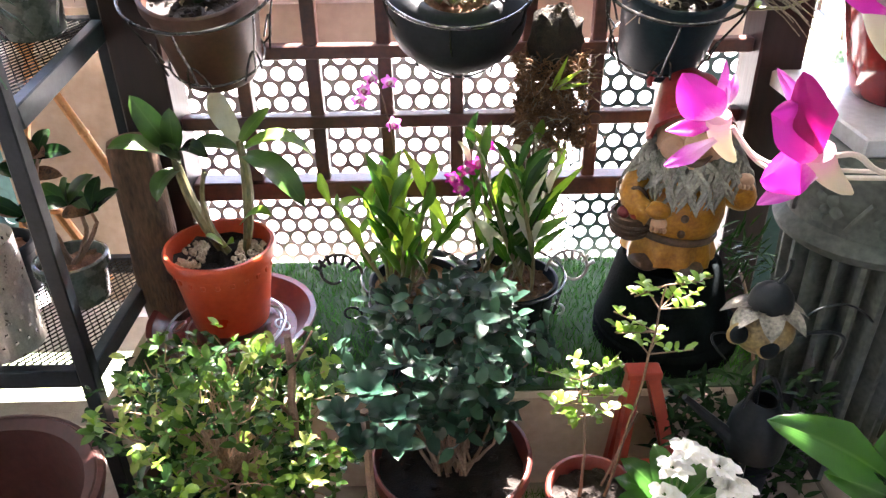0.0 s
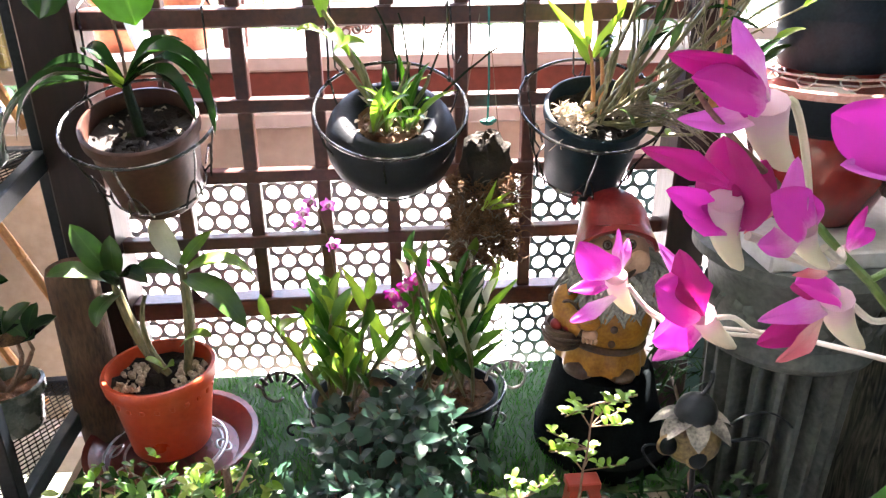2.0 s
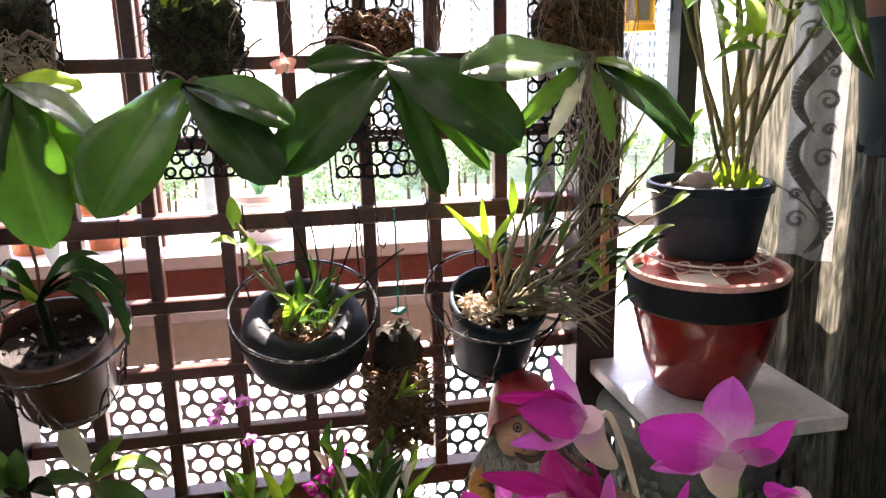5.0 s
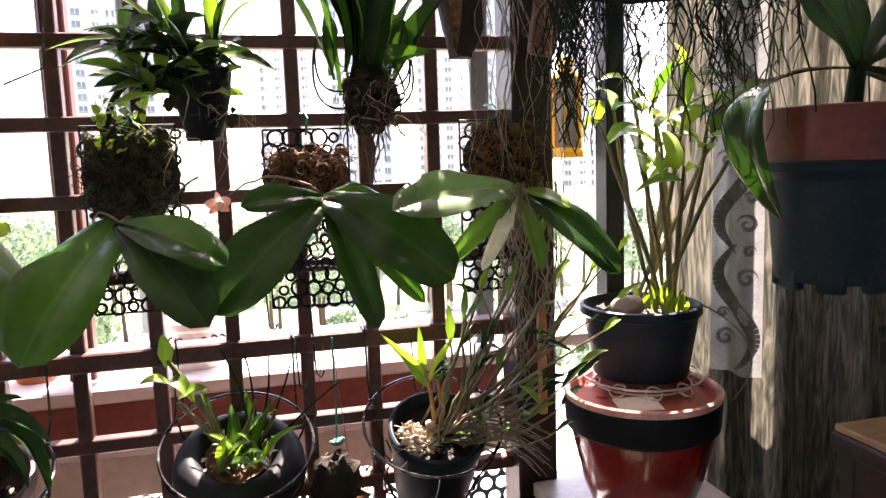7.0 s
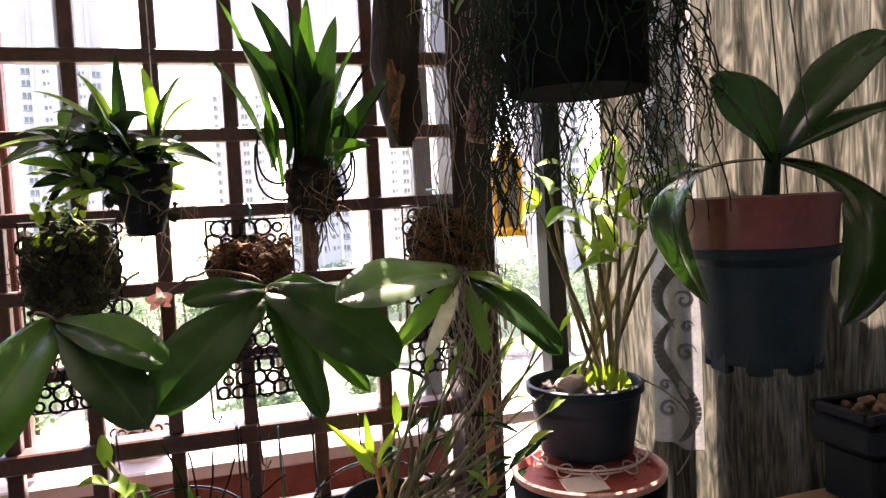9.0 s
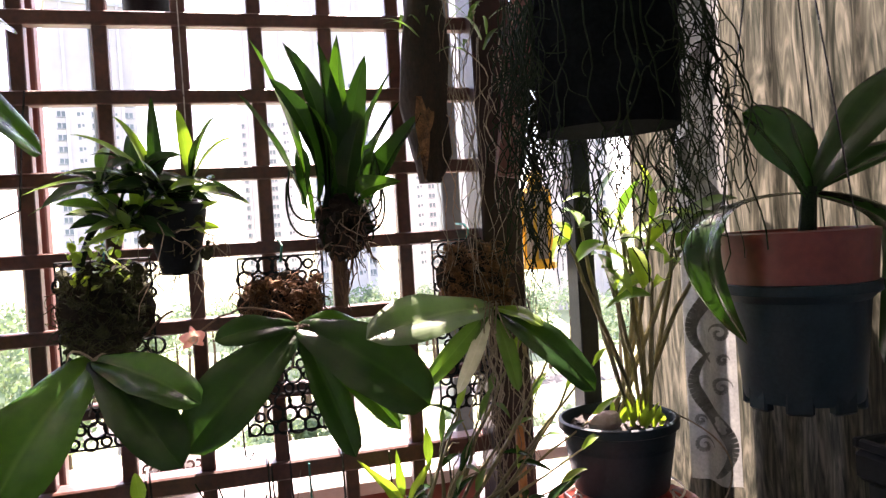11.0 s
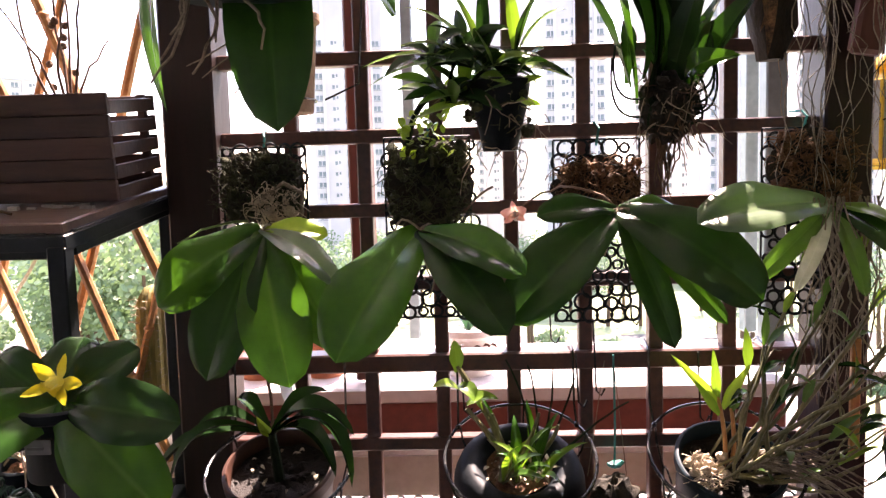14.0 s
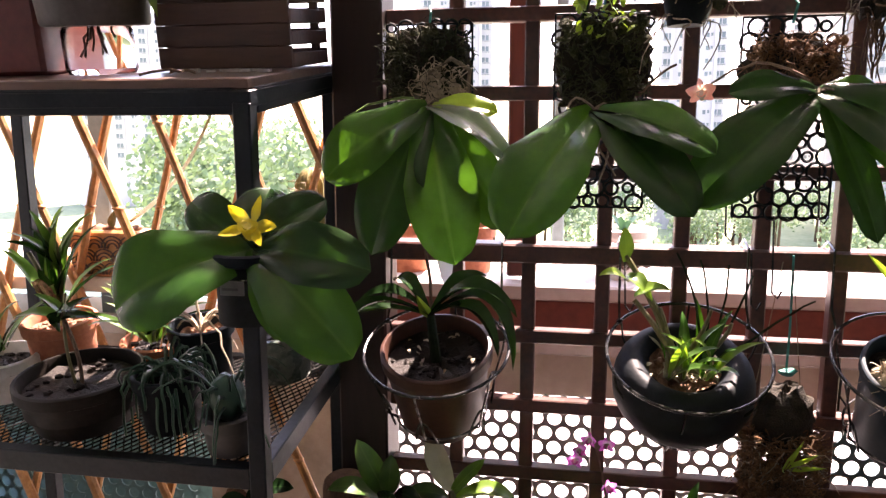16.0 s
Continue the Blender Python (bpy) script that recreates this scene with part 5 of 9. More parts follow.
for _ in range(22):
    a = rnd(-1.0, 1.6)
    b = Vector((0.222, -0.125, 0.975))
    rr3.tube(arc(b, b + Vector((0.16 * math.cos(a * 0.6), -0.12 * math.sin(a + 0.6), rnd(-0.05, 0.02))), (0, 0, 0.03), 7, 0.003), 0.0016, 4, 0.6)
part("root", rr3, ROOT_DARK, p3)

# moss log on cords
ml = thing("moss_log", (0.035, -0.065, 0.71), "hanging fern-fibre block wrapped with moss and roots", "moss log")
part("block", Shape().blob((0.036, -0.066, 0.885), (0.044, 0.034, 0.058), 12, 0.35, 5, 5), MOSS_DARK, ml, "dark fibre block")
part("moss", fibre_pad(-0.022, 0.090, 0.715, 0.865, -0.040, 230, 121, 0.065), MOSS, ml)
rt = Shape()
random.seed(123)
for _ in range(70):
    b = Vector((rnd(-0.03, 0.10), rnd(-0.12, -0.05), rnd(0.71, 0.86)))
    rt.tube(arc(b, b + Vector((rnd(-0.06, 0.06), rnd(-0.03, 0.01), rnd(-0.06, 0.03))), (0, -0.01, 0.01), 6, 0.003), 0.0012, 4, 0.5)
part("root", rt, ROOT, ml)
sh = Shape()
for tip in ((0.045, -0.15, 0.885), (0.07, -0.14, 0.86), (0.02, -0.14, 0.83), (0.085, -0.13, 0.835)):
    sh.leaf((0.03, -0.11, 0.82), tip, 0.009, 0.004, (0, -1, 0.4), 6, 0.3, "lance")
part("shoot", sh, LIME, ml, "yellow green young shoot")
cd = Shape()
cd.tube([(-0.005, -0.06, 0.94), (0.03, -0.03, 1.13)], 0.001, 4)
cd.tube([(0.06, -0.06, 0.94), (0.045, -0.03, 1.13)], 0.001, 4)
part("cord", cd, ROOT, ml)
tc = Shape().tube([(0.045, -0.03, 1.14), (0.046, -0.036, 1.02), (0.044, -0.04, 0.955)], 0.002, 5).blob((0.045, -0.045, 0.955), (0.014, 0.01, 0.006), 5, 0.5)
part("teal_tie", tc, CORD_TEAL, ml, "teal cord with a knot")
for x, z0, z1 in ((-0.015, 1.13, 1.06), (-0.06, 1.27, 1.17), (0.075, 1.27, 1.20), (0.19, 1.13, 1.03), (-0.21, 1.15, 1.05), (0.015, 1.19, 1.08)):
    hk = Shape().tube([(x, -0.018, z0 + 0.01), (x - 0.004, -0.034, z0 + 0.012), (x - 0.002, -0.036, (z0 + z1) / 2), (x, -0.036, z1), (x + 0.008, -0.038, z1 - 0.008), (x + 0.014, -0.038, z1 + 0.004)], 0.0018, 5)
    solid("wire_hook", hk, WIRE, "thin dark wire hook hanging on the lattice rail", "hook", "wire hooks")

# pots on the outer sill
for x, y, r, h, lab in ((-0.632, 0.22, 0.055, 0.10, "small terracotta pot on the sunny sill"), (-0.497, 0.22, 0.048, 0.095, "small terracotta pot on the sunny sill")):
    t = thing("clay_pot", (x, y, 1.05), lab, "pot plant", "pots on the outer sill")
    part("pot", Shape().lathe(pot_profile(r, r * 0.72, h, 0.022, 0.006), 28, (x, y, 1.05)), CLAY, t)
    part("soil", soil_disc(r - 0.01, (x, y, 1.05 + h - 0.02), x), SOIL, t)
    lf = Shape()
    for k in range(9):
        a = k * 0.7
        b = Vector((x, y, 1.05 + h - 0.015))
        lf.leaf(b, b + Vector((0.05 * math.cos(a), 0.05 * math.sin(a), rnd(0.02, 0.06))), 0.014, 0.01, (0, 0, 1), 6, 0.3, "lance")
    part("foliage", lf, DENDRO_MID, t)
dp = thing("ceramic_pot", (-0.20, 0.22, 1.05), "white ceramic pot with brown scroll decoration on the sill", "pot plant", "pots on the outer sill")
part("pot", Shape().lathe([(0.002, 0), (0.048, 0), (0.052, 0.02), (0.056, 0.075), (0.064, 0.082), (0.064, 0.095), (0.056, 0.097), (0.052, 0.08), (0.002, 0.08)], 30, (-0.20, 0.22, 1.05)), WHITE_GLAZE, dp)
sc = Shape()
for k in range(18):
    a = -2.6 + k * 0.12 + math.pi * 0
    q = Vector((-0.20 + 0.0565 * math.cos(a), 0.22 + 0.0565 * math.sin(a), 1.05 + 0.045 + 0.014 * math.sin(k * 1.9)))
    sc.ring(q, 0.0075, 0.0024, 12, 4, Matrix.Rotation(radians(90), 3, "X"))
part("scroll_pattern", sc, BROWN_POT, dp, "brown scroll relief")
ds = Shape()
for k in range(10):
    b = Vector((-0.20, 0.22, 1.13))
    a = k * 0.63
    ds.leaf(b, b + Vector((0.035 * math.cos(a), 0.035 * math.sin(a), rnd(0.015, 0.045))), 0.014, 0.006, (0, 0, 1), 5, 0.3, "oval")
part("foliage", ds, JADE, dp)

# ---------- east side: pedestal, stacked pots, curtain ----------
col = thing("column_pedestal", (0.530, -0.235, 0.0), "grey-green fluted cast stone column pedestal with carved leaves", "pedestal")
fl = Shape()
p_, f_, n_ = [], [], 200
for r, z in ((0.112, 0.08), (0.110, 0.12), (0.116, 0.36), (0.124, 0.615)):
    for i in range(n_):
        a = 2 * math.pi * i / n_
        k = r - 0.030 * max(math.cos(20 * a) + 0.35, 0) ** 0.6
        p_.append((0.530 + k * math.cos(a), -0.235 + k * math.sin(a), z))
for j in range(3):
    f_ += [(j * n_ + i, j * n_ + (i + 1) % n_, (j + 1) * n_ + (i + 1) % n_, (j + 1) * n_ + i) for i in range(n_)]
part("fluted_shaft", fl.add(p_, f_), STONE, col)
part("base", Shape().lathe([(0.002, 0), (0.15, 0), (0.15, 0.03), (0.138, 0.045), (0.142, 0.06), (0.120, 0.08), (0.002, 0.08)], 48, (0.530, -0.235, 0.0)), STONE, col)
part("capital", Shape().lathe([(0.002, 0), (0.126, 0), (0.140, 0.010), (0.144, 0.020), (0.140, 0.030), (0.128, 0.040), (0.130, 0.08), (0.138, 0.13), (0.152, 0.155), (0.168, 0.165), (0.168, 0.182), (0.002, 0.182)], 48, (0.530, -0.235, 0.615)), STONE, col)
carve = Shape()
for k in range(9):
    a = 2 * math.pi * k / 9 + 0.2
    o = Vector((0.530 + 0.132 * math.cos(a), -0.235 + 0.132 * math.sin(a), 0.696))
    d = Vector((math.cos(a), math.sin(a), 0))
    e = Vector((-math.sin(a), math.cos(a), 0))
    for j in range(6):
        b = 2 * math.pi * j / 6
        carve.leaf(o, o + (e * math.cos(b) + Vector((0, 0, 1)) * math.sin(b)) * 0.030 + d * 0.006, 0.022, 0.008, d, 6, -0.3, "oval")
    carve.blob(o + d * 0.006, 0.008, 5, 0.1)
    carve.tube(arc(o + e * 0.036 - Vector((0, 0, 0.025)), o + e * 0.064 + Vector((0, 0, 0.028)), d * 0.004, 6), 0.005, 6)
part("carved_leaf", carve, STONE, col)
slab_m = Matrix.Translation((0.569, -0.185, 0.815))
solid("pedestal_slab", Shape().box(-0.157, 0.157, -0.175, 0.175, -0.018, 0.010, 0.003, slab_m), SLAB, "pale grey square slab on the column", "slab")
rp = thing("red_pot", (0.556, -0.198, 0.827), "large red glazed pot with a dark rim band on the slab", "pot")
part("pot", Shape().lathe([(0.002, 0), (0.076, 0), (0.082, 0.006), (0.102, 0.06), (0.116, 0.12), (0.122, 0.150), (0.122, 0.155), (0.002, 0.155)], 48, (0.556, -0.198, 0.827)), RED_GLAZE, rp)
part("rim_band", Shape().lathe([(0.122, 0.150), (0.130, 0.156), (0.133, 0.196), (0.131, 0.205)], 48, (0.556, -0.198, 0.827), close=False), BLACK_POT, rp, "dark brown rim band")
part("rim", Shape().lathe([(0.131, 0.205), (0.133, 0.211), (0.134, 0.216), (0.131, 0.219), (0.126, 0.217), (0.122, 0.211)], 56, (0.556, -0.198, 0.827), close=False), RED_RIM, rp, "saucer rim with sunlight put into its paler red")
part("inner_saucer", Shape().lathe([(0.122, 0.211), (0.118, 0.203), (0.110, 0.198), (0.080, 0.197), (0.002, 0.197)], 56, (0.556, -0.198, 0.827), close=False), RED_INNER, rp, "red clay saucer in the rim")
# thin white rectangle, slightly tilted, in the front of the saucer
card = Matrix.Translation((0.524, -0.246, 1.0300)) @ Matrix.Rotation(radians(-6), 4, "Z") @ Matrix.Rotation(radians(8), 4, "X")
solid("white_card", Shape().box(-0.036, 0.036, -0.020, 0.030, -0.001, 0.001, 0.0004, card), LABEL_WHITE, "small blank white rectangle lying in the red pot rim", "card")
rg = Shape()
rg.ring((0.588, -0.140, 1.049), 0.106, 0.0022, 44, 6)
rg.ring((0.588, -0.142, 1.036), 0.086, 0.0022, 40, 6)
for k in range(10):
    a = k * 0.63
    o = Vector((0.588 + 0.096 * math.cos(a), -0.141 + 0.096 * math.sin(a), 1.042))
    rg.ring(o, 0.014, 0.0018, 14, 5, Matrix.Rotation(a, 3, "Z") @ Matrix.Rotation(radians(35), 3, "Y"))
solid("wire_trivet", rg, WIRE_PALE, "pale curled wire trivet in the red pot rim", "trivet")
bp_ = thing("black_pot", (0.590, -0.132, 1.050), "black plastic pot with a tall bright-leaved cane orchid", "pot plant")
part("pot", Shape().lathe(pot_profile(0.107, 0.082, 0.128, 0.016, 0.006), 40, (0.590, -0.132, 1.050)), NAVY_POT, bp_)
part("soil", soil_disc(0.096, (0.590, -0.132, 1.155), 15, 0.012), SOIL, bp_)
stn = Shape()
stn.blob((0.540, -0.175, 1.183), (0.03, 0.02, 0.018), 8, 0.3, 4)
part("stone", stn, PALE_CLAY, bp_, "pale stone on the soil")
random.seed(141)
for k in range(16):
    b = Vector((rnd(0.56, 0.66), rnd(-0.19, -0.10), 1.165))
    part("shoot", Shape().leaf(b, b + Vector((rnd(-0.03, 0.03), rnd(-0.03, 0.02), rnd(0.02, 0.06))), 0.014, 0.004, (0, -0.6, 1), 6, 0.3, "lance"), LIME, bp_)
cn = Shape()
tops = [(0.50, -0.15, 1.50), (0.565, -0.17, 1.44), (0.61, -0.14, 1.53), (0.66, -0.16, 1.52), (0.70, -0.17, 1.50), (0.745, -0.15, 1.50), (0.58, -0.12, 1.56), (0.64, -0.19, 1.42), (0.72, -0.13, 1.44), (0.54, -0.13, 1.52), (0.63, -0.12, 1.49), (0.77, -0.16, 1.46), (0.68, -0.12, 1.57)]
lv = []
for e in tops:
    b = Vector((rnd(0.575, 0.655), rnd(-0.165, -0.10), 1.16))
    pts = arc(b, e, (rnd(-0.015, 0.015), 0, 0), 9, 0.002)
    part("cane", Shape().tube(pts, lambda u: 0.0025 + 0.0022 * math.sin(math.pi * u), 6), CANE, bp_)
    for q in (pts[-1], pts[-1], pts[-2]):
        d = Vector((rnd(-1, 1), rnd(-0.8, 0.3), rnd(-0.3, 0.9)))
        lv.append((q, q + d.normalized() * rnd(0.06, 0.10)))
for k, (b, e) in enumerate(lv):
    part("leaf", Shape().leaf(b, e, rnd(0.026, 0.036), 0.015, (0, -0.5, 1), 9, 0.35, "lance"), (DENDRO, LIME, DENDRO_MID, DENDRO_MID, DENDRO)[k % 5], bp_)
part("leaf", Shape().leaf((0.69, -0.16, 1.50), (0.80, -0.22, 1.555), 0.04, 0.02, (0, -0.5, 1), 9, 0.25, "oval"), DENDRO_MID, bp_)
part("leaf", Shape().leaf((0.62, -0.16, 1.48), (0.610, -0.21, 1.41), 0.036, 0.01, (0, -1, 0.3), 8, 0.25, "oval"), LIME, bp_)
part("loop_wire", Shape().tube(arc((0.70, -0.15, 1.17), (0.735, -0.20, 1.00), (0.07, 0, 0.0), 12), 0.0016, 5), ROOT, bp_)

# hanging pot with a dark broad-leaved orchid
hr = thing("hanging_pot", (0.72, -0.45, 1.27), "stacked blue-black and terracotta rimmed hanging pot with a broad-leaved orchid", "hanging plant")
part("lower_pot", Shape().lathe([(0.002, 0), (0.078, 0), (0.080, 0.004), (0.092, 0.14), (0.100, 0.148), (0.106, 0.152), (0.106, 0.165), (0.098, 0.167), (0.090, 0.16), (0.002, 0.15)], 40, (0.717, -0.45, 1.262)), NAVY_POT, hr)
for k in range(8):
    a = k * math.pi / 4
    part("foot", Shape().box(-0.018, 0.018, -0.008, 0.008, -0.012, 0.02, 0.003, Matrix.Translation((0.717 + 0.072 * math.cos(a), -0.45 + 0.072 * math.sin(a), 1.262)) @ Matrix.Rotation(a + 1.57, 4, "Z")), NAVY_POT, hr)
part("rim_pot", Shape().lathe([(0.09, 0.0), (0.101, 0.0), (0.105, 0.06), (0.107, 0.066), (0.107, 0.074), (0.100, 0.076), (0.095, 0.06), (0.002, 0.05)], 40, (0.717, -0.45, 1.424), close=False), RED_PLASTIC, hr, "red-brown plastic inner pot rim")
part("soil", soil_disc(0.096, (0.722, -0.45, 1.485), 19), SOIL, hr)
part("stem", Shape().tube([(0.735, -0.45, 1.48), (0.745, -0.45, 1.56)], 0.013, 8, 0.8), STRING_GREEN, hr)
hub = (0.745, -0.45, 1.55)
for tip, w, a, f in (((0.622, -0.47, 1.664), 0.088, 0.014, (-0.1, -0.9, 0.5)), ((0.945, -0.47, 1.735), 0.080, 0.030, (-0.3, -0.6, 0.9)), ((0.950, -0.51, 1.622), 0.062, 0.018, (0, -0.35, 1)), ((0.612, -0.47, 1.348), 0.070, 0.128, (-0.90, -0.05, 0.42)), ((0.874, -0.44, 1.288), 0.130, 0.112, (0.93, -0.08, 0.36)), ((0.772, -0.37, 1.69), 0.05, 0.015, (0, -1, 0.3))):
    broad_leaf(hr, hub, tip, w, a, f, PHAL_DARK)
hw = Shape()
for a in (0.5, 2.6, 4.7):
    hw.tube([(0.722 + 0.106 * math.cos(a), -0.45 + 0.106 * math.sin(a), 1.50), (0.74, -0.42, 2.2), (0.74, -0.42, ZC)], 0.0012, 4)
part("hanger", hw, WIRE, hr)

# trailing plant in a dark pot
tp = thing("trailing_plant", (0.385, -0.48, 1.65), "dark hanging pot with a mass of thin trailing green stems", "hanging plant")
part("pot", Shape().lathe(pot_profile(0.098, 0.088, 0.165), 36, (0.420, -0.47, 1.645)), BLACK_MATT, tp)
part("soil", soil_disc(0.088, (0.420, -0.47, 1.78), 23), SOIL, tp)
st = Shape()
random.seed(151)
for k in range(190):
    a = rnd(0, 6.28)
    if math.sin(a) < -0.25 and rnd(0, 1) < 0.7:
        a = -a + rnd(-0.5, 0.5)
    r0 = rnd(0.09, 0.125)
    q = Vector((0.420 + r0 * math.cos(a), -0.47 + r0 * math.sin(a), 1.80 + rnd(0, 0.03)))
    out = Vector((math.cos(a), math.sin(a) * 0.7, 0)) * (rnd(0.0, 0.10) if math.cos(a) > 0 else rnd(0.0, 0.03))
    ln = rnd(0.10, 0.37)
    ph, fr, am = rnd(0, 6.28), rnd(2.0, 4.5), rnd(0.004, 0.013)
    pts = []
    for i in range(17):
        u = i / 16
        wig = Vector((math.sin(ph + fr * 6.28 * u) * am, math.cos(ph * 1.7 + fr * 5 * u) * am, 0))
        pts.append(q + out * u ** 0.6 + wig * min(u * 3, 1) + Vector((noise.noise((k * 2.7, u * 3, 1)) * 0.02, 0, 0.02 * math.sin(math.pi * min(u * 3, 1)) - ln * u)))
    st.tube(pts, rnd(0.0008, 0.0015), 4, 0.8)
    for j in (5, 8, 10, 12, 14):
        if rnd(0, 1) < 0.7:
            e = pts[j] + Vector((rnd(-0.028, 0.028), rnd(-0.02, 0.02), rnd(-0.035, 0.005)))
            st.tube(arc(pts[j], e, (rnd(-0.008, 0.008), 0, rnd(-0.004, 0.008)), 5), 0.0010, 4, 0.7)
part("trailing_stem", st, STRING_GREEN, tp)
hw = Shape()
for a in (0.3, 2.4, 4.5):
    hw.tube([(0.420 + 0.098 * math.cos(a), -0.47 + 0.098 * math.sin(a), 1.81), (0.40, -0.45, 2.2), (0.40, -0.45, ZC)], 0.0013, 4)
part("hanger", hw, WIRE, tp)

# curtain with streaks and a woven scroll motif
CURTAIN, cn_, cl_, cp_ = material("streaked curtain cloth")
co = cn_.new("ShaderNodeUVMap")
mp = cn_.new("ShaderNodeMapping")
mp.inputs["Scale"].default_value = (60, 5.5, 1)
cl_.new(co.outputs[0], mp.inputs[0])
nz = cn_.new("ShaderNodeTexNoise")
nz.inputs["Scale"].default_value, nz.inputs["Detail"].default_value, nz.inputs["Distortion"].default_value = 1.0, 5, 2.8
cl_.new(mp.outputs[0], nz.inputs[0])
rm = cn_.new("ShaderNodeValToRGB")
rm.color_ramp.elements.new(0.50)
for e, (q, c) in zip(rm.color_ramp.elements, ((0.34, (0.018, 0.021, 0.016, 1)), (0.50, (0.060, 0.060, 0.046, 1)), (0.68, (0.135, 0.127, 0.098, 1)))):
    e.position, e.color = q, c
cl_.new(nz.outputs[0], rm.inputs[0])
cl_.new(rm.outputs[0], cp_.inputs["Base Color"])
cp_.inputs["Roughness"].default_value = 0.7
cb = cn_.new("ShaderNodeBump")
cb.inputs["Strength"].default_value, cb.inputs["Distance"].default_value = 0.3, 0.003
cl_.new(nz.outputs[0], cb.inputs["Height"])
cl_.new(cb.outputs[0], cp_.inputs["Normal"])
thin(CURTAIN, cn_, cl_, cp_, rm.outputs[0], 0.60)
SHEER = surface("pale woven cloth", (0.22, 0.235, 0.23), (0.36, 0.375, 0.36), 0.9, 30, 0.3, trans=0.3)
MOTIF = surface("grey woven motif", (0.10, 0.11, 0.105), (0.19, 0.20, 0.19), 0.9, 60, 0.4, trans=0.3)


def curtain_point(u, z, off=0.0):
    a, b = Vector((0.700, -0.035, 0)), Vector((1.42, -0.66, 0))
    n = Vector((-(b - a).y, (b - a).x, 0)).normalized() * -1
    d = a + (b - a) * u
    k = 0.022 * math.sin(u * 47) * (0.7 + 0.3 * math.sin(u * 13)) + 0.006 * math.sin(u * 131 + z)
    return d + n * (k + off) + Vector((0, 0, z))


def cloth(u0, u1, z0, z1, off=0.0):
    s, nu, nz_ = Shape(), max(int((u1 - u0) * 260), 8), 10
    p = [curtain_point(u0 + (u1 - u0) * i / nu, z0 + (z1 - z0) * j / nz_, off) for j in range(nz_ + 1) for i in range(nu + 1)]
    uv = [(u0 + (u1 - u0) * i / nu, z0 + (z1 - z0) * j / nz_) for j in range(nz_ + 1) for i in range(nu + 1)]
    return s.add(p, [(j * (nu + 1) + i, j * (nu + 1) + i + 1, (j + 1) * (nu + 1) + i + 1, (j + 1) * (nu + 1) + i) for j in range(nz_) for i in range(nu)], uv)


ct = thing("curtain", (1.0, -0.3, 0.02), "long streaked beige curtain with a woven scroll pattern", "curtain")
part("streaked_cloth", cloth(0.0, 0.085, 0.02, 2.5), CURTAIN, ct)
# Foot of the sheer strip, in darker cloth to mimic its missing backlight.
part("streaked_cloth", cloth(0.085, 0.185, 0.02, 1.02), CURTAIN, ct)
part("sheer_strip", cloth(0.085, 0.185, 1.02, 2.5), SHEER, ct, "paler strip with grey scrolls")
part("streaked_cloth", cloth(0.185, 1.0, 0.02, 2.5), CURTAIN, ct)


def scroll_band(u_mid, width, z0, z1, half):
    """One S-shaped leaf scroll after another, with curls, woven along a strip."""
    s = Shape()

    def ribbon(path, w0):
        n = len(path) - 1
        for i in range(n):
            (ua, za), (ub, zb) = path[i], path[i + 1]
            d = Vector((ub - ua, zb - za)).normalized()
            wa, wb = (w0 * math.sin(math.pi * (k + 0.4) / (n + 0.8)) ** 0.7 for k in (i, i + 1))
            e = Vector((-d.y, d.x))
            s.add([curtain_point(ua - e.x * wa, za - e.y * wa, 0.004), curtain_point(ua + e.x * wa, za + e.y * wa, 0.004), curtain_point(ub + e.x * wb, zb + e.y * wb, 0.004), curtain_point(ub - e.x * wb, zb - e.y * wb, 0.004)], [(0, 1, 2, 3)])
    z, side = z0, 1
    while z < z1:
        ribbon([(u_mid + side * width * 0.42 * math.sin(2 * math.pi * v), z + half * v) for v in [i / 30 for i in range(31)]], 0.014)
        for cu, cz, r0 in ((u_mid - side * width * 0.24, z + half * 0.24, 0.019), (u_mid + side * width * 0.24, z + half * 0.74, 0.019), (u_mid - side * width * 0.30, z + half * 0.44, 0.011), (u_mid + side * width * 0.30, z + half * 0.95, 0.011)):
            ribbon([(cu + side * r0 * (1 - i / 24) * math.cos(i * 0.42) * 1.1, cz + r0 * (1 - i / 24) * math.sin(i * 0.42)) for i in range(21)], 0.0042)
        z += half * 0.92
        side = -side
    return s


part("woven_scroll", scroll_band(0.135, 0.085, 1.03, 2.4, 0.24), MOTIF, ct, "grey woven scrolls")

# yellow lantern outside
ln = thing("lantern", (0.553, 0.10, 1.43), "yellow lantern hanging outside the window", "lantern")
lf = Shape()
lf.lathe([(0.002, 0.205), (0.012, 0.20), (0.022, 0.185), (0.012, 0.178), (0.03, 0.165), (0.036, 0.158), (0.002, 0.158)], 6, (0.553, 0.10, 1.44))
part("cap", lf, YELLOW, ln)
lf = Shape()
lf.lathe([(0.002, 0), (0.040, 0), (0.040, 0.012), (0.030, 0.02), (0.002, 0.02)], 6, (0.553, 0.10, 1.44))
part("base", lf, YELLOW, ln)
for k in range(6):
    a = k * math.pi / 3
    part("frame_bar", Shape().tube([(0.553 + 0.030 * math.cos(a), 0.10 + 0.030 * math.sin(a), 1.455), (0.553 + 0.030 * math.cos(a), 0.10 + 0.030 * math.sin(a), 1.60)], 0.004, 5), YELLOW, ln)
part("glass", Shape().lathe([(0.026, 0), (0.026, 0.145)], 6, (0.553, 0.10, 1.455), close=False), SHEER, ln, "frosted panes")
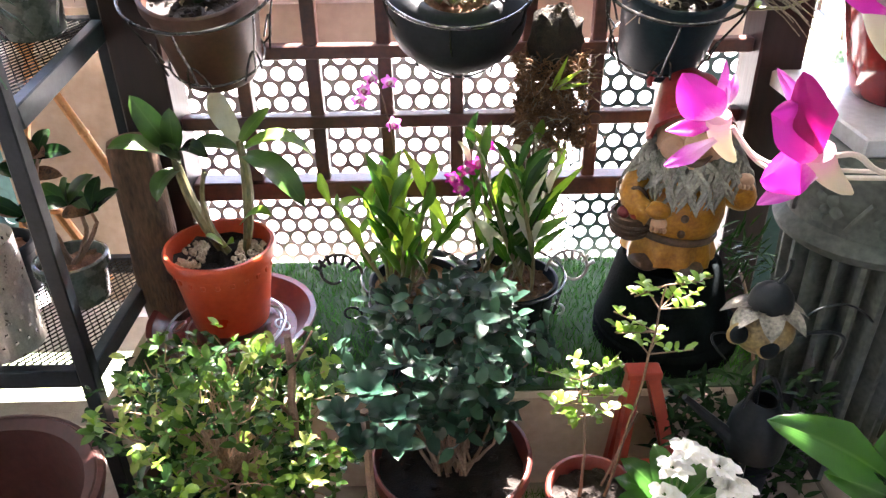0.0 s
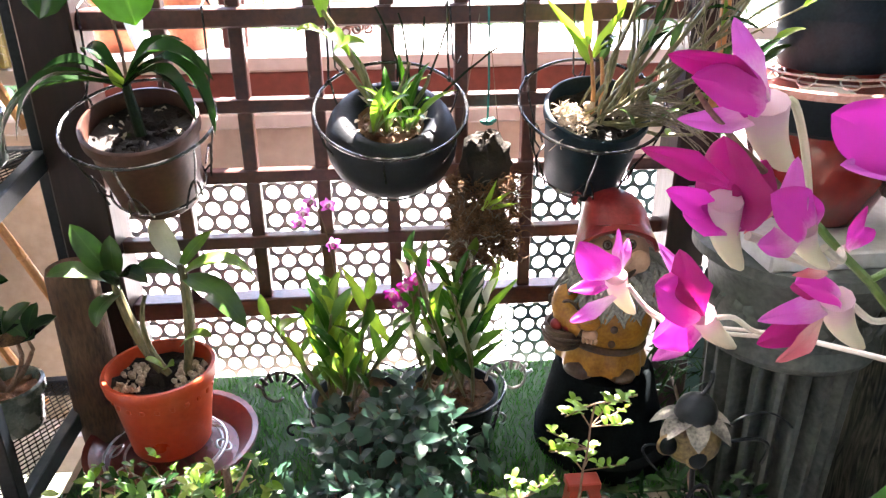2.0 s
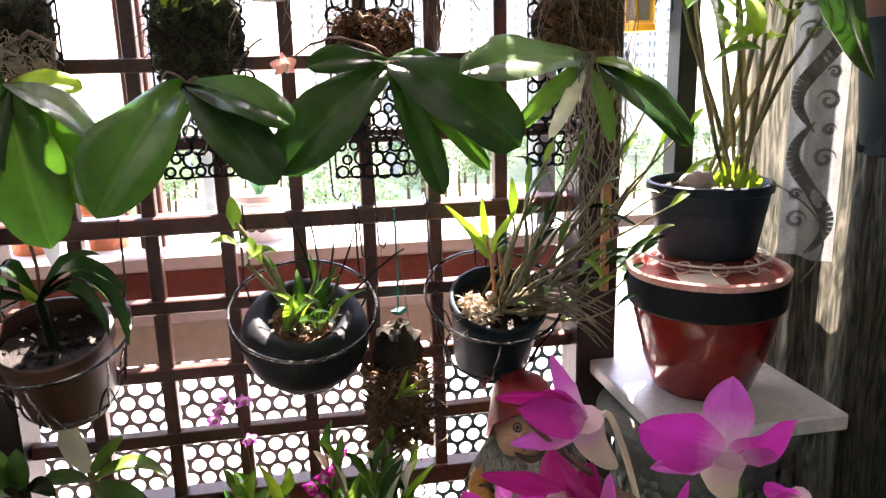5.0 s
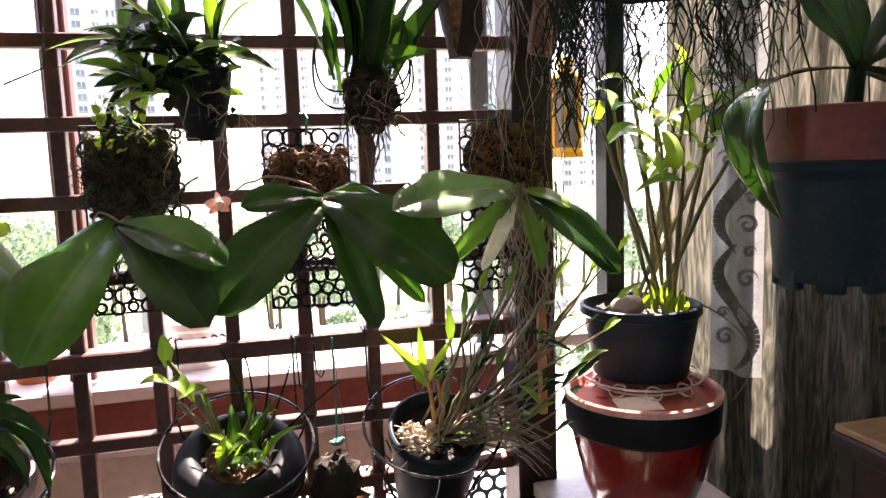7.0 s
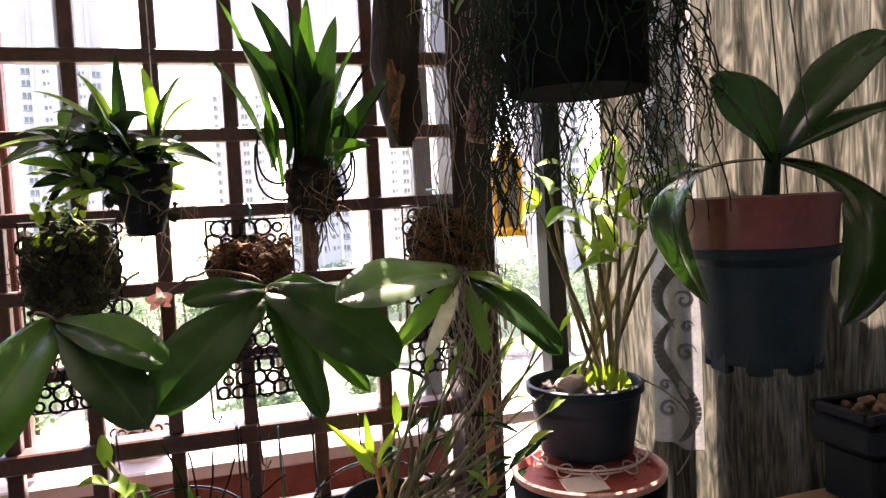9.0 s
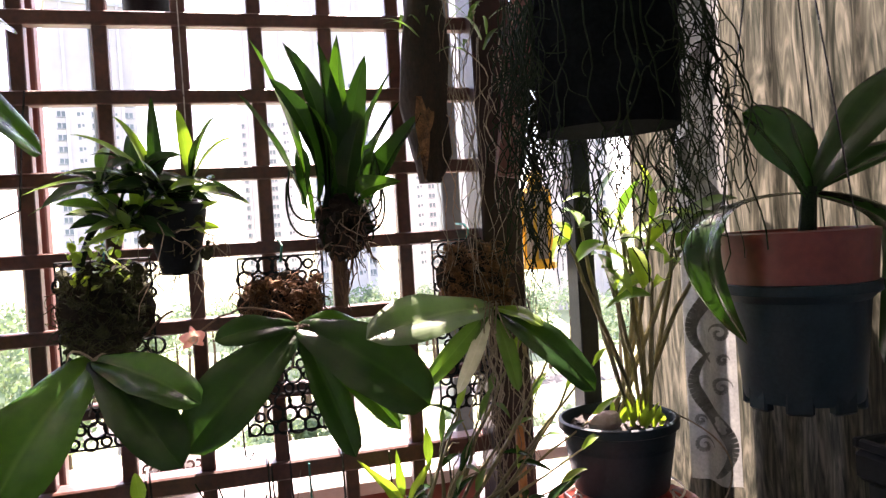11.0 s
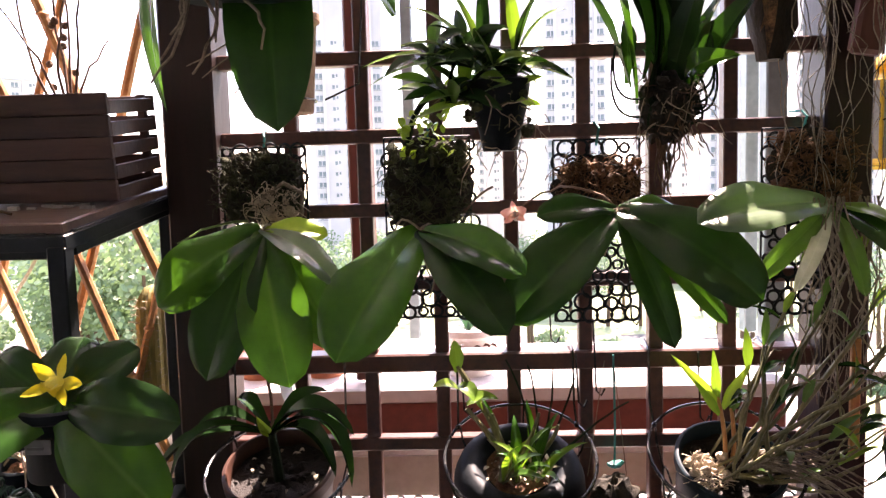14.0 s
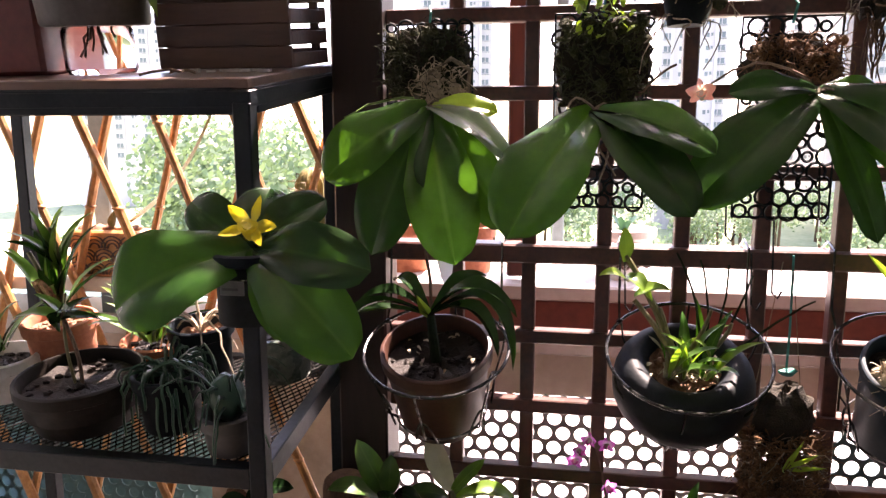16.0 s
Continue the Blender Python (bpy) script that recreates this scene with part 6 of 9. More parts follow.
part("hanger", Shape().tube([(0.553, 0.10, 1.64), (0.553, 0.10, 2.6)], 0.002, 5), WIRE, ln)

# dark side table with a wooden board, to the east of the walk
TX, TY, TZ = 0.776, -0.385, 1.006
sd = thing("side_table", (0.9, -0.55, 0.0), "tall dark wooden side table with a light brown board on it", "table")
part("top", Shape().box(TX, TX + 0.26, TY - 0.34, TY, TZ - 0.03, TZ, 0.004), WOOD_DARK, sd)
for x in (TX + 0.01, TX + 0.22):
    for y in (TY - 0.33, TY - 0.04):
        part("leg", Shape().box(x, x + 0.03, y, y + 0.03, 0.0, TZ - 0.03, 0.003), WOOD_DARK, sd)
part("side_panel", Shape().box(TX + 0.012, TX + 0.03, TY - 0.30, TY - 0.04, 0.30, TZ - 0.03, 0.002), WOOD_DARK, sd)
part("skirt", Shape().box(TX + 0.04, TX + 0.22, TY - 0.325, TY - 0.31, 0.30, TZ - 0.03, 0.003), WOOD_DARK, sd)
solid("wooden_board", Shape().box(TX + 0.004, TX + 0.25, TY - 0.32, TY - 0.004, TZ + 0.001, TZ + 0.012, 0.002), CARDBOARD, "light brown board lying on the side table", "board")

pb = thing("planter_box", (0.90, -0.47, TZ + 0.012), "black two-tiered planter box with pale pebbles on the board", "planter")
BX, BY, BZ = 0.848, -0.515, TZ + 0.0125
part("lower_box", Shape().box(BX + 0.015, BX + 0.155, BY + 0.010, BY + 0.110, BZ, BZ + 0.085, 0.006), BLACK_POT, pb)
part("tray", Shape().box(BX, BX + 0.170, BY, BY + 0.120, BZ + 0.086, BZ + 0.135, 0.008), BLACK_POT, pb)
for x, y, w, h in ((0, 0, 0.170, 0.012), (0, 0.108, 0.170, 0.012), (0, 0.0125, 0.012, 0.095), (0.158, 0.0125, 0.012, 0.095)):
    part("rim", Shape().box(BX + x, BX + x + w, BY + y, BY + y + h, BZ + 0.136, BZ + 0.152, 0.003), BLACK_POT, pb)
random.seed(391)
for k in range(16):
    part("pebble", Shape().blob((BX + rnd(0.03, 0.14), BY + rnd(0.03, 0.095), BZ + 0.143), (rnd(0.007, 0.013), rnd(0.007, 0.011), 0.008), 6, 0.2, k), PEBBLE, pb)

# ---------- ledge: grass, gnome, orange pot, wire planter ----------
gm = thing("grass_mat", (-0.05, -0.13, 0.373), "green artificial grass mat on the ledge", "grass mat", kind="stuff")
part("backing", Shape().box(-0.70, 0.395, -0.325, 0.10, 0.373, 0.377), GRASS_BASE, gm)
bl = Shape()
rs = np.random.RandomState(4)
for x, y, a, h, ln in zip(rs.uniform(-0.69, 0.392, 9000), rs.uniform(-0.32, 0.09, 9000), rs.uniform(0, 6.28, 9000), rs.uniform(0.012, 0.026, 9000), rs.uniform(-0.012, 0.012, 9000)):
    dx, dy = 0.0012 * math.cos(a), 0.0012 * math.sin(a)
    bl.add([(x - dx, y - dy, 0.376), (x + dx, y + dy, 0.376), (x + ln, y + ln * math.sin(a * 3), 0.376 + h)], [(0, 1, 2)], [(0, 0), (1, 0), (0.5, 1)])
part("blade", bl, GRASS, gm, smooth=False)

sa = thing("saucer", (-0.535, -0.165, 0.38), "red-brown plastic saucer on the grass", "saucer")
part("dish", Shape().lathe([(0.002, 0), (0.115, 0), (0.143, 0.034), (0.150, 0.042), (0.150, 0.048), (0.140, 0.046), (0.112, 0.012), (0.002, 0.010)], 44, (-0.535, -0.165, 0.380)), RED_PLASTIC, sa)
tw = Shape()
tw.ring((-0.545, -0.175, 0.412), 0.105, 0.0024, 44, 6)
tw.ring((-0.535, -0.165, 0.402), 0.085, 0.0024, 40, 6)
for k in range(8):
    a = k * 0.785
    tw.ring((-0.54 + 0.094 * math.cos(a), -0.17 + 0.094 * math.sin(a), 0.407), 0.014, 0.002, 14, 5, Matrix.Rotation(a, 3, "Z") @ Matrix.Rotation(radians(30), 3, "Y"))
solid("wire_trivet", tw, WIRE_PALE, "pale wire trivet ring in the saucer", "trivet")
op = thing("orange_pot", (-0.540, -0.150, 0.412), "orange plastic pot with a thick-stemmed orchid", "pot plant")
part("pot", Shape().lathe([(0.002, 0), (0.066, 0), (0.068, 0.004), (0.086, 0.122), (0.087, 0.128), (0.094, 0.132), (0.097, 0.150), (0.094, 0.156), (0.088, 0.156), (0.086, 0.148), (0.080, 0.11), (0.002, 0.11)], 44, (-0.540, -0.150, 0.412)), ORANGE_PLASTIC, op)
nt = Shape()
for k in range(22):
    a = k * 2 * math.pi / 22
    nt.box(-0.004, 0.004, -0.0015, 0.0015, -0.004, 0.004, 0.001, Matrix.Translation((-0.540 + 0.0855 * math.cos(a), -0.150 + 0.0855 * math.sin(a), 0.528)) @ Matrix.Rotation(a + 1.57, 4, "Z"))
part("rib", nt, ORANGE_PLASTIC, op)
part("soil", soil_disc(0.083, (-0.540, -0.150, 0.540), 31, 0.014), SOIL, op)
cs = Shape()
part("cane", Shape().tube(arc((-0.535, -0.145, 0.54), (-0.595, -0.13, 0.735), (-0.01, 0, 0), 8), lambda u: 0.0055 + 0.004 * math.sin(math.pi * u), 8), CANE, op)
part("cane", Shape().tube(arc((-0.50, -0.14, 0.54), (-0.485, -0.12, 0.745), (0.01, 0, 0), 8), lambda u: 0.006 + 0.004 * math.sin(math.pi * u), 8), CANE, op)
cs.tube(arc((-0.525, -0.15, 0.55), (-0.545, -0.14, 0.70), (-0.02, 0, 0), 8), 0.006, 7, 0.6)
part("cane", cs, CANE, op)
for b, tip, w, a, f, m in (((-0.595, -0.13, 0.735), (-0.640, -0.14, 0.832), 0.042, 0.012, (0.3, -0.9, 0.3), DENDRO_MID), ((-0.60, -0.13, 0.725), (-0.682, -0.17, 0.755), 0.036, 0.02, (0, -0.5, 1), DENDRO_MID), ((-0.59, -0.13, 0.735), (-0.582, -0.14, 0.81), 0.034, 0.01, (0.2, -0.9, 0.3), DENDRO_MID), ((-0.59, -0.14, 0.72), (-0.57, -0.18, 0.765), 0.042, 0.012, (0.1, -0.9, 0.5), PHAL_DARK), ((-0.59, -0.13, 0.70), (-0.618, -0.18, 0.665), 0.034, 0.02, (-0.2, -0.7, 0.7), DENDRO_MID), ((-0.585, -0.13, 0.73), (-0.525, -0.17, 0.735), 0.032, 0.02, (0, -0.4, 1), PHAL_DARK),
                           ((-0.485, -0.12, 0.745), (-0.530, -0.07, 0.815), 0.04, 0.015, (-0.3, -0.6, 0.8), WHITE_PETAL), ((-0.485, -0.12, 0.74), (-0.432, -0.10, 0.795), 0.022, 0.01, (0, -0.8, 0.6), DENDRO), ((-0.48, -0.12, 0.72), (-0.375, -0.19, 0.655), 0.046, 0.035, (0.3, -0.6, 0.8), DENDRO_MID), ((-0.48, -0.12, 0.73), (-0.370, -0.08, 0.690), 0.034, 0.04, (0.3, -0.3, 1), DENDRO), ((-0.49, -0.12, 0.73), (-0.555, -0.15, 0.745), 0.034, 0.015, (0, -0.5, 1), DENDRO_MID), ((-0.50, -0.14, 0.60), (-0.435, -0.18, 0.635), 0.022, 0.025, (0.3, -0.5, 1), DENDRO), ((-0.53, -0.15, 0.56), (-0.505, -0.18, 0.585), 0.022, 0.008, (0, -0.5, 1), LIME), ((-0.53, -0.15, 0.56), (-0.55, -0.18, 0.60), 0.018, 0.008, (0, -0.5, 1), LIME)):
    part("leaf", Shape().leaf(b, tip, w, a, f, 9, 0.28, "oval", 0.0012), PALE_LEAF if m is WHITE_PETAL else m, op)
sl = Shape()
for k in range(130):
    sl.blob((rnd(-0.605, -0.565) if k % 2 else rnd(-0.510, -0.470), rnd(-0.195, -0.115), 0.546 + rnd(-0.003, 0.009)), rnd(0.0025, 0.006), 4, 0.9, k, 3)
part("moss_clump", sl, HUSK, op, "pale sphagnum moss clumps")

lg_ = thing("log_stake", (-0.672, -0.105, 0.372), "short weathered grey-brown log standing on the ledge", "log")
part("trunk", Shape().lathe([(0.002, 0), (0.042, 0), (0.044, 0.1), (0.042, 0.2), (0.040, 0.36), (0.036, 0.372)], 22, (-0.672, -0.105, 0.372), 0.05, close=False), BARK, lg_)
part("cut_end", Shape().lathe([(0.036, 0.372), (0.020, 0.375), (0.002, 0.374)], 22, (-0.672, -0.105, 0.372), 0.05, close=False), STEM_BROWN, lg_, "paler sawn end")

wp = thing("wire_planter", (-0.11, -0.14, 0.377), "black wire planter with scrolled handles holding two cane orchids", "planter")
wf = Shape()
for z, r in ((0.385, 0.075), (0.44, 0.088), (0.49, 0.098)):
    for cx in (-0.20, -0.03):
        wf.ring((cx, -0.145, z), r, 0.0022, 32, 5)
for cx in (-0.20, -0.03):
    for k in range(12):
        a = k * 0.524
        wf.tube([(cx + 0.075 * math.cos(a), -0.145 + 0.075 * math.sin(a), 0.38), (cx + 0.098 * math.cos(a), -0.145 + 0.098 * math.sin(a), 0.49)], 0.0016, 4)
part("basket_wire", wf, WIRE, wp)
for s, x0 in ((-1, -0.302), (1, 0.038)):
    sc = Shape()
    pts = []
    for i in range(30):
        a = i / 29 * 5.2
        r = 0.046 * (1 - i / 42)
        pts.append((x0 + s * (0.040 - r * math.cos(a)), -0.15, 0.500 + r * math.sin(a) * 1.1))
    sc.tube(pts, 0.0028, 6)
    pts = []
    for i in range(20):
        a = i / 19 * 4.6
        r = 0.020 * (1 - i / 30)
        pts.append((x0 + s * (0.02 - r * math.cos(a)), -0.15, 0.412 + r * math.sin(a)))
    # right-hand scrolls and beads take pale wire to carry the sun on them
    part("small_scroll", Shape().tube(pts, 0.0024, 6), WIRE_PALE if s > 0 else WIRE, wp)
    for i in range(7):
        a = 0.5 + i * 0.35
        bead = Shape().tube([(x0 + s * (0.040 - 0.029 * math.cos(a)), -0.15, 0.492 + 0.031 * math.sin(a)), (x0 + s * (0.040 - 0.046 * math.cos(a)), -0.15, 0.492 + 0.050 * math.sin(a))], 0.0036, 6)
        part("bead", bead, WIRE_PALE if s > 0 else WIRE, wp)
    part("scroll_handle", sc, WIRE_PALE if s > 0 else WIRE, wp)
for cx in (-0.20, -0.03):
    part("inner_pot", Shape().lathe(pot_profile(0.086, 0.066, 0.10), 28, (cx, -0.145, 0.384)), BLACK_POT, wp)
    part("soil", soil_disc(0.078, (cx, -0.145, 0.465), cx * 9, 0.01), MOSS, wp)


def cane_orchid(cx, cy, z, n, lean, height, seed, mats, label):
    random.seed(seed)
    t = thing("cane_orchid", (cx, cy, z), label, "orchid", "cane orchids in the wire planter")
    for k in range(n):
        b = Vector((cx + rnd(-0.05, 0.05), cy + rnd(-0.04, 0.04), z))
        tip = b + Vector((rnd(-lean, lean), rnd(-0.05, 0.05), rnd(*height)))
        pts = arc(b, tip, (rnd(-0.01, 0.01), 0, 0), 8)
        part("cane", Shape().tube(pts, lambda u: 0.0028 + 0.0022 * math.sin(math.pi * u), 6), CANE, t)
        side = random.choice((-1, 1))
        for j in (2, 3, 4, 5, 6, 7, 8):
            side = -side
            d = Vector((side * rnd(0.15, 0.75), rnd(-0.6, 0.4), rnd(0.6, 1.5))).normalized()
            ln = rnd(0.055, 0.105) * (0.75 if j == 8 else 1)
            part("leaf", Shape().leaf(pts[j], pts[j] + d * ln, rnd(0.014, 0.024), 0.012 * rnd(0.3, 1.6), (-d.x * 0.5 + rnd(-0.5, 0.5), -0.6, 0.6), 8, 0.4, random.choice(("petal", "lance")), 0, rnd(-0.5, 0.5)), random.choice(mats), t)
    return t


cane_orchid(-0.205, -0.15, 0.468, 12, 0.085, (0.09, 0.22), 201, [DENDRO, LIME, DENDRO_MID, PHAL], "bright yellow-green cane orchid with many narrow leaves")
# PALE_LEAF puts sunlit whites among these leaf colours
cane_orchid(-0.035, -0.13, 0.468, 14, 0.085, (0.12, 0.27), 202, [DENDRO_MID, DENDRO, PHAL, PHAL, PHAL_DARK, PALE_LEAF], "mid green cane orchid with narrow leaves")
fs = thing("flower_spray", (-0.235, -0.12, 0.60), "thin spray of small lilac orchid flowers", "flower")
part("stem", Shape().tube(arc((-0.235, -0.13, 0.60), (-0.255, -0.09, 0.835), (0.015, 0, 0), 10), 0.0016, 5), STEM_BROWN, fs)
for k, c in enumerate(((-0.278, -0.085, 0.815), (-0.262, -0.085, 0.835), (-0.234, -0.085, 0.828), (-0.230, -0.10, 0.762), (-0.285, -0.09, 0.80))):
    orchid_flower("", c, (rnd(-0.5, 0.5), -1, rnd(-0.2, 0.5)), 0.030, LILAC, MAUVE, 210 + k, fs)
ms = thing("flower_spray", (-0.09, -0.13, 0.62), "cluster of dark mauve orchid flowers", "flower")
part("stem", Shape().tube(arc((-0.06, -0.13, 0.60), (-0.07, -0.125, 0.73), (-0.02, 0, 0), 8), 0.0018, 5), STEM_BROWN, ms)
for k, c in enumerate(((-0.132, -0.13, 0.675), (-0.108, -0.13, 0.690), (-0.120, -0.14, 0.660), (-0.09, -0.125, 0.700), (-0.072, -0.125, 0.728))):
    orchid_flower("", c, (rnd(-0.6, 0.6), -1, rnd(-0.3, 0.4)), 0.034 if k < 4 else 0.024, MAUVE, MAUVE, 220 + k, ms)

# garden gnome as one plain statue
gn = Shape()
mats_g = [surface("painted red hat", (0.20, 0.012, 0.012), (0.33, 0.035, 0.032), 0.32, 30, 0.15), surface("painted skin tone", (0.42, 0.24, 0.15), (0.56, 0.34, 0.22), 0.5, 30, 0.15), surface("painted grey beard", (0.10, 0.10, 0.085), (0.34, 0.33, 0.28), 0.6, 40, 0.4), surface("painted ochre coat", (0.24, 0.085, 0.008), (0.52, 0.24, 0.025), 0.32, 30, 0.2), surface("painted brown", (0.05, 0.03, 0.018), (0.14, 0.08, 0.05), 0.55, 30, 0.2)]
marks = []


def g_part(slot):
    marks.append((len(gn.f), slot))


gx, gy = 0.232, -0.175
HEAD = Matrix.Translation((0, 0, 0.205)) @ Matrix.Rotation(radians(-17), 4, "X") @ Matrix.Rotation(radians(-8), 4, "Y") @ Matrix.Translation((0, 0, -0.205))


def on_head(start):
    """Tips what was added since start back with the head."""
    for k in range(start, len(gn.v)):
        gn.v[k] = tuple(HEAD @ Vector(gn.v[k]))


# boots, pleated coat skirt, belt and round body
g_part(4)
gn.blob((-0.045, -0.035, 0.012), (0.038, 0.055, 0.020), 10, 0.1)
gn.blob((0.040, -0.035, 0.012), (0.038, 0.055, 0.020), 10, 0.1)
g_part(3)
p_, f_, n_ = [], [], 60
for r, z in ((0.070, 0.004), (0.094, 0.012), (0.094, 0.030), (0.086, 0.055), (0.080, 0.070)):
    for i in range(n_):
        a = 2 * math.pi * i / n_
        k = r * (1 + (0.07 if z < 0.05 else 0.02) * math.cos(10 * a))
        p_.append((k * math.cos(a), 0.88 * k * math.sin(a), z))
for j in range(4):
    f_ += [(j * n_ + i, j * n_ + (i + 1) % n_, (j + 1) * n_ + (i + 1) % n_, (j + 1) * n_ + i) for i in range(n_)]
gn.add(p_, f_)
gn.lathe([(0.078, 0.068), (0.090, 0.090), (0.095, 0.120), (0.090, 0.150), (0.074, 0.180), (0.050, 0.198), (0.002, 0.200)], 36, (0, 0, 0), 0.015, close=False)
g_part(4)
gn.ring((0, 0, 0.072), 0.083, 0.0085, 40, 8)
for z in (0.096, 0.128):
    gn.blob((0.004, -0.096, z), (0.008, 0.005, 0.008), 8, 0.0)
# arms: one round a basket, one raised beside the beard
g_part(3)
gn.tube(arc((-0.072, 0, 0.170), (-0.060, -0.088, 0.120), (-0.036, -0.012, 0), 10), lambda u: 0.030 - 0.008 * u, 12)
gn.tube(arc((0.072, 0, 0.170), (0.100, -0.045, 0.190), (0.030, 0, -0.024), 10), lambda u: 0.028 - 0.007 * u, 12)
gn.blob((-0.050, -0.098, 0.138), (0.026, 0.020, 0.016), 8, 0.2, 2)
g_part(4)
gn.tube(arc((-0.078, -0.030, 0.110), (-0.052, -0.100, 0.112), (-0.04, -0.012, 0), 8), 0.006, 6)
gn.lathe([(0.002, 0), (0.030, 0), (0.040, 0.016), (0.045, 0.040), (0.047, 0.046), (0.040, 0.048), (0.034, 0.040), (0.002, 0.038)], 24, (-0.094, -0.062, 0.066), 0.05)
for z in (0.074, 0.086, 0.098):
    gn.ring((-0.094, -0.062, z), 0.036 + (z - 0.074) * 0.42, 0.0034, 26, 5)
gn.tube(arc((-0.130, -0.062, 0.112), (-0.058, -0.062, 0.112), (0, -0.01, 0.055), 10), 0.004, 6)
gn.blob((-0.100, -0.030, 0.165), (0.018, 0.014, 0.014), 8, 0.3, 5)
gn.blob((-0.120, -0.036, 0.152), (0.014, 0.012, 0.012), 8, 0.3, 7)
g_part(0)
for dx, dy, dz in ((-0.112, -0.080, 0.118), (-0.088, -0.086, 0.120), (-0.100, -0.060, 0.128), (-0.076, -0.066, 0.118)):
    gn.blob((dx, dy, dz), (0.014, 0.014, 0.013), 8, 0.05)
g_part(1)
for q in ((-0.044, -0.100, 0.112), (0.104, -0.052, 0.202)):
    gn.blob(q, (0.017, 0.016, 0.015), 8, 0.1)
    for k in range(4):
        gn.blob((q[0] - 0.012 + 0.008 * k, q[1] - 0.012, q[2] - 0.006), (0.0045, 0.008, 0.006), 6, 0.0)
# head, tipped back to look up
h0 = len(gn.v)
gn.blob((0, -0.006, 0.245), (0.070, 0.062, 0.060), 18, 0.03)
for sx in (-1, 1):
    gn.blob((sx * 0.037, -0.052, 0.234), (0.027, 0.022, 0.023), 10, 0.03)
    gn.blob((sx * 0.068, 0.004, 0.245), (0.012, 0.012, 0.020), 8, 0.05)
gn.blob((0, -0.082, 0.243), (0.023, 0.022, 0.020), 12, 0.03)
gn.blob((0, -0.060, 0.202), (0.026, 0.016, 0.012), 10, 0.05)
gn.tube(arc((-0.020, -0.068, 0.210), (0.020, -0.068, 0.210), (0, -0.006, -0.012), 8), 0.0045, 6)
on_head(h0)
g_part(4)
h0 = len(gn.v)
gn.tube(arc((-0.034, -0.066, 0.222), (0.034, -0.066, 0.222), (0, -0.008, -0.017), 10), lambda u: 0.0015 + 0.0065 * math.sin(math.pi * u), 8)
for sx in (-1, 1):
    gn.ring((sx * 0.024, -0.064, 0.268), 0.0085, 0.0018, 14, 5, Matrix.Rotation(radians(80), 3, "X"))
    gn.blob((sx * 0.024, -0.066, 0.268), (0.0042, 0.003, 0.0048), 8, 0.0)
on_head(h0)
g_part(2)
h0 = len(gn.v)
for sx in (-1, 1):
    gn.blob((sx * 0.024, -0.0605, 0.268), (0.0085, 0.004, 0.0085), 8, 0.0)
    gn.tube(arc((sx * 0.012, -0.064, 0.284), (sx * 0.040, -0.056, 0.282), (0, -0.004, 0.007), 6), lambda u: 0.0055 - 0.003 * u, 6)
for row, (rx, lng) in enumerate(((0.074, 0.072), (0.066, 0.060))):
    for k in range(40):
        a = -math.pi * (-0.04 + 1.08 * k / 39)
        si = abs(math.sin(a))
        b = Vector((rx * math.cos(a), 0.062 * math.sin(a) - 0.004 - 0.004 * row, 0.236 - 0.042 * si + 0.004 * math.sin(k * 2.3)))
        e = b + Vector((0.55 * b.x * (1 - 0.6 * si) + 0.006 * math.sin(k * 1.9), -0.020 * si - 0.004, -lng * (0.72 + 0.35 * si) + 0.010 * math.sin(k * 3.7)))
        gn.tube([b + (e - b) * u + Vector((0.0075 * math.sin(u * 7 + k * 1.3), -0.014 * math.sin(math.pi * u), 0)) for u in [q / 9 for q in range(10)]], lambda u: 0.0072 * (1 - u) ** 0.6 + 0.0012, 6)
for sx in (-1, 1):
    for k in range(7):
        b = Vector((sx * (0.064 + 0.002 * k), -0.012 + 0.006 * k, 0.252 - 0.004 * k))
        gn.tube(arc(b, b + Vector((sx * (0.034 + 0.005 * k), 0.006, -0.055 - 0.007 * k)), (sx * 0.010, -0.012, 0.008), 8), lambda u: 0.0075 * (1 - u) ** 0.5 + 0.0012, 6)
on_head(h0)
g_part(0)
h0 = len(gn.v)
p_, f_, n_ = [], [], 40
for r, z, dx, dy in ((0.066, 0.262, 0, 0.004), (0.084, 0.256, 0, -0.006), (0.090, 0.262, 0, -0.010), (0.086, 0.272, 0, -0.006), (0.073, 0.284, 0, 0.000), (0.070, 0.300, 0, 0.002), (0.062, 0.322, -0.004, 0.006), (0.048, 0.342, -0.012, 0.010), (0.030, 0.356, -0.026, 0.012), (0.014, 0.362, -0.044, 0.010), (0.003, 0.358, -0.056, 0.006)):
    for i in range(n_):
        a = 2 * math.pi * i / n_
        droop = -0.034 * max(abs(math.cos(a)), 0) ** 2 if r > 0.08 else 0
        k = r * (1 + 0.03 * math.sin(3 * a + z * 60))
        p_.append((dx + k * math.cos(a), dy + 0.012 + 0.95 * k * math.sin(a), z + 0.022 + droop + (0.014 if math.sin(a) < -0.5 and r > 0.08 else 0)))
for j in range(10):
    f_ += [(j * n_ + i, j * n_ + (i + 1) % n_, (j + 1) * n_ + (i + 1) % n_, (j + 1) * n_ + i) for i in range(n_)]
f_ += [tuple(range(10 * n_, 11 * n_))]
gn.add(p_, f_)
gn.tube(arc((-0.040, 0.014, 0.377), (-0.086, -0.010, 0.345), (-0.012, 0, 0.014), 9), lambda u: 0.017 * (1 - u) + 0.005, 9)
on_head(h0)
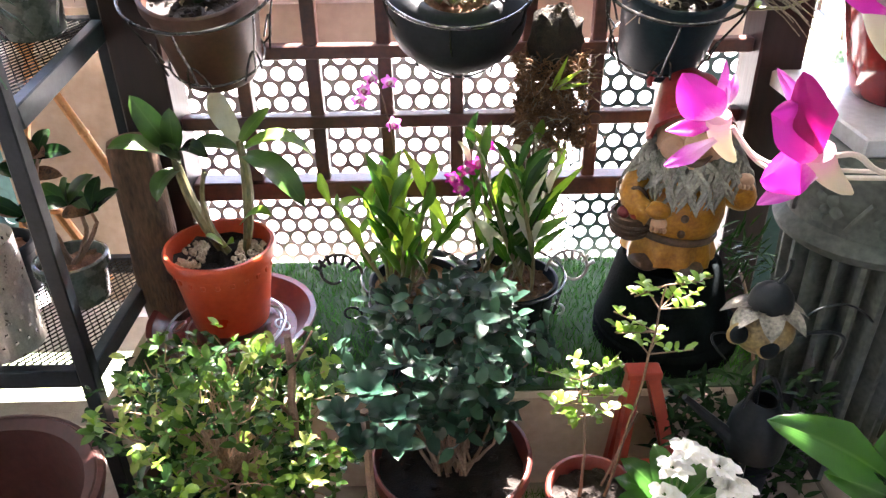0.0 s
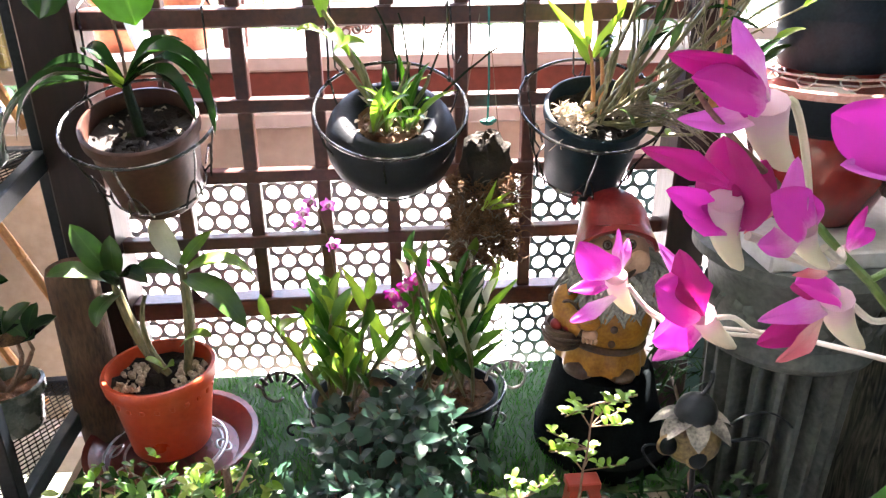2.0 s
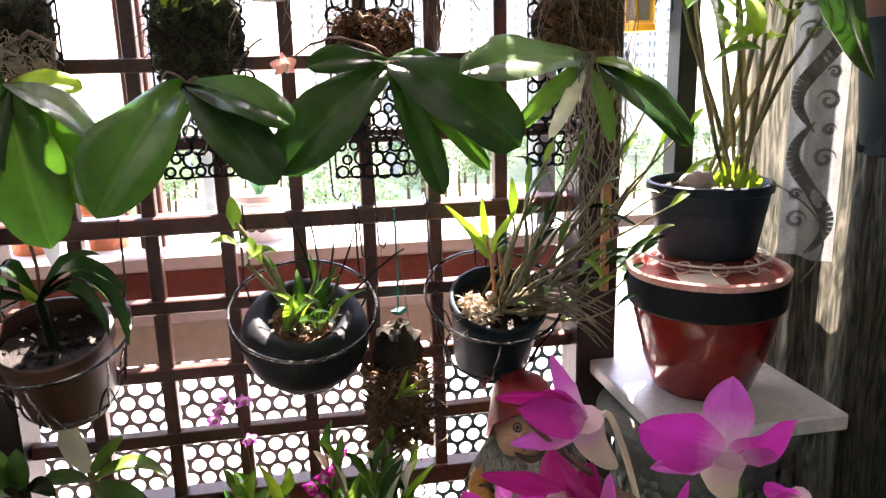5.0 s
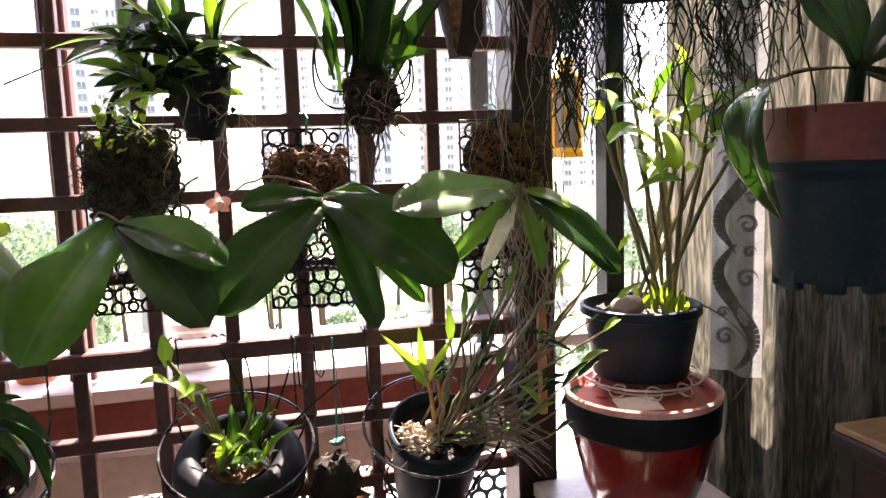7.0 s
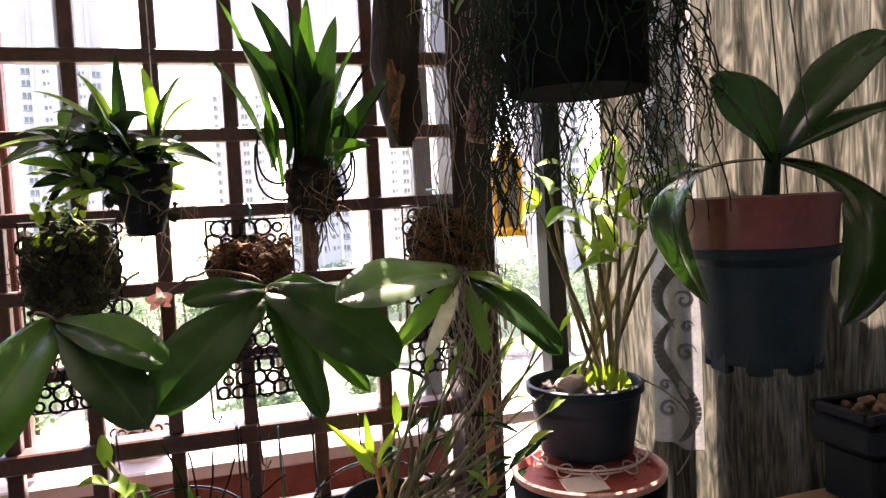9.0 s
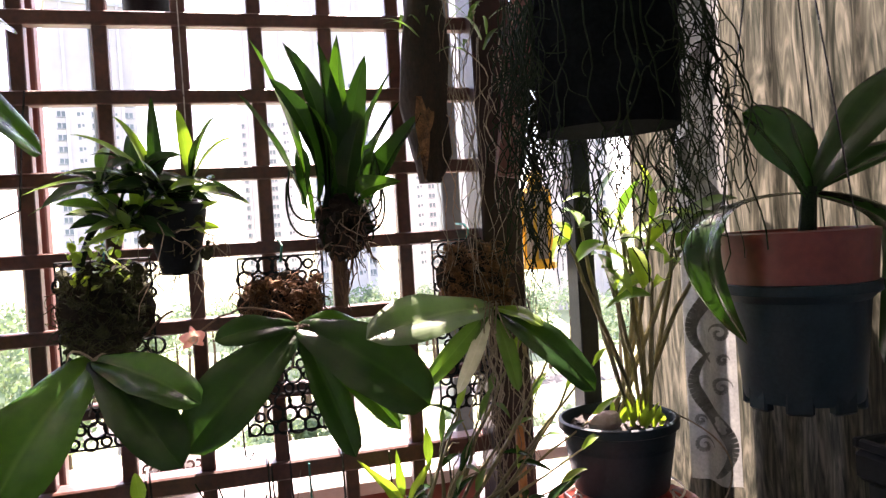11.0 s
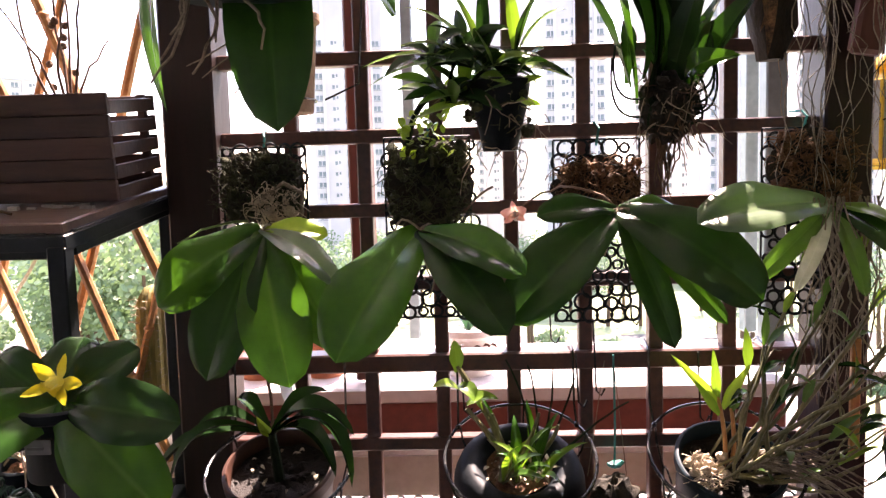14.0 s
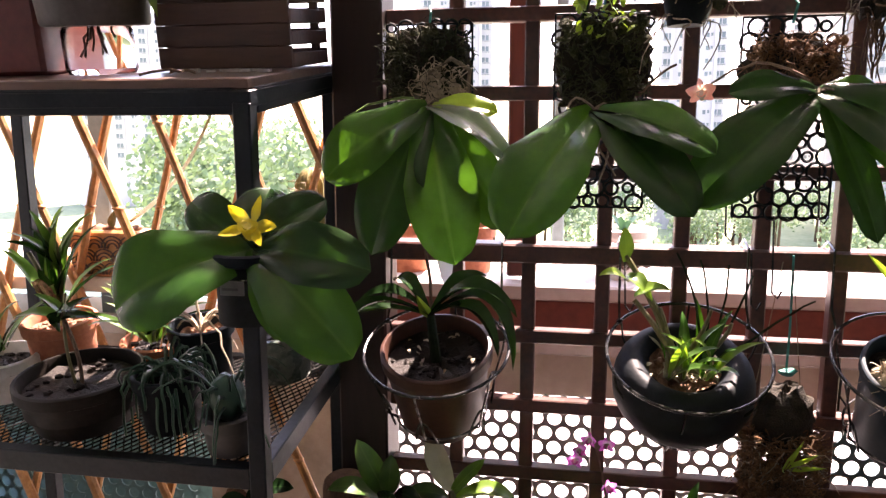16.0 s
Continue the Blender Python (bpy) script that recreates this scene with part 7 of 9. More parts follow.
place = Matrix.Translation((gx, gy, 0.541)) @ Matrix.Rotation(radians(5), 4, "Y") @ Matrix.Rotation(radians(-12), 4, "Z") @ Matrix.Diagonal((0.80, 0.80, 0.86, 1))
gn.v = [tuple(place @ Vector(p)) for p in gn.v]
ob = tagged(new("gnome_statue", gn.mesh("gnome_statue", mats_g)), "painted garden gnome statue with red hat and grey beard", "statue")
marks.append((len(gn.f), 0))
slots = np.zeros(len(gn.f), dtype=np.int32)
for (a, s), (b, _) in zip(marks, marks[1:]):
    slots[a:b] = s
ob.data.polygons.foreach_set("material_index", slots)
gs = thing("gnome_stand", (gx, gy, 0.375), "dark upturned plant pot under the gnome on the grass", "plinth")
part("foot", Shape().lathe([(0.002, 0), (0.128, 0), (0.130, 0.03), (0.122, 0.036), (0.002, 0.036)], 32, (gx + 0.02, gy, 0.375), 0.02), BLACK_MATT, gs)
part("drum", Shape().lathe([(0.118, 0.036), (0.100, 0.110), (0.088, 0.160), (0.080, 0.168), (0.002, 0.169)], 32, (gx + 0.01, gy, 0.375), 0.02, close=False), BLACK_MATT, gs)

# dark shaded foliage beside the gnome and in front of the ledge
sf = thing("shade_plant", (0.335, -0.395, 0.167), "dark fine-leaved plant in deep shade beside the column", "pot plant")
part("pot", Shape().lathe(pot_profile(0.05, 0.04, 0.13), 24, (0.335, -0.395, 0.167)), BLACK_POT, sf)
fr = Shape()
random.seed(231)
for k in range(520):
    c = Vector((rnd(0.19, 0.45), rnd(-0.435, -0.345), rnd(0.20, 0.43)))
    d = Vector((rnd(-1, 1), rnd(-1, 0.4), rnd(-0.3, 1))).normalized()
    fr.leaf(c, c + d * rnd(0.020, 0.042), rnd(0.006, 0.013), 0.004, (0, -0.5, 1), 4, 0.3, "lance")
for k in range(150):
    c = Vector((rnd(0.33, 0.42), rnd(-0.22, -0.10), rnd(0.42, 0.56)))
    d = Vector((rnd(-1, 1), rnd(-1, 0.4), rnd(0.1, 1))).normalized()
    fr.leaf(c, c + d * rnd(0.03, 0.05), rnd(0.003, 0.006), 0.004, (0, -0.5, 1), 4, 0.3, "lance")
# leaves use the shaded leaf copy, so part of their dark is colour
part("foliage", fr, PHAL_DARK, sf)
part("stem", Shape().tube([(0.335, -0.395, 0.27), (0.33, -0.39, 0.42)], 0.004, 6).tube(arc((0.335, -0.39, 0.40), (0.375, -0.16, 0.50), (0, 0, 0.03), 8), 0.003, 5), STEM_BROWN, sf)

# orange A-frame stand
af = thing("frame_stand", (0.17, -0.40, 0.165), "orange-red painted wooden A-frame stand", "stand")
for x0, x1 in ((0.120, 0.142), (0.245, 0.168)):
    part("leg", Shape().tube([(x0, -0.42, 0.17), (x1, -0.385, 0.455)], 0.013, 4), ORANGE_WOOD, af, smooth=False)
    part("leg", Shape().tube([(x0, -0.36, 0.17), (x1, -0.375, 0.455)], 0.013, 4), ORANGE_WOOD, af, smooth=False)
part("rung", Shape().box(0.13, 0.225, -0.435, -0.42, 0.29, 0.312, 0.002), ORANGE_WOOD, af)
part("top_board", Shape().box(0.128, 0.182, -0.395, -0.365, 0.448, 0.462, 0.002), ORANGE_WOOD, af)

# metal bee ornament with a watering can
BEE_RIM = surface("worn ochre rim paint", (0.16, 0.10, 0.04), (0.34, 0.24, 0.10), 0.5, 30, 0.2)
bee = thing("bee_ornament", (0.29, -0.46, 0.165), "painted metal bee garden ornament with flower hat on a rod", "ornament")
part("body", Shape().blob((0.280, -0.462, 0.596), (0.042, 0.040, 0.036), 14, 0.02), surface("worn cream paint", (0.045, 0.03, 0.012), (0.30, 0.21, 0.09), 0.5, 30, 0.2), bee, "worn cream painted body")
for ex, ey, ez in ((0.277, -0.498, 0.586), (0.240, -0.482, 0.600)):
    part("eye", Shape().blob((ex, ey, ez), (0.013, 0.010, 0.014), 10, 0.0), BLACK_POT, bee)
    part("eyelid", Shape().ring((ex, ey + 0.002, ez), 0.0135, 0.003, 20, 5, Matrix.Rotation(radians(80), 3, "X")), BEE_RIM, bee)
part("hat", Shape().blob((0.286, -0.456, 0.634), (0.030, 0.028, 0.030), 10, 0.05).tube(arc((0.288, -0.456, 0.660), (0.300, -0.456, 0.70), (0.006, 0, 0), 5), 0.003, 5), BLACK_METAL, bee)
ptl = Shape()
for k in range(7):
    a = k * 0.9
    b = Vector((0.283, -0.458, 0.624))
    ptl.leaf(b, b + Vector((0.060 * math.cos(a), 0.054 * math.sin(a), -0.018)), 0.034, 0.012, (0, 0, 1), 7, 0.2, "oval", 0.001)
part("hat_petal", ptl, surface("worn cream metal petal", (0.04, 0.04, 0.035), (0.36, 0.33, 0.27), 0.45, 40, 0.2), bee, "worn cream metal petals")
lw = Shape()
lw.tube(arc((0.245, -0.47, 0.59), (0.225, -0.49, 0.565), (-0.03, 0, 0.02), 8), 0.0018, 5)
lw.tube(arc((0.335, -0.46, 0.61), (0.43, -0.46, 0.60), (0, 0, 0.025), 9), 0.0018, 5)
lw.tube(arc((0.33, -0.46, 0.58), (0.40, -0.45, 0.53), (0.03, 0, 0.02), 9), 0.0030, 5)
lw.tube([(0.29, -0.46, 0.56), (0.300, -0.465, 0.40), (0.305, -0.465, 0.17)], 0.004, 6)
part("leg_wire", lw, BLACK_METAL, bee)
wc = thing("watering_can", (0.300, -0.475, 0.375), "small dark metal watering can hanging from the ornament", "watering can")
part("can_body", Shape().lathe([(0.002, 0), (0.034, 0), (0.040, 0.004), (0.043, 0.03), (0.039, 0.062), (0.024, 0.090), (0.021, 0.10), (0.018, 0.098), (0.024, 0.07), (0.002, 0.065)], 26, (0.302, -0.475, 0.380)), BLACK_METAL, wc)
part("spout", Shape().tube([(0.268, -0.475, 0.405), (0.228, -0.475, 0.445), (0.186, -0.475, 0.487)], 0.012, 8, 0.4), BLACK_METAL, wc)
part("handle", Shape().tube(arc((0.330, -0.475, 0.455), (0.340, -0.475, 0.40), (0.035, 0, 0.005), 8), 0.004, 6), BLACK_METAL, wc)
part("bail", Shape().tube(arc((0.272, -0.475, 0.465), (0.328, -0.475, 0.465), (0, 0, 0.055), 8), 0.003, 6), BLACK_METAL, wc)

# ---------- step: foreground pots ----------


def small_bush(name, at, label, category, mats, n, box, size, seed, kind, pot, stems, stem_mat, r_leaf=0.45, cluster=1, r_stem=0.0035):
    """A potted bush: pot, soil, forking stems and a crown of many small leaves."""
    random.seed(seed)
    t = thing(name, at, label, category)
    part("pot", Shape().lathe(pot_profile(pot[0], pot[0] * 0.74, pot[1], 0.02), 36, at), pot[2], t)
    part("soil", soil_disc(pot[0] - 0.012, (at[0], at[1], at[2] + pot[1] - 0.025), seed, 0.01), SOIL, t)
    (x0, x1), (y0, y1), (z0, z1) = box
    c = Vector(((x0 + x1) / 2, (y0 + y1) / 2, (z0 + z1) / 2))
    e = Vector(((x1 - x0) / 2, (y1 - y0) / 2, (z1 - z0) / 2))
    st, ends = Shape(), []
    for _ in range(stems):
        d = Vector((random.gauss(0, 1), random.gauss(0, 1), random.gauss(0.2, 1)))
        d = d.normalized() * rnd(0.55, 1.0)
        tip = c + Vector((d.x * e.x, d.y * e.y, d.z * e.z)) * 0.92
        b = Vector((at[0] + rnd(-0.03, 0.03), at[1] + rnd(-0.03, 0.03), at[2] + pot[1] - 0.02))
        pts = arc(b, tip, (rnd(-0.03, 0.03), rnd(-0.03, 0.03), 0.02), 7, 0.004)
        st.tube(pts, r_stem, 5, 0.4)
        ends.append(pts)
    part("stem", st, stem_mat, t)
    crowns = [Shape() for _ in mats]
    for _ in range(n):
        pts = random.choice(ends)
        q = pts[random.choice((4, 5, 6, 6, 7, 7, 7))] + Vector((random.gauss(0, 0.014), random.gauss(0, 0.014), random.gauss(0, 0.014)))
        k = random.randrange(len(mats))
        for _c in range(cluster):
            d = Vector((random.gauss(0, 1), random.gauss(-0.25, 1), random.gauss(0.35, 0.7))).normalized()
            ln = rnd(*size)
            crowns[k].leaf(q, q + d * ln, ln * rnd(r_leaf, r_leaf + 0.2), ln * 0.1, (-d.x, -0.3, 1.2), 4, 0.25, kind)
    for s, m in zip(crowns, mats):
        part("foliage", s, m, t)
    return t


small_bush("potted_bush", (-0.145, -0.46, 0.167), "dense blue-green round-leaved shrub in a red-brown pot", "pot plant", [JADE, JADE_DARK, JADE_DARK], 760, ((-0.330, 0.035), (-0.535, -0.235), (0.385, 0.640)), (0.021, 0.036), 301, "oval", (0.122, 0.205, RED_PLASTIC), 52, STEM_BROWN, 0.42, 2, 0.003)
small_bush("potted_bush", (-0.475, -0.50, 0.167), "wispy small-leaved yellow-green bush in a brown pot", "pot plant", [SMALL_LEAF, DENDRO_MID, DENDRO, PHAL_DARK, PHAL_DARK, DENDRO_MID], 900, ((-0.665, -0.265), (-0.65, -0.32), (0.24, 0.640)), (0.010, 0.026), 302, "oval", (0.13, 0.20, BROWN_POT), 170, STEM_TAN, 0.34, 4, 0.0019)
tw_ = thing("dry_branch", (-0.36, -0.50, 0.36), "thick bare forked branch rising from the bush", "branch")
part("limb", Shape().tube(arc((-0.378, -0.52, 0.36), (-0.356, -0.50, 0.625), (0.006, 0, 0), 8, 0.002), 0.0068, 7, 0.75), STEM_BROWN, tw_)
part("twig", Shape().tube(arc((-0.365, -0.51, 0.50), (-0.425, -0.50, 0.545), (0, 0, 0.006), 6, 0.002), 0.003, 5, 0.5).tube(arc((-0.355, -0.505, 0.57), (-0.325, -0.49, 0.625), (0, 0, 0), 5, 0.002), 0.003, 5, 0.5), STEM_BROWN, tw_)
cl = thing("succulent_clump", (-0.255, -0.585, 0.167), "pale blue-green succulent rosettes in a small pot", "pot plant")
part("pot", Shape().lathe(pot_profile(0.055, 0.042, 0.18), 28, (-0.255, -0.575, 0.167)), BROWN_POT, cl)
cr = Shape()
random.seed(305)
for c in ((-0.250, -0.560, 0.580), (-0.222, -0.570, 0.548), (-0.285, -0.570, 0.545), (-0.262, -0.585, 0.515), (-0.215, -0.585, 0.512)):
    for k in range(9):
        a = k * 2.4
        d = Vector((math.cos(a), math.sin(a) - 0.3, 0.25 + 0.08 * k)).normalized()
        cr.leaf(Vector(c), Vector(c) + d * (0.040 - k * 0.0015), 0.020, 0.004, (0, -0.3, 1), 7, 0.3, "oval", 0.003)
part("rosette", cr, JADE, cl)
part("stem", Shape().tube([(-0.255, -0.575, 0.33), (-0.255, -0.572, 0.56)], 0.006, 6), STEM_BROWN, cl)

sp = thing("seedling_pot", (0.047, -0.56, 0.167), "red plastic pot with two thin-stemmed seedlings", "pot plant")
part("pot", Shape().lathe(pot_profile(0.064, 0.050, 0.235, 0.016), 36, (0.047, -0.56, 0.167)), RED_PLASTIC, sp)
part("soil", soil_disc(0.054, (0.047, -0.56, 0.38), 41, 0.008), SOIL, sp)
ss, lv = Shape(), Shape()
random.seed(307)
for b, tip in (((0.03, -0.56, 0.385), (0.022, -0.54, 0.575)), ((0.065, -0.56, 0.385), (0.118, -0.52, 0.705))):
    pts = arc(b, tip, (0.006, 0, 0), 10, 0.002)
    ss.tube(pts, 0.0026, 5, 0.5)
    for j in (7, 8, 9, 10):
        for k in range(4):
            a = rnd(0, 6.28)
            e = pts[j] + Vector((0.055 * math.cos(a), 0.04 * math.sin(a), rnd(0.0, 0.03)))
            ss.tube([pts[j], e], 0.001, 4)
            for m in range(6):
                q = pts[j] + (e - pts[j]) * (0.4 + 0.1 * m)
                d = Vector((rnd(-1, 1), rnd(-1, 1), rnd(0, 0.6))).normalized()
                lv.leaf(q, q + d * rnd(0.010, 0.018), 0.009, 0.002, (0, 0, 1), 4, 0.2, "oval")
ss.tube([(0.06, -0.555, 0.40), (0.10, -0.54, 0.52)], 0.0018, 5)
part("stem", ss, STEM_BROWN, sp)
part("foliage", lv, DENDRO, sp)

wf_ = thing("white_flower_pot", (0.143, -0.605, 0.167), "pot of double white flowers with broad green leaves", "pot plant")
part("pot", Shape().lathe(pot_profile(0.06, 0.046, 0.23), 28, (0.143, -0.605, 0.167)), BLACK_POT, wf_)
part("soil", soil_disc(0.05, (0.143, -0.605, 0.378), 43), SOIL, wf_)
gl = Shape()
random.seed(309)
for k in range(16):
    a = k * 0.8
    b = Vector((0.143, -0.605, 0.40))
    gl.leaf(b, b + Vector((0.085 * math.cos(a), 0.07 * math.sin(a), rnd(0.0, 0.06))), 0.04, 0.015, (0, -0.2, 1), 6, 0.2, "oval")
part("foliage", gl, PHAL, wf_)
for c in ((0.143, -0.605, 0.520), (0.125, -0.62, 0.505), (0.185, -0.615, 0.50), (0.115, -0.635, 0.475), (0.130, -0.645, 0.455), (0.195, -0.63, 0.478), (0.160, -0.60, 0.505), (0.21, -0.62, 0.468)):
    fl = Shape()
    for k in range(15):
        a = k * 2.4
        r = 0.006 + 0.0011 * k
        b = Vector(c) + Vector((0.3 * r * math.cos(a), 0.3 * r * math.sin(a) - 0.004, 0))
        fl.leaf(b, b + Vector((r * math.cos(a), r * math.sin(a) - 0.006, 0.012 - 0.0009 * k)), 0.014, 0.002, (0, -0.3, 1), 4, 0.4, "oval")
    part("flower", fl, WHITE_PETAL, wf_)
    part("flower_stem", Shape().tube([(0.143, -0.605, 0.40), Vector(c) - Vector((0, 0, 0.006))], 0.0018, 5), STEM_GREEN, wf_)

gt = Shape()
for x, y, a, h in zip(rs.uniform(-0.30, 0.30, 3500), rs.uniform(-0.55, -0.36, 3500), rs.uniform(0, 6.28, 3500), rs.uniform(0.012, 0.028, 3500)):
    if x < -0.02 or x > -0.28:
        gt.add([(x - 0.0012 * math.cos(a), y, 0.166), (x + 0.0012 * math.cos(a), y + 0.001, 0.166), (x + 0.008 * math.sin(a * 2), y + 0.006 * math.cos(a), 0.166 + h)], [(0, 1, 2)], [(0, 0), (1, 0), (0.5, 1)])
solid("grass_strip", gt, GRASS, "strip of green artificial grass along the step", "grass mat", kind="stuff", smooth=False)

bigp = thing("large_pot", (-0.86, -0.52, 0.0), "large empty dark red pot with a dull rim on the floor", "pot")
part("pot", Shape().lathe([(0.002, 0), (0.13, 0), (0.17, 0.30), (0.190, 0.315), (0.192, 0.34), (0.182, 0.347), (0.165, 0.335), (0.13, 0.03), (0.002, 0.03)], 48, (-0.86, -0.52, 0.002)), surface("dark red clay", (0.03, 0.006, 0.005), (0.06, 0.014, 0.011), 0.6, 14, 0.2), bigp)
part("rim", Shape().ring((-0.86, -0.52, 0.338), 0.186, 0.010, 56, 8), surface("dull red rim", (0.06, 0.02, 0.017), (0.12, 0.045, 0.038), 0.5, 20, 0.1), bigp, "dull red rim")

# ---------- foreground orchid spray ----------
fo = thing("foreground_orchid", (0.40, -0.98, 0.165), "potted orchid with a long spray of magenta and white flowers", "orchid")
part("pot", Shape().lathe(pot_profile(0.075, 0.058, 0.14), 32, (0.42, -0.90, 0.167)), BLACK_POT, fo)
part("soil", soil_disc(0.065, (0.42, -0.90, 0.285), 47), SOIL, fo)
part("cane", Shape().tube(arc((0.42, -0.90, 0.29), (0.30, -0.95, 0.92), (0.03, 0.0, 0.02), 12), 0.008, 8, 0.5), CANE, fo)
spine = [(0.30, -0.95, 0.92), (0.215, -0.953, 0.975), (0.154, -0.955, 1.033), (0.136, -0.955, 1.068), (0.116, -0.955, 1.090), (0.095, -0.955, 1.109), (0.075, -0.956, 1.129)]
part("stem", Shape().tube(spine, 0.0030, 7, 0.75), STEM_GREEN, fo)
part("stem_tip", Shape().tube([(0.075, -0.956, 1.129), (0.058, -0.965, 1.142), (0.030, -0.967, 1.167), (0.011, -0.968, 1.186), (0.002, -0.972, 1.196)], 0.0024, 7, 0.5), STEM_BROWN, fo, "thin reddish brown stem tip")


def spray_flower(c, chin, chin_w, petals):
    """A flower seen from its side: petals out of one throat, and a pale chin behind it."""
    c, chin = Vector(c), Vector(chin)
    fl = Shape().tube(arc(c, chin, (-0.20 * chin_w, 0.004, -0.20 * chin_w), 9), lambda u: chin_w * (0.22 + 0.56 * math.cos(0.5 * math.pi * u) ** 0.8) * (1 if u < 0.95 else 0.55), 10)
    fl.uv = [(0.5, (k // 10) / 9) for k in range(len(fl.v))]
    part("spur", fl, MENTUM, fo, "pale cream chin")
    to_eye = (Vector((-0.12, -1.30, 1.28)) - c).normalized()
    for k, (foot, tip, w, m, kind) in enumerate(petals):
        turn = to_eye + Vector((0.62 * math.sin(k * 2.1 + c.x * 90), 0.0, 0.62 * math.cos(k * 1.7 + c.z * 70)))
        part("petal", Shape().leaf(foot, tip, w * 1.12, 0.0045 * (-1) ** k, turn, 16, 0.60, kind, 0, 0.5 * math.sin(k * 1.3 + c.z * 50), 0.14), m, fo)


spray_flower((0.038, -0.965, 1.189), (0.059, -0.961, 1.155), 0.013, [
    ((0.038, -0.965, 1.189), (0.021, -0.957, 1.225), 0.0114, LILAC_PETAL, "petal"),
    ((0.034, -0.965, 1.195), (-0.015, -0.977, 1.213), 0.0162, MAGENTA_DEEP, "petal"),
    ((0.038, -0.965, 1.189), (-0.001, -0.971, 1.202), 0.023, MAGENTA, "oval"),
    ((0.041, -0.965, 1.183), (-0.007, -0.975, 1.185), 0.0119, LILAC_PETAL, "petal"),
    ((0.039, -0.965, 1.192), (0.019, -0.955, 1.187), 0.0135, MAGENTA, "oval"),
])
spray_flower((0.022, -0.972, 1.145), (0.038, -0.968, 1.107), 0.0108, [
    ((0.022, -0.972, 1.153), (-0.025, -0.984, 1.175), 0.0119, MAGENTA_DEEP, "petal"),
    ((0.032, -0.972, 1.129), (0.019, -0.968, 1.175), 0.0324, MAGENTA_DEEP, "oval"),
    ((0.032, -0.972, 1.132), (0.044, -0.962, 1.161), 0.0189, MAGENTA_DEEP, "petal"),
    ((0.029, -0.972, 1.132), (-0.01, -0.98, 1.154), 0.013, MAGENTA, "petal"),
    ((0.031, -0.972, 1.129), (0.004, -0.968, 1.139), 0.0151, MAGENTA, "petal"),
])
spray_flower((0.033, -0.8, 1.023), (0.052, -0.796, 0.988), 0.0112, [
    ((0.031, -0.8, 1.023), (0.002, -0.806, 1.055), 0.0268, MAGENTA, "oval"),
    ((0.032, -0.8, 1.021), (0.033, -0.796, 1.06), 0.0104, LILAC_PETAL, "petal"),
    ((0.033, -0.8, 1.023), (0.044, -0.788, 1.048), 0.0086, LILAC_PETAL, "petal"),
    ((0.032, -0.8, 1.018), (-0.003, -0.804, 1.015), 0.013, MAGENTA, "petal"),
    ((0.036, -0.8, 1.008), (-0.002, -0.808, 0.991), 0.0121, LILAC_PETAL, "petal"),
])
spray_flower((0.074, -0.86, 1.022), (0.104, -0.856, 0.991), 0.012, [
    ((0.072, -0.86, 1.019), (0.05, -0.866, 1.073), 0.0249, MAGENTA_DEEP, "petal"),
    ((0.075, -0.86, 1.018), (0.04, -0.864, 1.005), 0.0345, MAGENTA, "oval"),
    ((0.074, -0.86, 1.022), (0.035, -0.87, 1.05), 0.0321, MAGENTA, "oval"),
    ((0.079, -0.86, 1.01), (0.045, -0.856, 0.984), 0.0144, LILAC_PETAL, "petal"),
    ((0.071, -0.86, 1.033), (0.043, -0.848, 1.07), 0.0112, LILAC_PETAL, "petal"),
])
spray_flower((0.048, -0.995, 1.14), (0.067, -0.991, 1.117), 0.0078, [
    ((0.047, -0.995, 1.137), (0.042, -0.991, 1.171), 0.0125, LILAC_PETAL, "petal"),
    ((0.049, -0.995, 1.137), (0.025, -1.001, 1.135), 0.0136, LILAC_PETAL, "petal"),
    ((0.051, -0.995, 1.137), (0.027, -1.001, 1.158), 0.0198, MAGENTA, "oval"),
    ((0.052, -0.995, 1.138), (0.044, -0.989, 1.154), 0.013, MAGENTA, "oval"),
])
spray_flower((0.1, -0.955, 1.081), (0.125, -0.951, 1.047), 0.0112, [
    ((0.102, -0.955, 1.08), (0.071, -0.961, 1.094), 0.0206, MAGENTA, "oval"),
    ((0.103, -0.955, 1.078), (0.056, -0.959, 1.072), 0.0137, LILAC_PETAL, "petal"),
    ((0.094, -0.955, 1.072), (0.068, -0.963, 1.049), 0.0125, LIP_PINK, "petal"),
    ((0.092, -0.955, 1.072), (0.059, -0.957, 1.057), 0.0156, MAGENTA_DEEP, "petal"),
    ((0.099, -0.955, 1.083), (0.079, -0.945, 1.084), 0.0112, MAGENTA_DEEP, "petal"),
])
spray_flower((0.123, -0.965, 1.159), (0.134, -0.961, 1.126), 0.0167, [
    ((0.121, -0.965, 1.159), (0.066, -0.971, 1.184), 0.0296, MAGENTA, "oval"),
    ((0.123, -0.965, 1.159), (0.127, -0.961, 1.203), 0.0257, LILAC_PETAL, "oval"),
    ((0.126, -0.965, 1.158), (0.164, -0.969, 1.176), 0.0296, MAGENTA, "oval"),
    ((0.121, -0.965, 1.156), (0.071, -0.977, 1.162), 0.0141, LILAC_PETAL, "petal"),
    ((0.127, -0.965, 1.155), (0.151, -0.973, 1.156), 0.0141, LILAC_PETAL, "petal"),
])
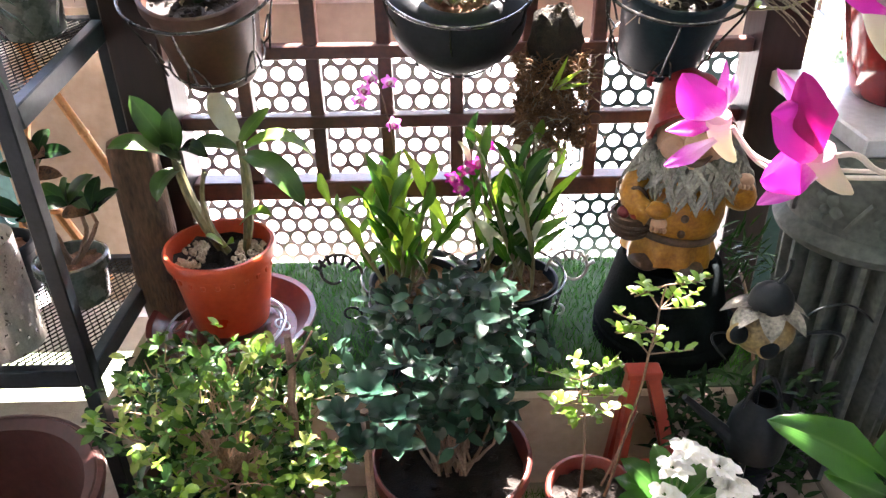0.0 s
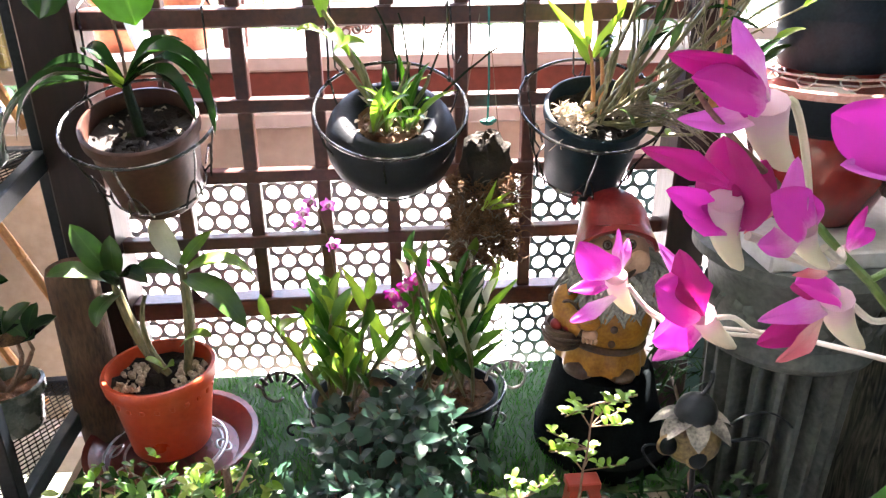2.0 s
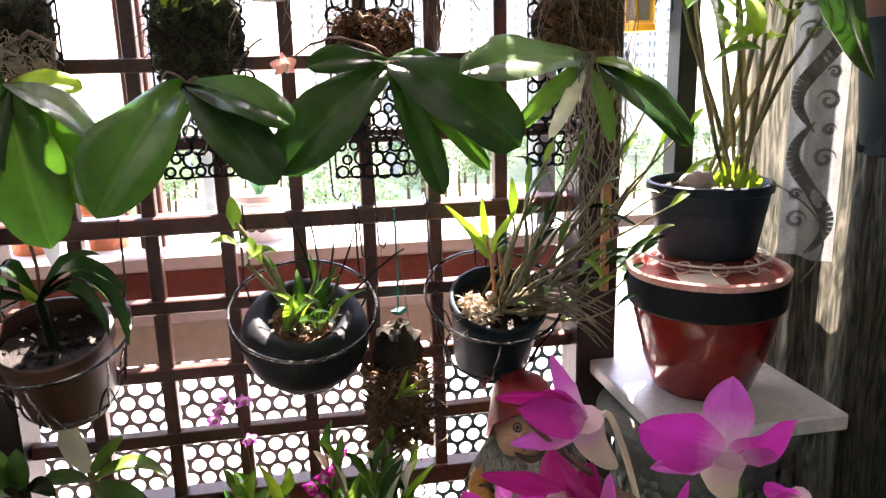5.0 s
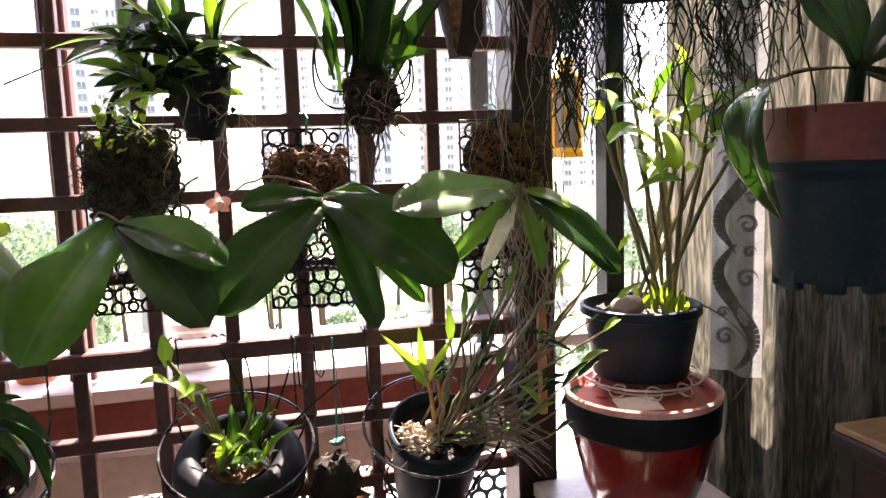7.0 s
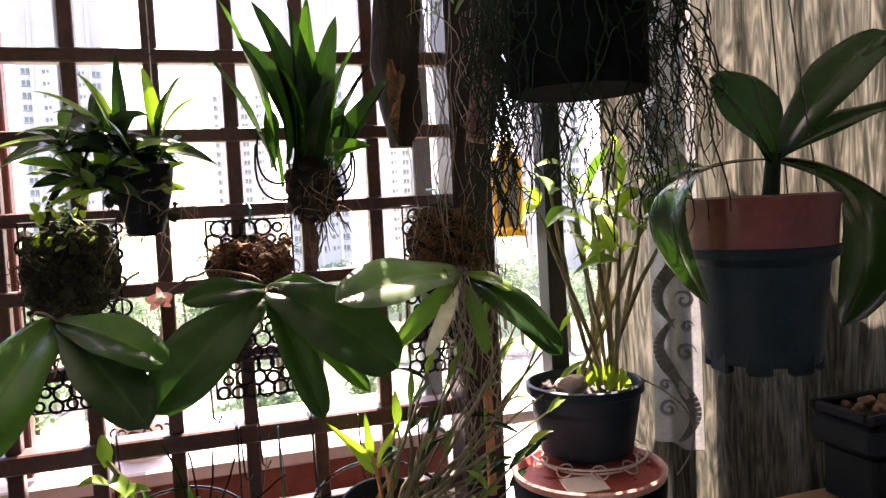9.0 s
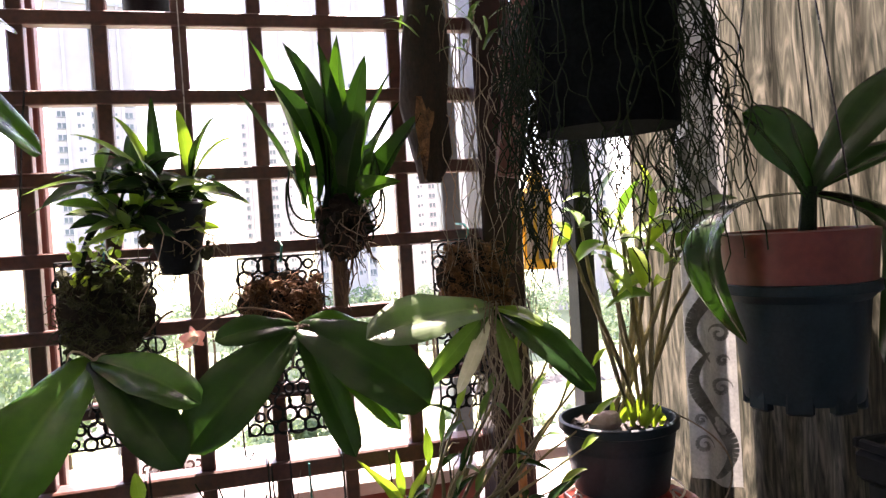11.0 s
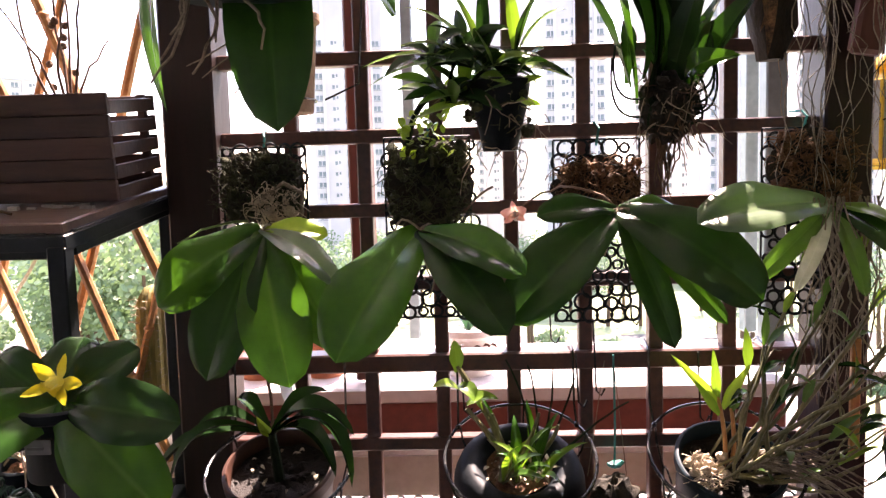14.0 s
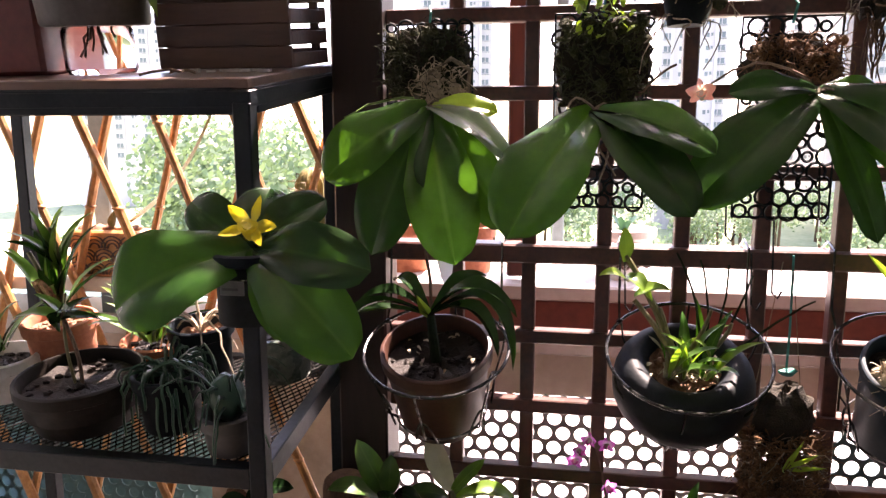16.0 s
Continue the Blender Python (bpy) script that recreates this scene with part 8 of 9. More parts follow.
spray_flower((0.151, -0.955, 1.091), (0.159, -0.951, 1.056), 0.0068, [
    ((0.151, -0.955, 1.091), (0.138, -0.955, 1.116), 0.0116, LILAC_PETAL, "petal"),
    ((0.15, -0.955, 1.09), (0.125, -0.961, 1.097), 0.0116, LILAC_PETAL, "petal"),
    ((0.152, -0.955, 1.09), (0.18, -0.945, 1.093), 0.0205, MAGENTA_DEEP, "oval"),
    ((0.152, -0.955, 1.089), (0.176, -0.949, 1.08), 0.0171, MAGENTA_DEEP, "oval"),
    ((0.15, -0.955, 1.089), (0.134, -0.959, 1.077), 0.0123, MAGENTA, "petal"),
])
spray_flower((0.11, -0.94, 1.103), (0.112, -0.936, 1.092), 0.0034, [
    ((0.11, -0.94, 1.102), (0.116, -0.94, 1.127), 0.0062, MAGENTA, "petal"),
    ((0.111, -0.94, 1.103), (0.12, -0.944, 1.115), 0.0082, MAGENTA, "oval"),
])
spray_flower((0.186, -0.95, 1.113), (0.197, -0.946, 1.088), 0.0084, [
    ((0.185, -0.95, 1.114), (0.161, -0.95, 1.126), 0.0141, MAGENTA, "oval"),
    ((0.186, -0.95, 1.111), (0.16, -0.956, 1.121), 0.0105, LILAC_PETAL, "petal"),
])
for stalk, r, m in (([(0.047, -0.960, 1.186), (0.054, -0.960, 1.187), (0.064, -0.960, 1.163), (0.074, -0.957, 1.131)], 0.0021, MENTUM),
                    ([(0.041, -0.806, 1.018), (0.061, -0.812, 0.994), (0.082, -0.83, 0.992), (0.120, -0.88, 1.012)], 0.0017, STEM_PALE),
                    ([(0.046, -0.806, 1.012), (0.058, -0.812, 0.999), (0.075, -0.83, 0.998), (0.115, -0.88, 1.016)], 0.0015, STEM_PALE),
                    ([(0.082, -0.865, 1.021), (0.092, -0.870, 1.023), (0.107, -0.872, 1.013), (0.127, -0.885, 1.015), (0.150, -0.950, 1.035)], 0.0020, STEM_PALE),
                    ([(0.038, -0.968, 1.125), (0.050, -0.966, 1.120), (0.062, -0.965, 1.112), (0.084, -0.965, 1.105), (0.095, -0.956, 1.109)], 0.0024, STEM_PALE),
                    ([(0.062, -0.992, 1.128), (0.075, -0.985, 1.118), (0.086, -0.972, 1.113), (0.095, -0.956, 1.110)], 0.0020, STEM_PALE),
                    ([(0.109, -0.955, 1.077), (0.122, -0.956, 1.067), (0.136, -0.955, 1.067)], 0.0020, STEM_PALE),
                    ([(0.132, -0.962, 1.140), (0.137, -0.960, 1.123), (0.133, -0.959, 1.106), (0.116, -0.956, 1.092)], 0.0021, STEM_GREEN),
                    ([(0.155, -0.953, 1.075), (0.160, -0.951, 1.058), (0.154, -0.955, 1.036)], 0.0019, STEM_PALE),
                    ([(0.190, -0.948, 1.100), (0.190, -0.950, 1.05), (0.170, -0.954, 1.02)], 0.0019, STEM_PALE)):
    smooth_path = []
    for i in range(len(stalk) - 1):
        a, b = Vector(stalk[max(i - 1, 0)]), Vector(stalk[i])
        d, e = Vector(stalk[i + 1]), Vector(stalk[min(i + 2, len(stalk) - 1)])
        for u in (0, 0.25, 0.5, 0.75):
            smooth_path.append(0.5 * (2 * b + (d - a) * u + (2 * a - 5 * b + 4 * d - e) * u * u + (3 * b - a - 3 * d + e) * u ** 3))
    smooth_path.append(Vector(stalk[-1]))
    part("flower_stalk", Shape().tube(smooth_path, r, 8, 0.9), m, fo)
for foot, tip, w in (((0.056, -0.963, 1.143), (0.032, -0.975, 1.129), 0.008), ((0.090, -0.957, 1.098), (0.066, -0.965, 1.101), 0.007)):
    part("bract", Shape().leaf(foot, tip, w, 0.002, (-0.5, -0.7, 0.4), 8, 0.4, "lance"), LIP_PINK, fo, "reddish dry bract")
for b, tip, w, a, f in (((0.266, -0.80, 0.655), (0.122, -0.80, 0.748), 0.050, 0.030, (-0.25, -0.55, 0.85)), ((0.270, -0.80, 0.640), (0.172, -0.82, 0.705), 0.034, 0.020, (-0.3, -0.6, 0.7)), ((0.236, -0.80, 0.610), (0.246, -0.79, 0.742), 0.046, 0.014, (-0.3, -0.8, 0.3)), ((0.262, -0.80, 0.640), (0.340, -0.78, 0.800), 0.060, 0.016, (-0.6, -0.7, 0.3)), ((0.36, -0.92, 0.57), (0.36, -0.85, 0.80), 0.07, 0.02, (-0.3, -0.9, 0.3))):
    part("leaf", Shape().leaf(b, tip, w, a, f, 18, 0.55, "petal", 0, 0, 0.08), PHAL, fo)
part("cane", Shape().tube(arc((0.42, -0.90, 0.29), (0.278, -0.8, 0.706), (0.02, 0.02, 0.0), 8), 0.007, 7, 0.8), CANE, fo)

# ---------- plant rack on the west side ----------
RX0, RX1, RY0, RY1 = -1.32, -0.698, -0.372, -0.008
rack = thing("plant_rack", (-1.0, -0.2, 0.0), "black metal plant rack with wire mesh shelves and a wooden top", "rack")
for x in (RX0, RX1 - 0.024):
    for y in (RY0, RY1 - 0.024):
        part("leg", Shape().box(x, x + 0.024, y, y + 0.024, 0.0, 1.372 if y < -0.2 else 1.416, 0.002), BLACK_METAL, rack)
for z in (0.47, 0.885, 1.391):
    for y in (RY0, RY1 - 0.022):
        part("long_rail", Shape().box(RX0 + 0.024, RX1 - 0.024, y + 0.001, y + 0.021, z - 0.034, z, 0.002), BLACK_METAL, rack)
    for x in (RX0, RX1 - 0.022):
        part("side_rail", Shape().box(x + 0.001, x + 0.021, RY0 + 0.024, RY1 - 0.024, z - 0.034, z, 0.002), BLUE_METAL if z < 1.3 else BLACK_METAL, rack)
part("top_frame", Shape().box(RX0, RX1, RY0, RY1, 1.366, 1.388, 0.002), BLACK_METAL, rack)
part("wooden_top", Shape().box(RX0 + 0.004, RX1 - 0.004, RY0 + 0.004, RY1 - 0.004, 1.3885, 1.403, 0.002), WOOD_TOP, rack, "brown wooden top board")


def expanded_mesh(z):
    """Expanded metal: crossing strands in diamonds."""
    s = Shape()
    x0, x1, y0, y1, p = RX0 + 0.022, RX1 - 0.022, RY0 + 0.022, RY1 - 0.022, 0.0125
    w = y1 - y0
    k = x0 - w * 0.6
    while k < x1:
        for sg in (1, -1):
            a = (k, y0) if sg > 0 else (k + w * 0.6, y0)
            b = (k + w * 0.6, y1) if sg > 0 else (k, y1)
            t0 = min(max((x0 - a[0]) / (b[0] - a[0]), 0), 1)
            t1 = min(max((x1 - a[0]) / (b[0] - a[0]), 0), 1)
            if abs(t1 - t0) > 0.02:
                q0 = (a[0] + (b[0] - a[0]) * t0, a[1] + (b[1] - a[1]) * t0, z + 0.0012 * sg)
                q1 = (a[0] + (b[0] - a[0]) * t1, a[1] + (b[1] - a[1]) * t1, z + 0.0012 * sg)
                s.tube([q0, q1], 0.0013, 4)
        k += p
    return s


# the upper boards slope down towards the room
SLOPE = Matrix.Rotation(radians(7.2), 4, "X")


def sloped(z, d=(0, 0, 0)):
    p = Vector((0, RY0 + 0.012, z))
    return Matrix.Translation(p) @ SLOPE @ Matrix.Translation(Vector(d) - p)


part("mesh_shelf", expanded_mesh(0.466), WIRE, rack, "expanded metal mesh shelf")
part("mesh_shelf", expanded_mesh(0.881), WIRE, rack, "expanded metal mesh shelf")

for ob in list(rack.children):
    if ob.type == "MESH" and not ob.name.startswith("leg"):
        mid = sum((v.co.z for v in ob.data.vertices)) / len(ob.data.vertices)
        if mid > 0.6:
            ob.matrix_basis = sloped(0.885 if mid < 1.2 else 1.403)

# bamboo trellis behind the rack
tr_ = thing("bamboo_trellis", (-1.1, 0.03, 0.4), "orange-brown bamboo cane trellis of crossing diagonals", "trellis")
random.seed(501)
for sg, slope, heads in ((-1, 0.392, (-1.692, -1.532, -1.372, -1.214, -1.061, -0.905, -0.775)), (1, 0.302, (-1.600, -1.450, -1.300, -1.152, -1.014, -0.858, -0.715))):
    for head in heads:
        r, pts = rnd(0.0075, 0.0105), []
        for i in range(25):
            z = 0.40 + 1.90 * i / 24
            pts.append((head + sg * slope * (z - 1.376) + 0.004 * math.sin(i * 0.7 + head * 30), 0.015 + 0.010 * sg, z))
        pts = [p for p in pts if -1.7 < p[0] < -0.715]
        if len(pts) > 3:
            s = Shape()
            s.tube(pts, r, 8, 0.9)
            for j in range(2, len(pts) - 1, 4):
                s.blob(pts[j], (r * 1.22, r * 1.22, 0.006), 6, 0.0)
            part("cane", s, BAMBOO, tr_)
# cactus and box planter on the west sill
ca = thing("cactus", (-0.775, 0.055, 1.05), "ribbed golden-green column cactus on the sill", "cactus")
cs = Shape()
p_, f_ = [], []
for j, (r, z) in enumerate(((0.026, 0), (0.030, 0.05), (0.031, 0.14), (0.028, 0.19), (0.016, 0.212), (0.003, 0.218))):
    for i in range(48):
        a = 2 * math.pi * i / 48
        kx = r * (1 + 0.10 * math.cos(12 * a))
        p_.append((-0.775 + kx * math.cos(a), 0.055 + kx * math.sin(a), 1.05 + z))
for j in range(5):
    f_ += [(j * 48 + i, j * 48 + (i + 1) % 48, (j + 1) * 48 + (i + 1) % 48, (j + 1) * 48 + i) for i in range(48)]
part("body", cs.add(p_, f_), surface("golden green cactus skin", (0.12, 0.12, 0.03), (0.34, 0.26, 0.08), 0.7, 40, 0.5, stretch=(1, 1, 0.2)), ca)
sn = Shape()
for i in range(12):
    a = 2 * math.pi * i / 12
    for j in range(14):
        q = Vector((-0.775 + 0.034 * math.cos(a), 0.055 + 0.034 * math.sin(a), 1.06 + j * 0.014))
        for m in range(3):
            sn.tube([q, q + Vector((math.cos(a) + rnd(-0.8, 0.8), math.sin(a) + rnd(-0.8, 0.8), rnd(-0.5, 0.8))) * 0.010], 0.0004, 3)
part("spine", sn, HUSK, ca)
solid("west_sill", Shape().box(-1.74, -0.702, 0.035, 0.103, 1.020, 1.049, 0.003), SILL_WHITE, "white inner window sill behind the rack", "sill", kind="structure")
bx = thing("box_planter", (-1.20, 0.068, 1.05), "tan box planter with raised scallop pattern and one long arching leaf", "planter")
part("box", Shape().box(-1.275, -1.125, 0.040, 0.097, 1.05, 1.142, 0.004), BAMBOO, bx)
ar = Shape()
for row in range(3):
    for k in range(4):
        cx, cz = -1.256 + 0.038 * k + (0.019 if row % 2 else 0), 1.056 + 0.026 * row
        for r in (0.010, 0.017, 0.024):
            ar.tube([(min(max(cx + r * math.cos(q), -1.272), -1.128), 0.0385, cz + r * math.sin(q)) for q in [math.pi * i / 10 for i in range(11)]], 0.0016, 4)
part("arc_relief", ar, BROWN_POT, bx)
random.seed(505)
part("leaf", Shape().leaf((-1.195, 0.068, 1.14), (-0.975, 0.070, 1.372), 0.026, -0.030, (-0.5, -0.3, 0.8), 16, 0.7, "lance", 0.004), CANE, bx, "long yellowish arching leaf")
part("leaf", Shape().leaf((-1.198, 0.066, 1.14), (-1.175, 0.060, 1.185), 0.020, 0.006, (0.2, -0.8, 0.5), 8, 0.4, "lance", 0.003), CANE, bx)
for k in range(5):
    part("pebble", Shape().blob((-1.255 + 0.027 * k, 0.068, 1.142), (0.014, 0.018, 0.010), 6, 0.3, k), PEBBLE, bx)

# on the top board: crate, jar and pots
cr = thing("slatted_crate", (-0.78, -0.13, 1.412), "dark brown slatted wooden crate on the rack top", "crate")
CX0, CX1, CY0, CY1, CZ = -0.905, -0.700, -0.215, -0.050, 1.416
for z in range(5):
    zz = CZ + z * 0.031
    for y in (CY0, CY1 - 0.008):
        part("slat", Shape().box(CX0, CX1, y, y + 0.008, zz, zz + (0.0304 if y == CY0 else 0.024), 0.001), WOOD_CRATE, cr)
    for x in (CX0, CX1 - 0.008):
        part("slat", Shape().box(x, x + 0.008, CY0 + 0.008, CY1 - 0.008, zz, zz + 0.020, 0.001), WOOD_CRATE, cr)
for x in (CX0 + 0.009, CX1 - 0.021):
    for y in (CY0 + 0.009, CY1 - 0.021):
        part("corner_post", Shape().box(x, x + 0.012, y, y + 0.012, CZ, CZ + 0.15, 0.001), WOOD_CRATE, cr)
part("front_board", Shape().box(CX0 + 0.0225, CX1 - 0.0225, CY0 + 0.0085, CY0 + 0.0125, CZ + 0.007, CZ + 0.152), WOOD_CRATE, cr)
part("bottom", Shape().box(CX0 + 0.01, CX1 - 0.01, CY0 + 0.01, CY1 - 0.01, CZ, CZ + 0.006), WOOD_CRATE, cr)
cpz = thing("crate_plant", (-0.80, -0.13, 1.43), "twiggy plant growing out of the crate", "pot plant")
part("pot", Shape().lathe(pot_profile(0.05, 0.04, 0.09), 24, (-0.80, -0.13, 1.424)), BLACK_POT, cpz)
tg = Shape()
random.seed(507)
for k in range(7):
    tg.tube(arc((-0.80, -0.13, 1.50), (-0.80 + rnd(-0.08, 0.08), -0.13 + rnd(-0.04, 0.04), rnd(1.62, 1.85)), (rnd(-0.03, 0.03), 0, 0.01), 9, 0.003), 0.0028, 5, 0.4)
for k in range(8):
    tg.blob((-0.80 + rnd(-0.02, 0.02), -0.13, rnd(1.58, 1.68)), 0.006, 4, 0.4, k)
part("twig", tg, STEM_BROWN, cpz)
jr = thing("glass_jar", (-0.985, -0.235, 1.412), "clear glass jar of water with roots on the rack top", "jar")
part("jar", Shape().lathe([(0.002, 0), (0.046, 0), (0.050, 0.006), (0.050, 0.06), (0.046, 0.066), (0.044, 0.06), (0.046, 0.008), (0.002, 0.006)], 32, (-0.985, -0.235, 1.413)), GLASS, jr)
jrr = Shape()
for k in range(9):
    jrr.tube(arc((-0.985, -0.235, 1.475), (-0.985 + rnd(-0.035, 0.035), -0.235 + rnd(-0.035, 0.035), rnd(1.43, 1.46)), (0, 0, 0.01), 6, 0.003), 0.0018, 5)
part("root", jrr, STEM_BROWN, jr)
gp = thing("grey_pot", (-0.985, -0.235, 1.48), "grey-brown plastic pot standing in the glass jar", "pot plant")
part("pot", Shape().lathe([(0.002, 0), (0.072, 0), (0.075, 0.004), (0.084, 0.12), (0.093, 0.125), (0.095, 0.15), (0.088, 0.152), (0.082, 0.12), (0.002, 0.12)], 36, (-0.985, -0.235, 1.480)), GREY_POT, gp)
part("slot", Shape().box(-0.92, -0.912, -0.29, -0.275, 1.53, 1.55, 0.002), BLACK_POT, gp)
lg = Shape()
for k in range(8):
    a = k * 0.8
    b = Vector((-0.985, -0.235, 1.60))
    lg.leaf(b, b + Vector((0.12 * math.cos(a), 0.10 * math.sin(a), rnd(0.0, 0.12))), 0.05, 0.03, (0, -0.3, 1), 8, 0.2, "oval")
part("foliage", lg, PHAL_DARK, gp)
part("drooping_leaf", Shape().leaf((-0.905, -0.22, 1.60), (-0.885, -0.24, 1.49), 0.03, 0.01, (0.2, -1, 0.2), 8, 0.2, "lance"), DENDRO, gp)
solid("red_box", Shape().box(-1.23, -1.055, -0.27, -0.12, 1.413, 1.56, 0.006), RED_PLASTIC, "dark red box on the rack top", "box")
cl_ = Shape()
random.seed(509)
for k in range(9):
    x, y = rnd(-0.84, -0.72), rnd(-0.27, -0.23)
    cl_.box(x, x + rnd(0.008, 0.025), y, y + rnd(0.004, 0.010), 1.413, 1.413 + rnd(0.002, 0.006))
solid("plant_clips", cl_, WIRE_PALE, "scatter of pale plastic plant clips on the rack top", "clips", kind="stuff")
solid("dry_twig", Shape().tube(arc((-0.87, -0.33, 1.415), (-0.80, -0.31, 1.416), (0, 0.01, 0.004), 6, 0.002), 0.002, 5).leaf((-0.83, -0.32, 1.415), (-0.80, -0.34, 1.418), 0.012, 0.003, (0, 0, 1), 5, 0.3, "oval"), STEM_BROWN, "dry brown leaf and twig on the rack top", "twig")

for ob in (cr, cpz, jr, gp) + tuple(bpy.data.objects[q] for q in ("red_box", "plant_clips", "dry_twig")):
    ob.matrix_basis = sloped(1.403, (0, 0, -0.009)) @ ob.matrix_basis

# orchid with a yellow flower on the rack's front leg
yo = thing("yellow_flower_orchid", (-0.695, -0.465, 1.07), "dark pot with a broad-leaved orchid bearing one yellow flower", "orchid")
part("pot", Shape().lathe(pot_profile(0.043, 0.034, 0.082), 32, (-0.663, -0.470, 1.120)), BLACK_POT, yo)
part("soil", soil_disc(0.034, (-0.663, -0.470, 1.186), 53), SOIL, yo)
part("label", Shape().box(-0.676, -0.648, -0.5175, -0.515, 1.160, 1.176, 0.0008), GREY_LABEL, yo, "grey paper label with a line of print")
part("print_bar", Shape().box(-0.672, -0.654, -0.5195, -0.5185, 1.166, 1.169), BAR_DARK, yo)
part("bracket", Shape().ring((-0.663, -0.470, 1.175), 0.044, 0.002, 32, 5).tube([(-0.676, -0.430, 1.175), (-0.706, -0.358, 1.178)], 0.003, 5), WIRE, yo)
hub = (-0.655, -0.475, 1.205)
for tip, w, a, f, m in (((-0.794, -0.530, 1.142), 0.110, 0.045, (-0.25, -0.6, 0.9), PHAL), ((-0.522, -0.535, 1.102), 0.084, 0.055, (0.45, -0.7, 0.8), PHAL), ((-0.506, -0.515, 1.192), 0.070, 0.045, (0.3, -0.5, 1), PHAL_DARK), ((-0.735, -0.46, 1.256), 0.055, 0.02, (0, -0.6, 1), PHAL_DARK), ((-0.575, -0.45, 1.260), 0.055, 0.02, (0, -0.6, 1), PHAL_DARK), ((-0.600, -0.53, 1.115), 0.030, 0.03, (0.1, -0.9, 0.5), PHAL), ((-0.650, -0.43, 1.270), 0.070, 0.015, (0, -0.6, 1), PHAL_DARK)):
    broad_leaf(yo, hub, tip, w, a * 0.6, (f[0] * 0.6, -0.88, 0.38), m)
orchid_flower("", (-0.640, -0.512, 1.238), (0.1, -1, 0.35), 0.060, YELLOW_PETAL, YELLOW_PETAL, 520, yo, "", "", 0.52, 1.1, YELLOW_PETAL, 0.72)

# pots on the middle shelf


MID = []


def shelf_pot(name, at, r, h, mat, label, seed, cat="pot plant"):
    t = thing(name, at, label, cat, "pots on the rack")
    part("pot", Shape().lathe(pot_profile(r, r * 0.75, h, 0.018, 0.006), 32, at), mat, t)
    part("soil", soil_disc(r - 0.012, (at[0], at[1], at[2] + h - 0.02), seed, 0.007), SOIL if seed % 2 else PEBBLE, t)
    MID.append(t)
    return t


def tuft(t, at, n, length, width, mats, up, seed, kind="lance"):
    random.seed(seed)
    for k in range(n):
        a = rnd(0, 6.28)
        el = rnd(*up)
        d = Vector((math.cos(a) * math.cos(el), math.sin(a) * math.cos(el), math.sin(el)))
        b = Vector(at) + Vector((rnd(-0.01, 0.01), rnd(-0.01, 0.01), 0))
        ln = rnd(*length)
        part("leaf", Shape().leaf(b, b + d * ln + Vector((0, 0, -0.15 * ln)), rnd(*width), ln * 0.14, (-d.x * 0.4, -0.3, 1), 8, 0.35, kind), random.choice(mats), t)


Z1 = 0.932
t = shelf_pot("brown_pot", (-0.980, -0.342, Z1), 0.094, 0.078, DARK_BROWN, "wide brown pot with thin-stemmed plants on the mesh shelf", 61)
part("stem", Shape().tube(arc((-0.975, -0.35, 0.98), (-1.005, -0.33, 1.10), (0.01, 0, 0), 7), 0.003, 6), STEM_BROWN, t)
part("stem", Shape().tube(arc((-0.99, -0.34, 0.98), (-0.995, -0.325, 1.13), (-0.01, 0, 0), 7), 0.0025, 6), CANE, t)
tuft(t, (-1.005, -0.33, 1.09), 7, (0.05, 0.09), (0.018, 0.028), [PHAL_DARK, DENDRO_MID, DENDRO], (-0.1, 0.9), 611)
t = shelf_pot("clay_pot", (-1.12, -0.185, Z1), 0.060, 0.112, CLAY, "terracotta pot with a strap-leaved plant on the mesh shelf", 62)
part("cane", Shape().tube(arc((-1.12, -0.185, 1.03), (-1.11, -0.18, 1.20), (0.01, 0, 0), 7), 0.004, 6).tube(arc((-1.125, -0.19, 1.03), (-1.15, -0.19, 1.16), (0.01, 0, 0), 7), 0.004, 6), CANE, t)
tuft(t, (-1.12, -0.185, 1.04), 14, (0.13, 0.21), (0.018, 0.026), [PHAL_DARK, DENDRO_MID, DENDRO_MID], (0.6, 1.45), 612)
tuft(t, (-1.11, -0.18, 1.13), 12, (0.09, 0.14), (0.018, 0.024), [PHAL_DARK, DENDRO_MID, DENDRO], (0.5, 1.4), 617)
t = shelf_pot("clay_pot", (-0.945, -0.115, Z1), 0.064, 0.075, CLAY, "low terracotta pot with a small agave on the mesh shelf", 63)
tuft(t, (-0.955, -0.115, 1.0), 34, (0.11, 0.17), (0.014, 0.020), [DENDRO_MID, DENDRO, PHAL_DARK, DENDRO_MID], (0.35, 1.4), 613)
t = shelf_pot("dark_pot", (-0.850, -0.225, Z1), 0.052, 0.12, BLACK_POT, "dark pot with pale wiry curling stems on the mesh shelf", 64)
random.seed(618)
sx = Shape()
for k in range(16):
    a = rnd(0, 6.28)
    b = Vector((-0.850, -0.225, 1.035))
    r = rnd(0.05, 0.11)
    sx.tube(arc(b, b + Vector((r * math.cos(a), r * math.sin(a), rnd(-0.06, 0.05))), (0, 0, rnd(0.02, 0.05)), 8, 0.003), 0.0024, 5, 0.5)
part("wiry_stem", sx, HUSK, t, "pale curling stems")
t = shelf_pot("dark_pot", (-0.852, -0.352, Z1), 0.052, 0.090, BLACK_POT, "dark pot overgrown with grey thready cactus stems", 65)
random.seed(614)
sx = Shape()
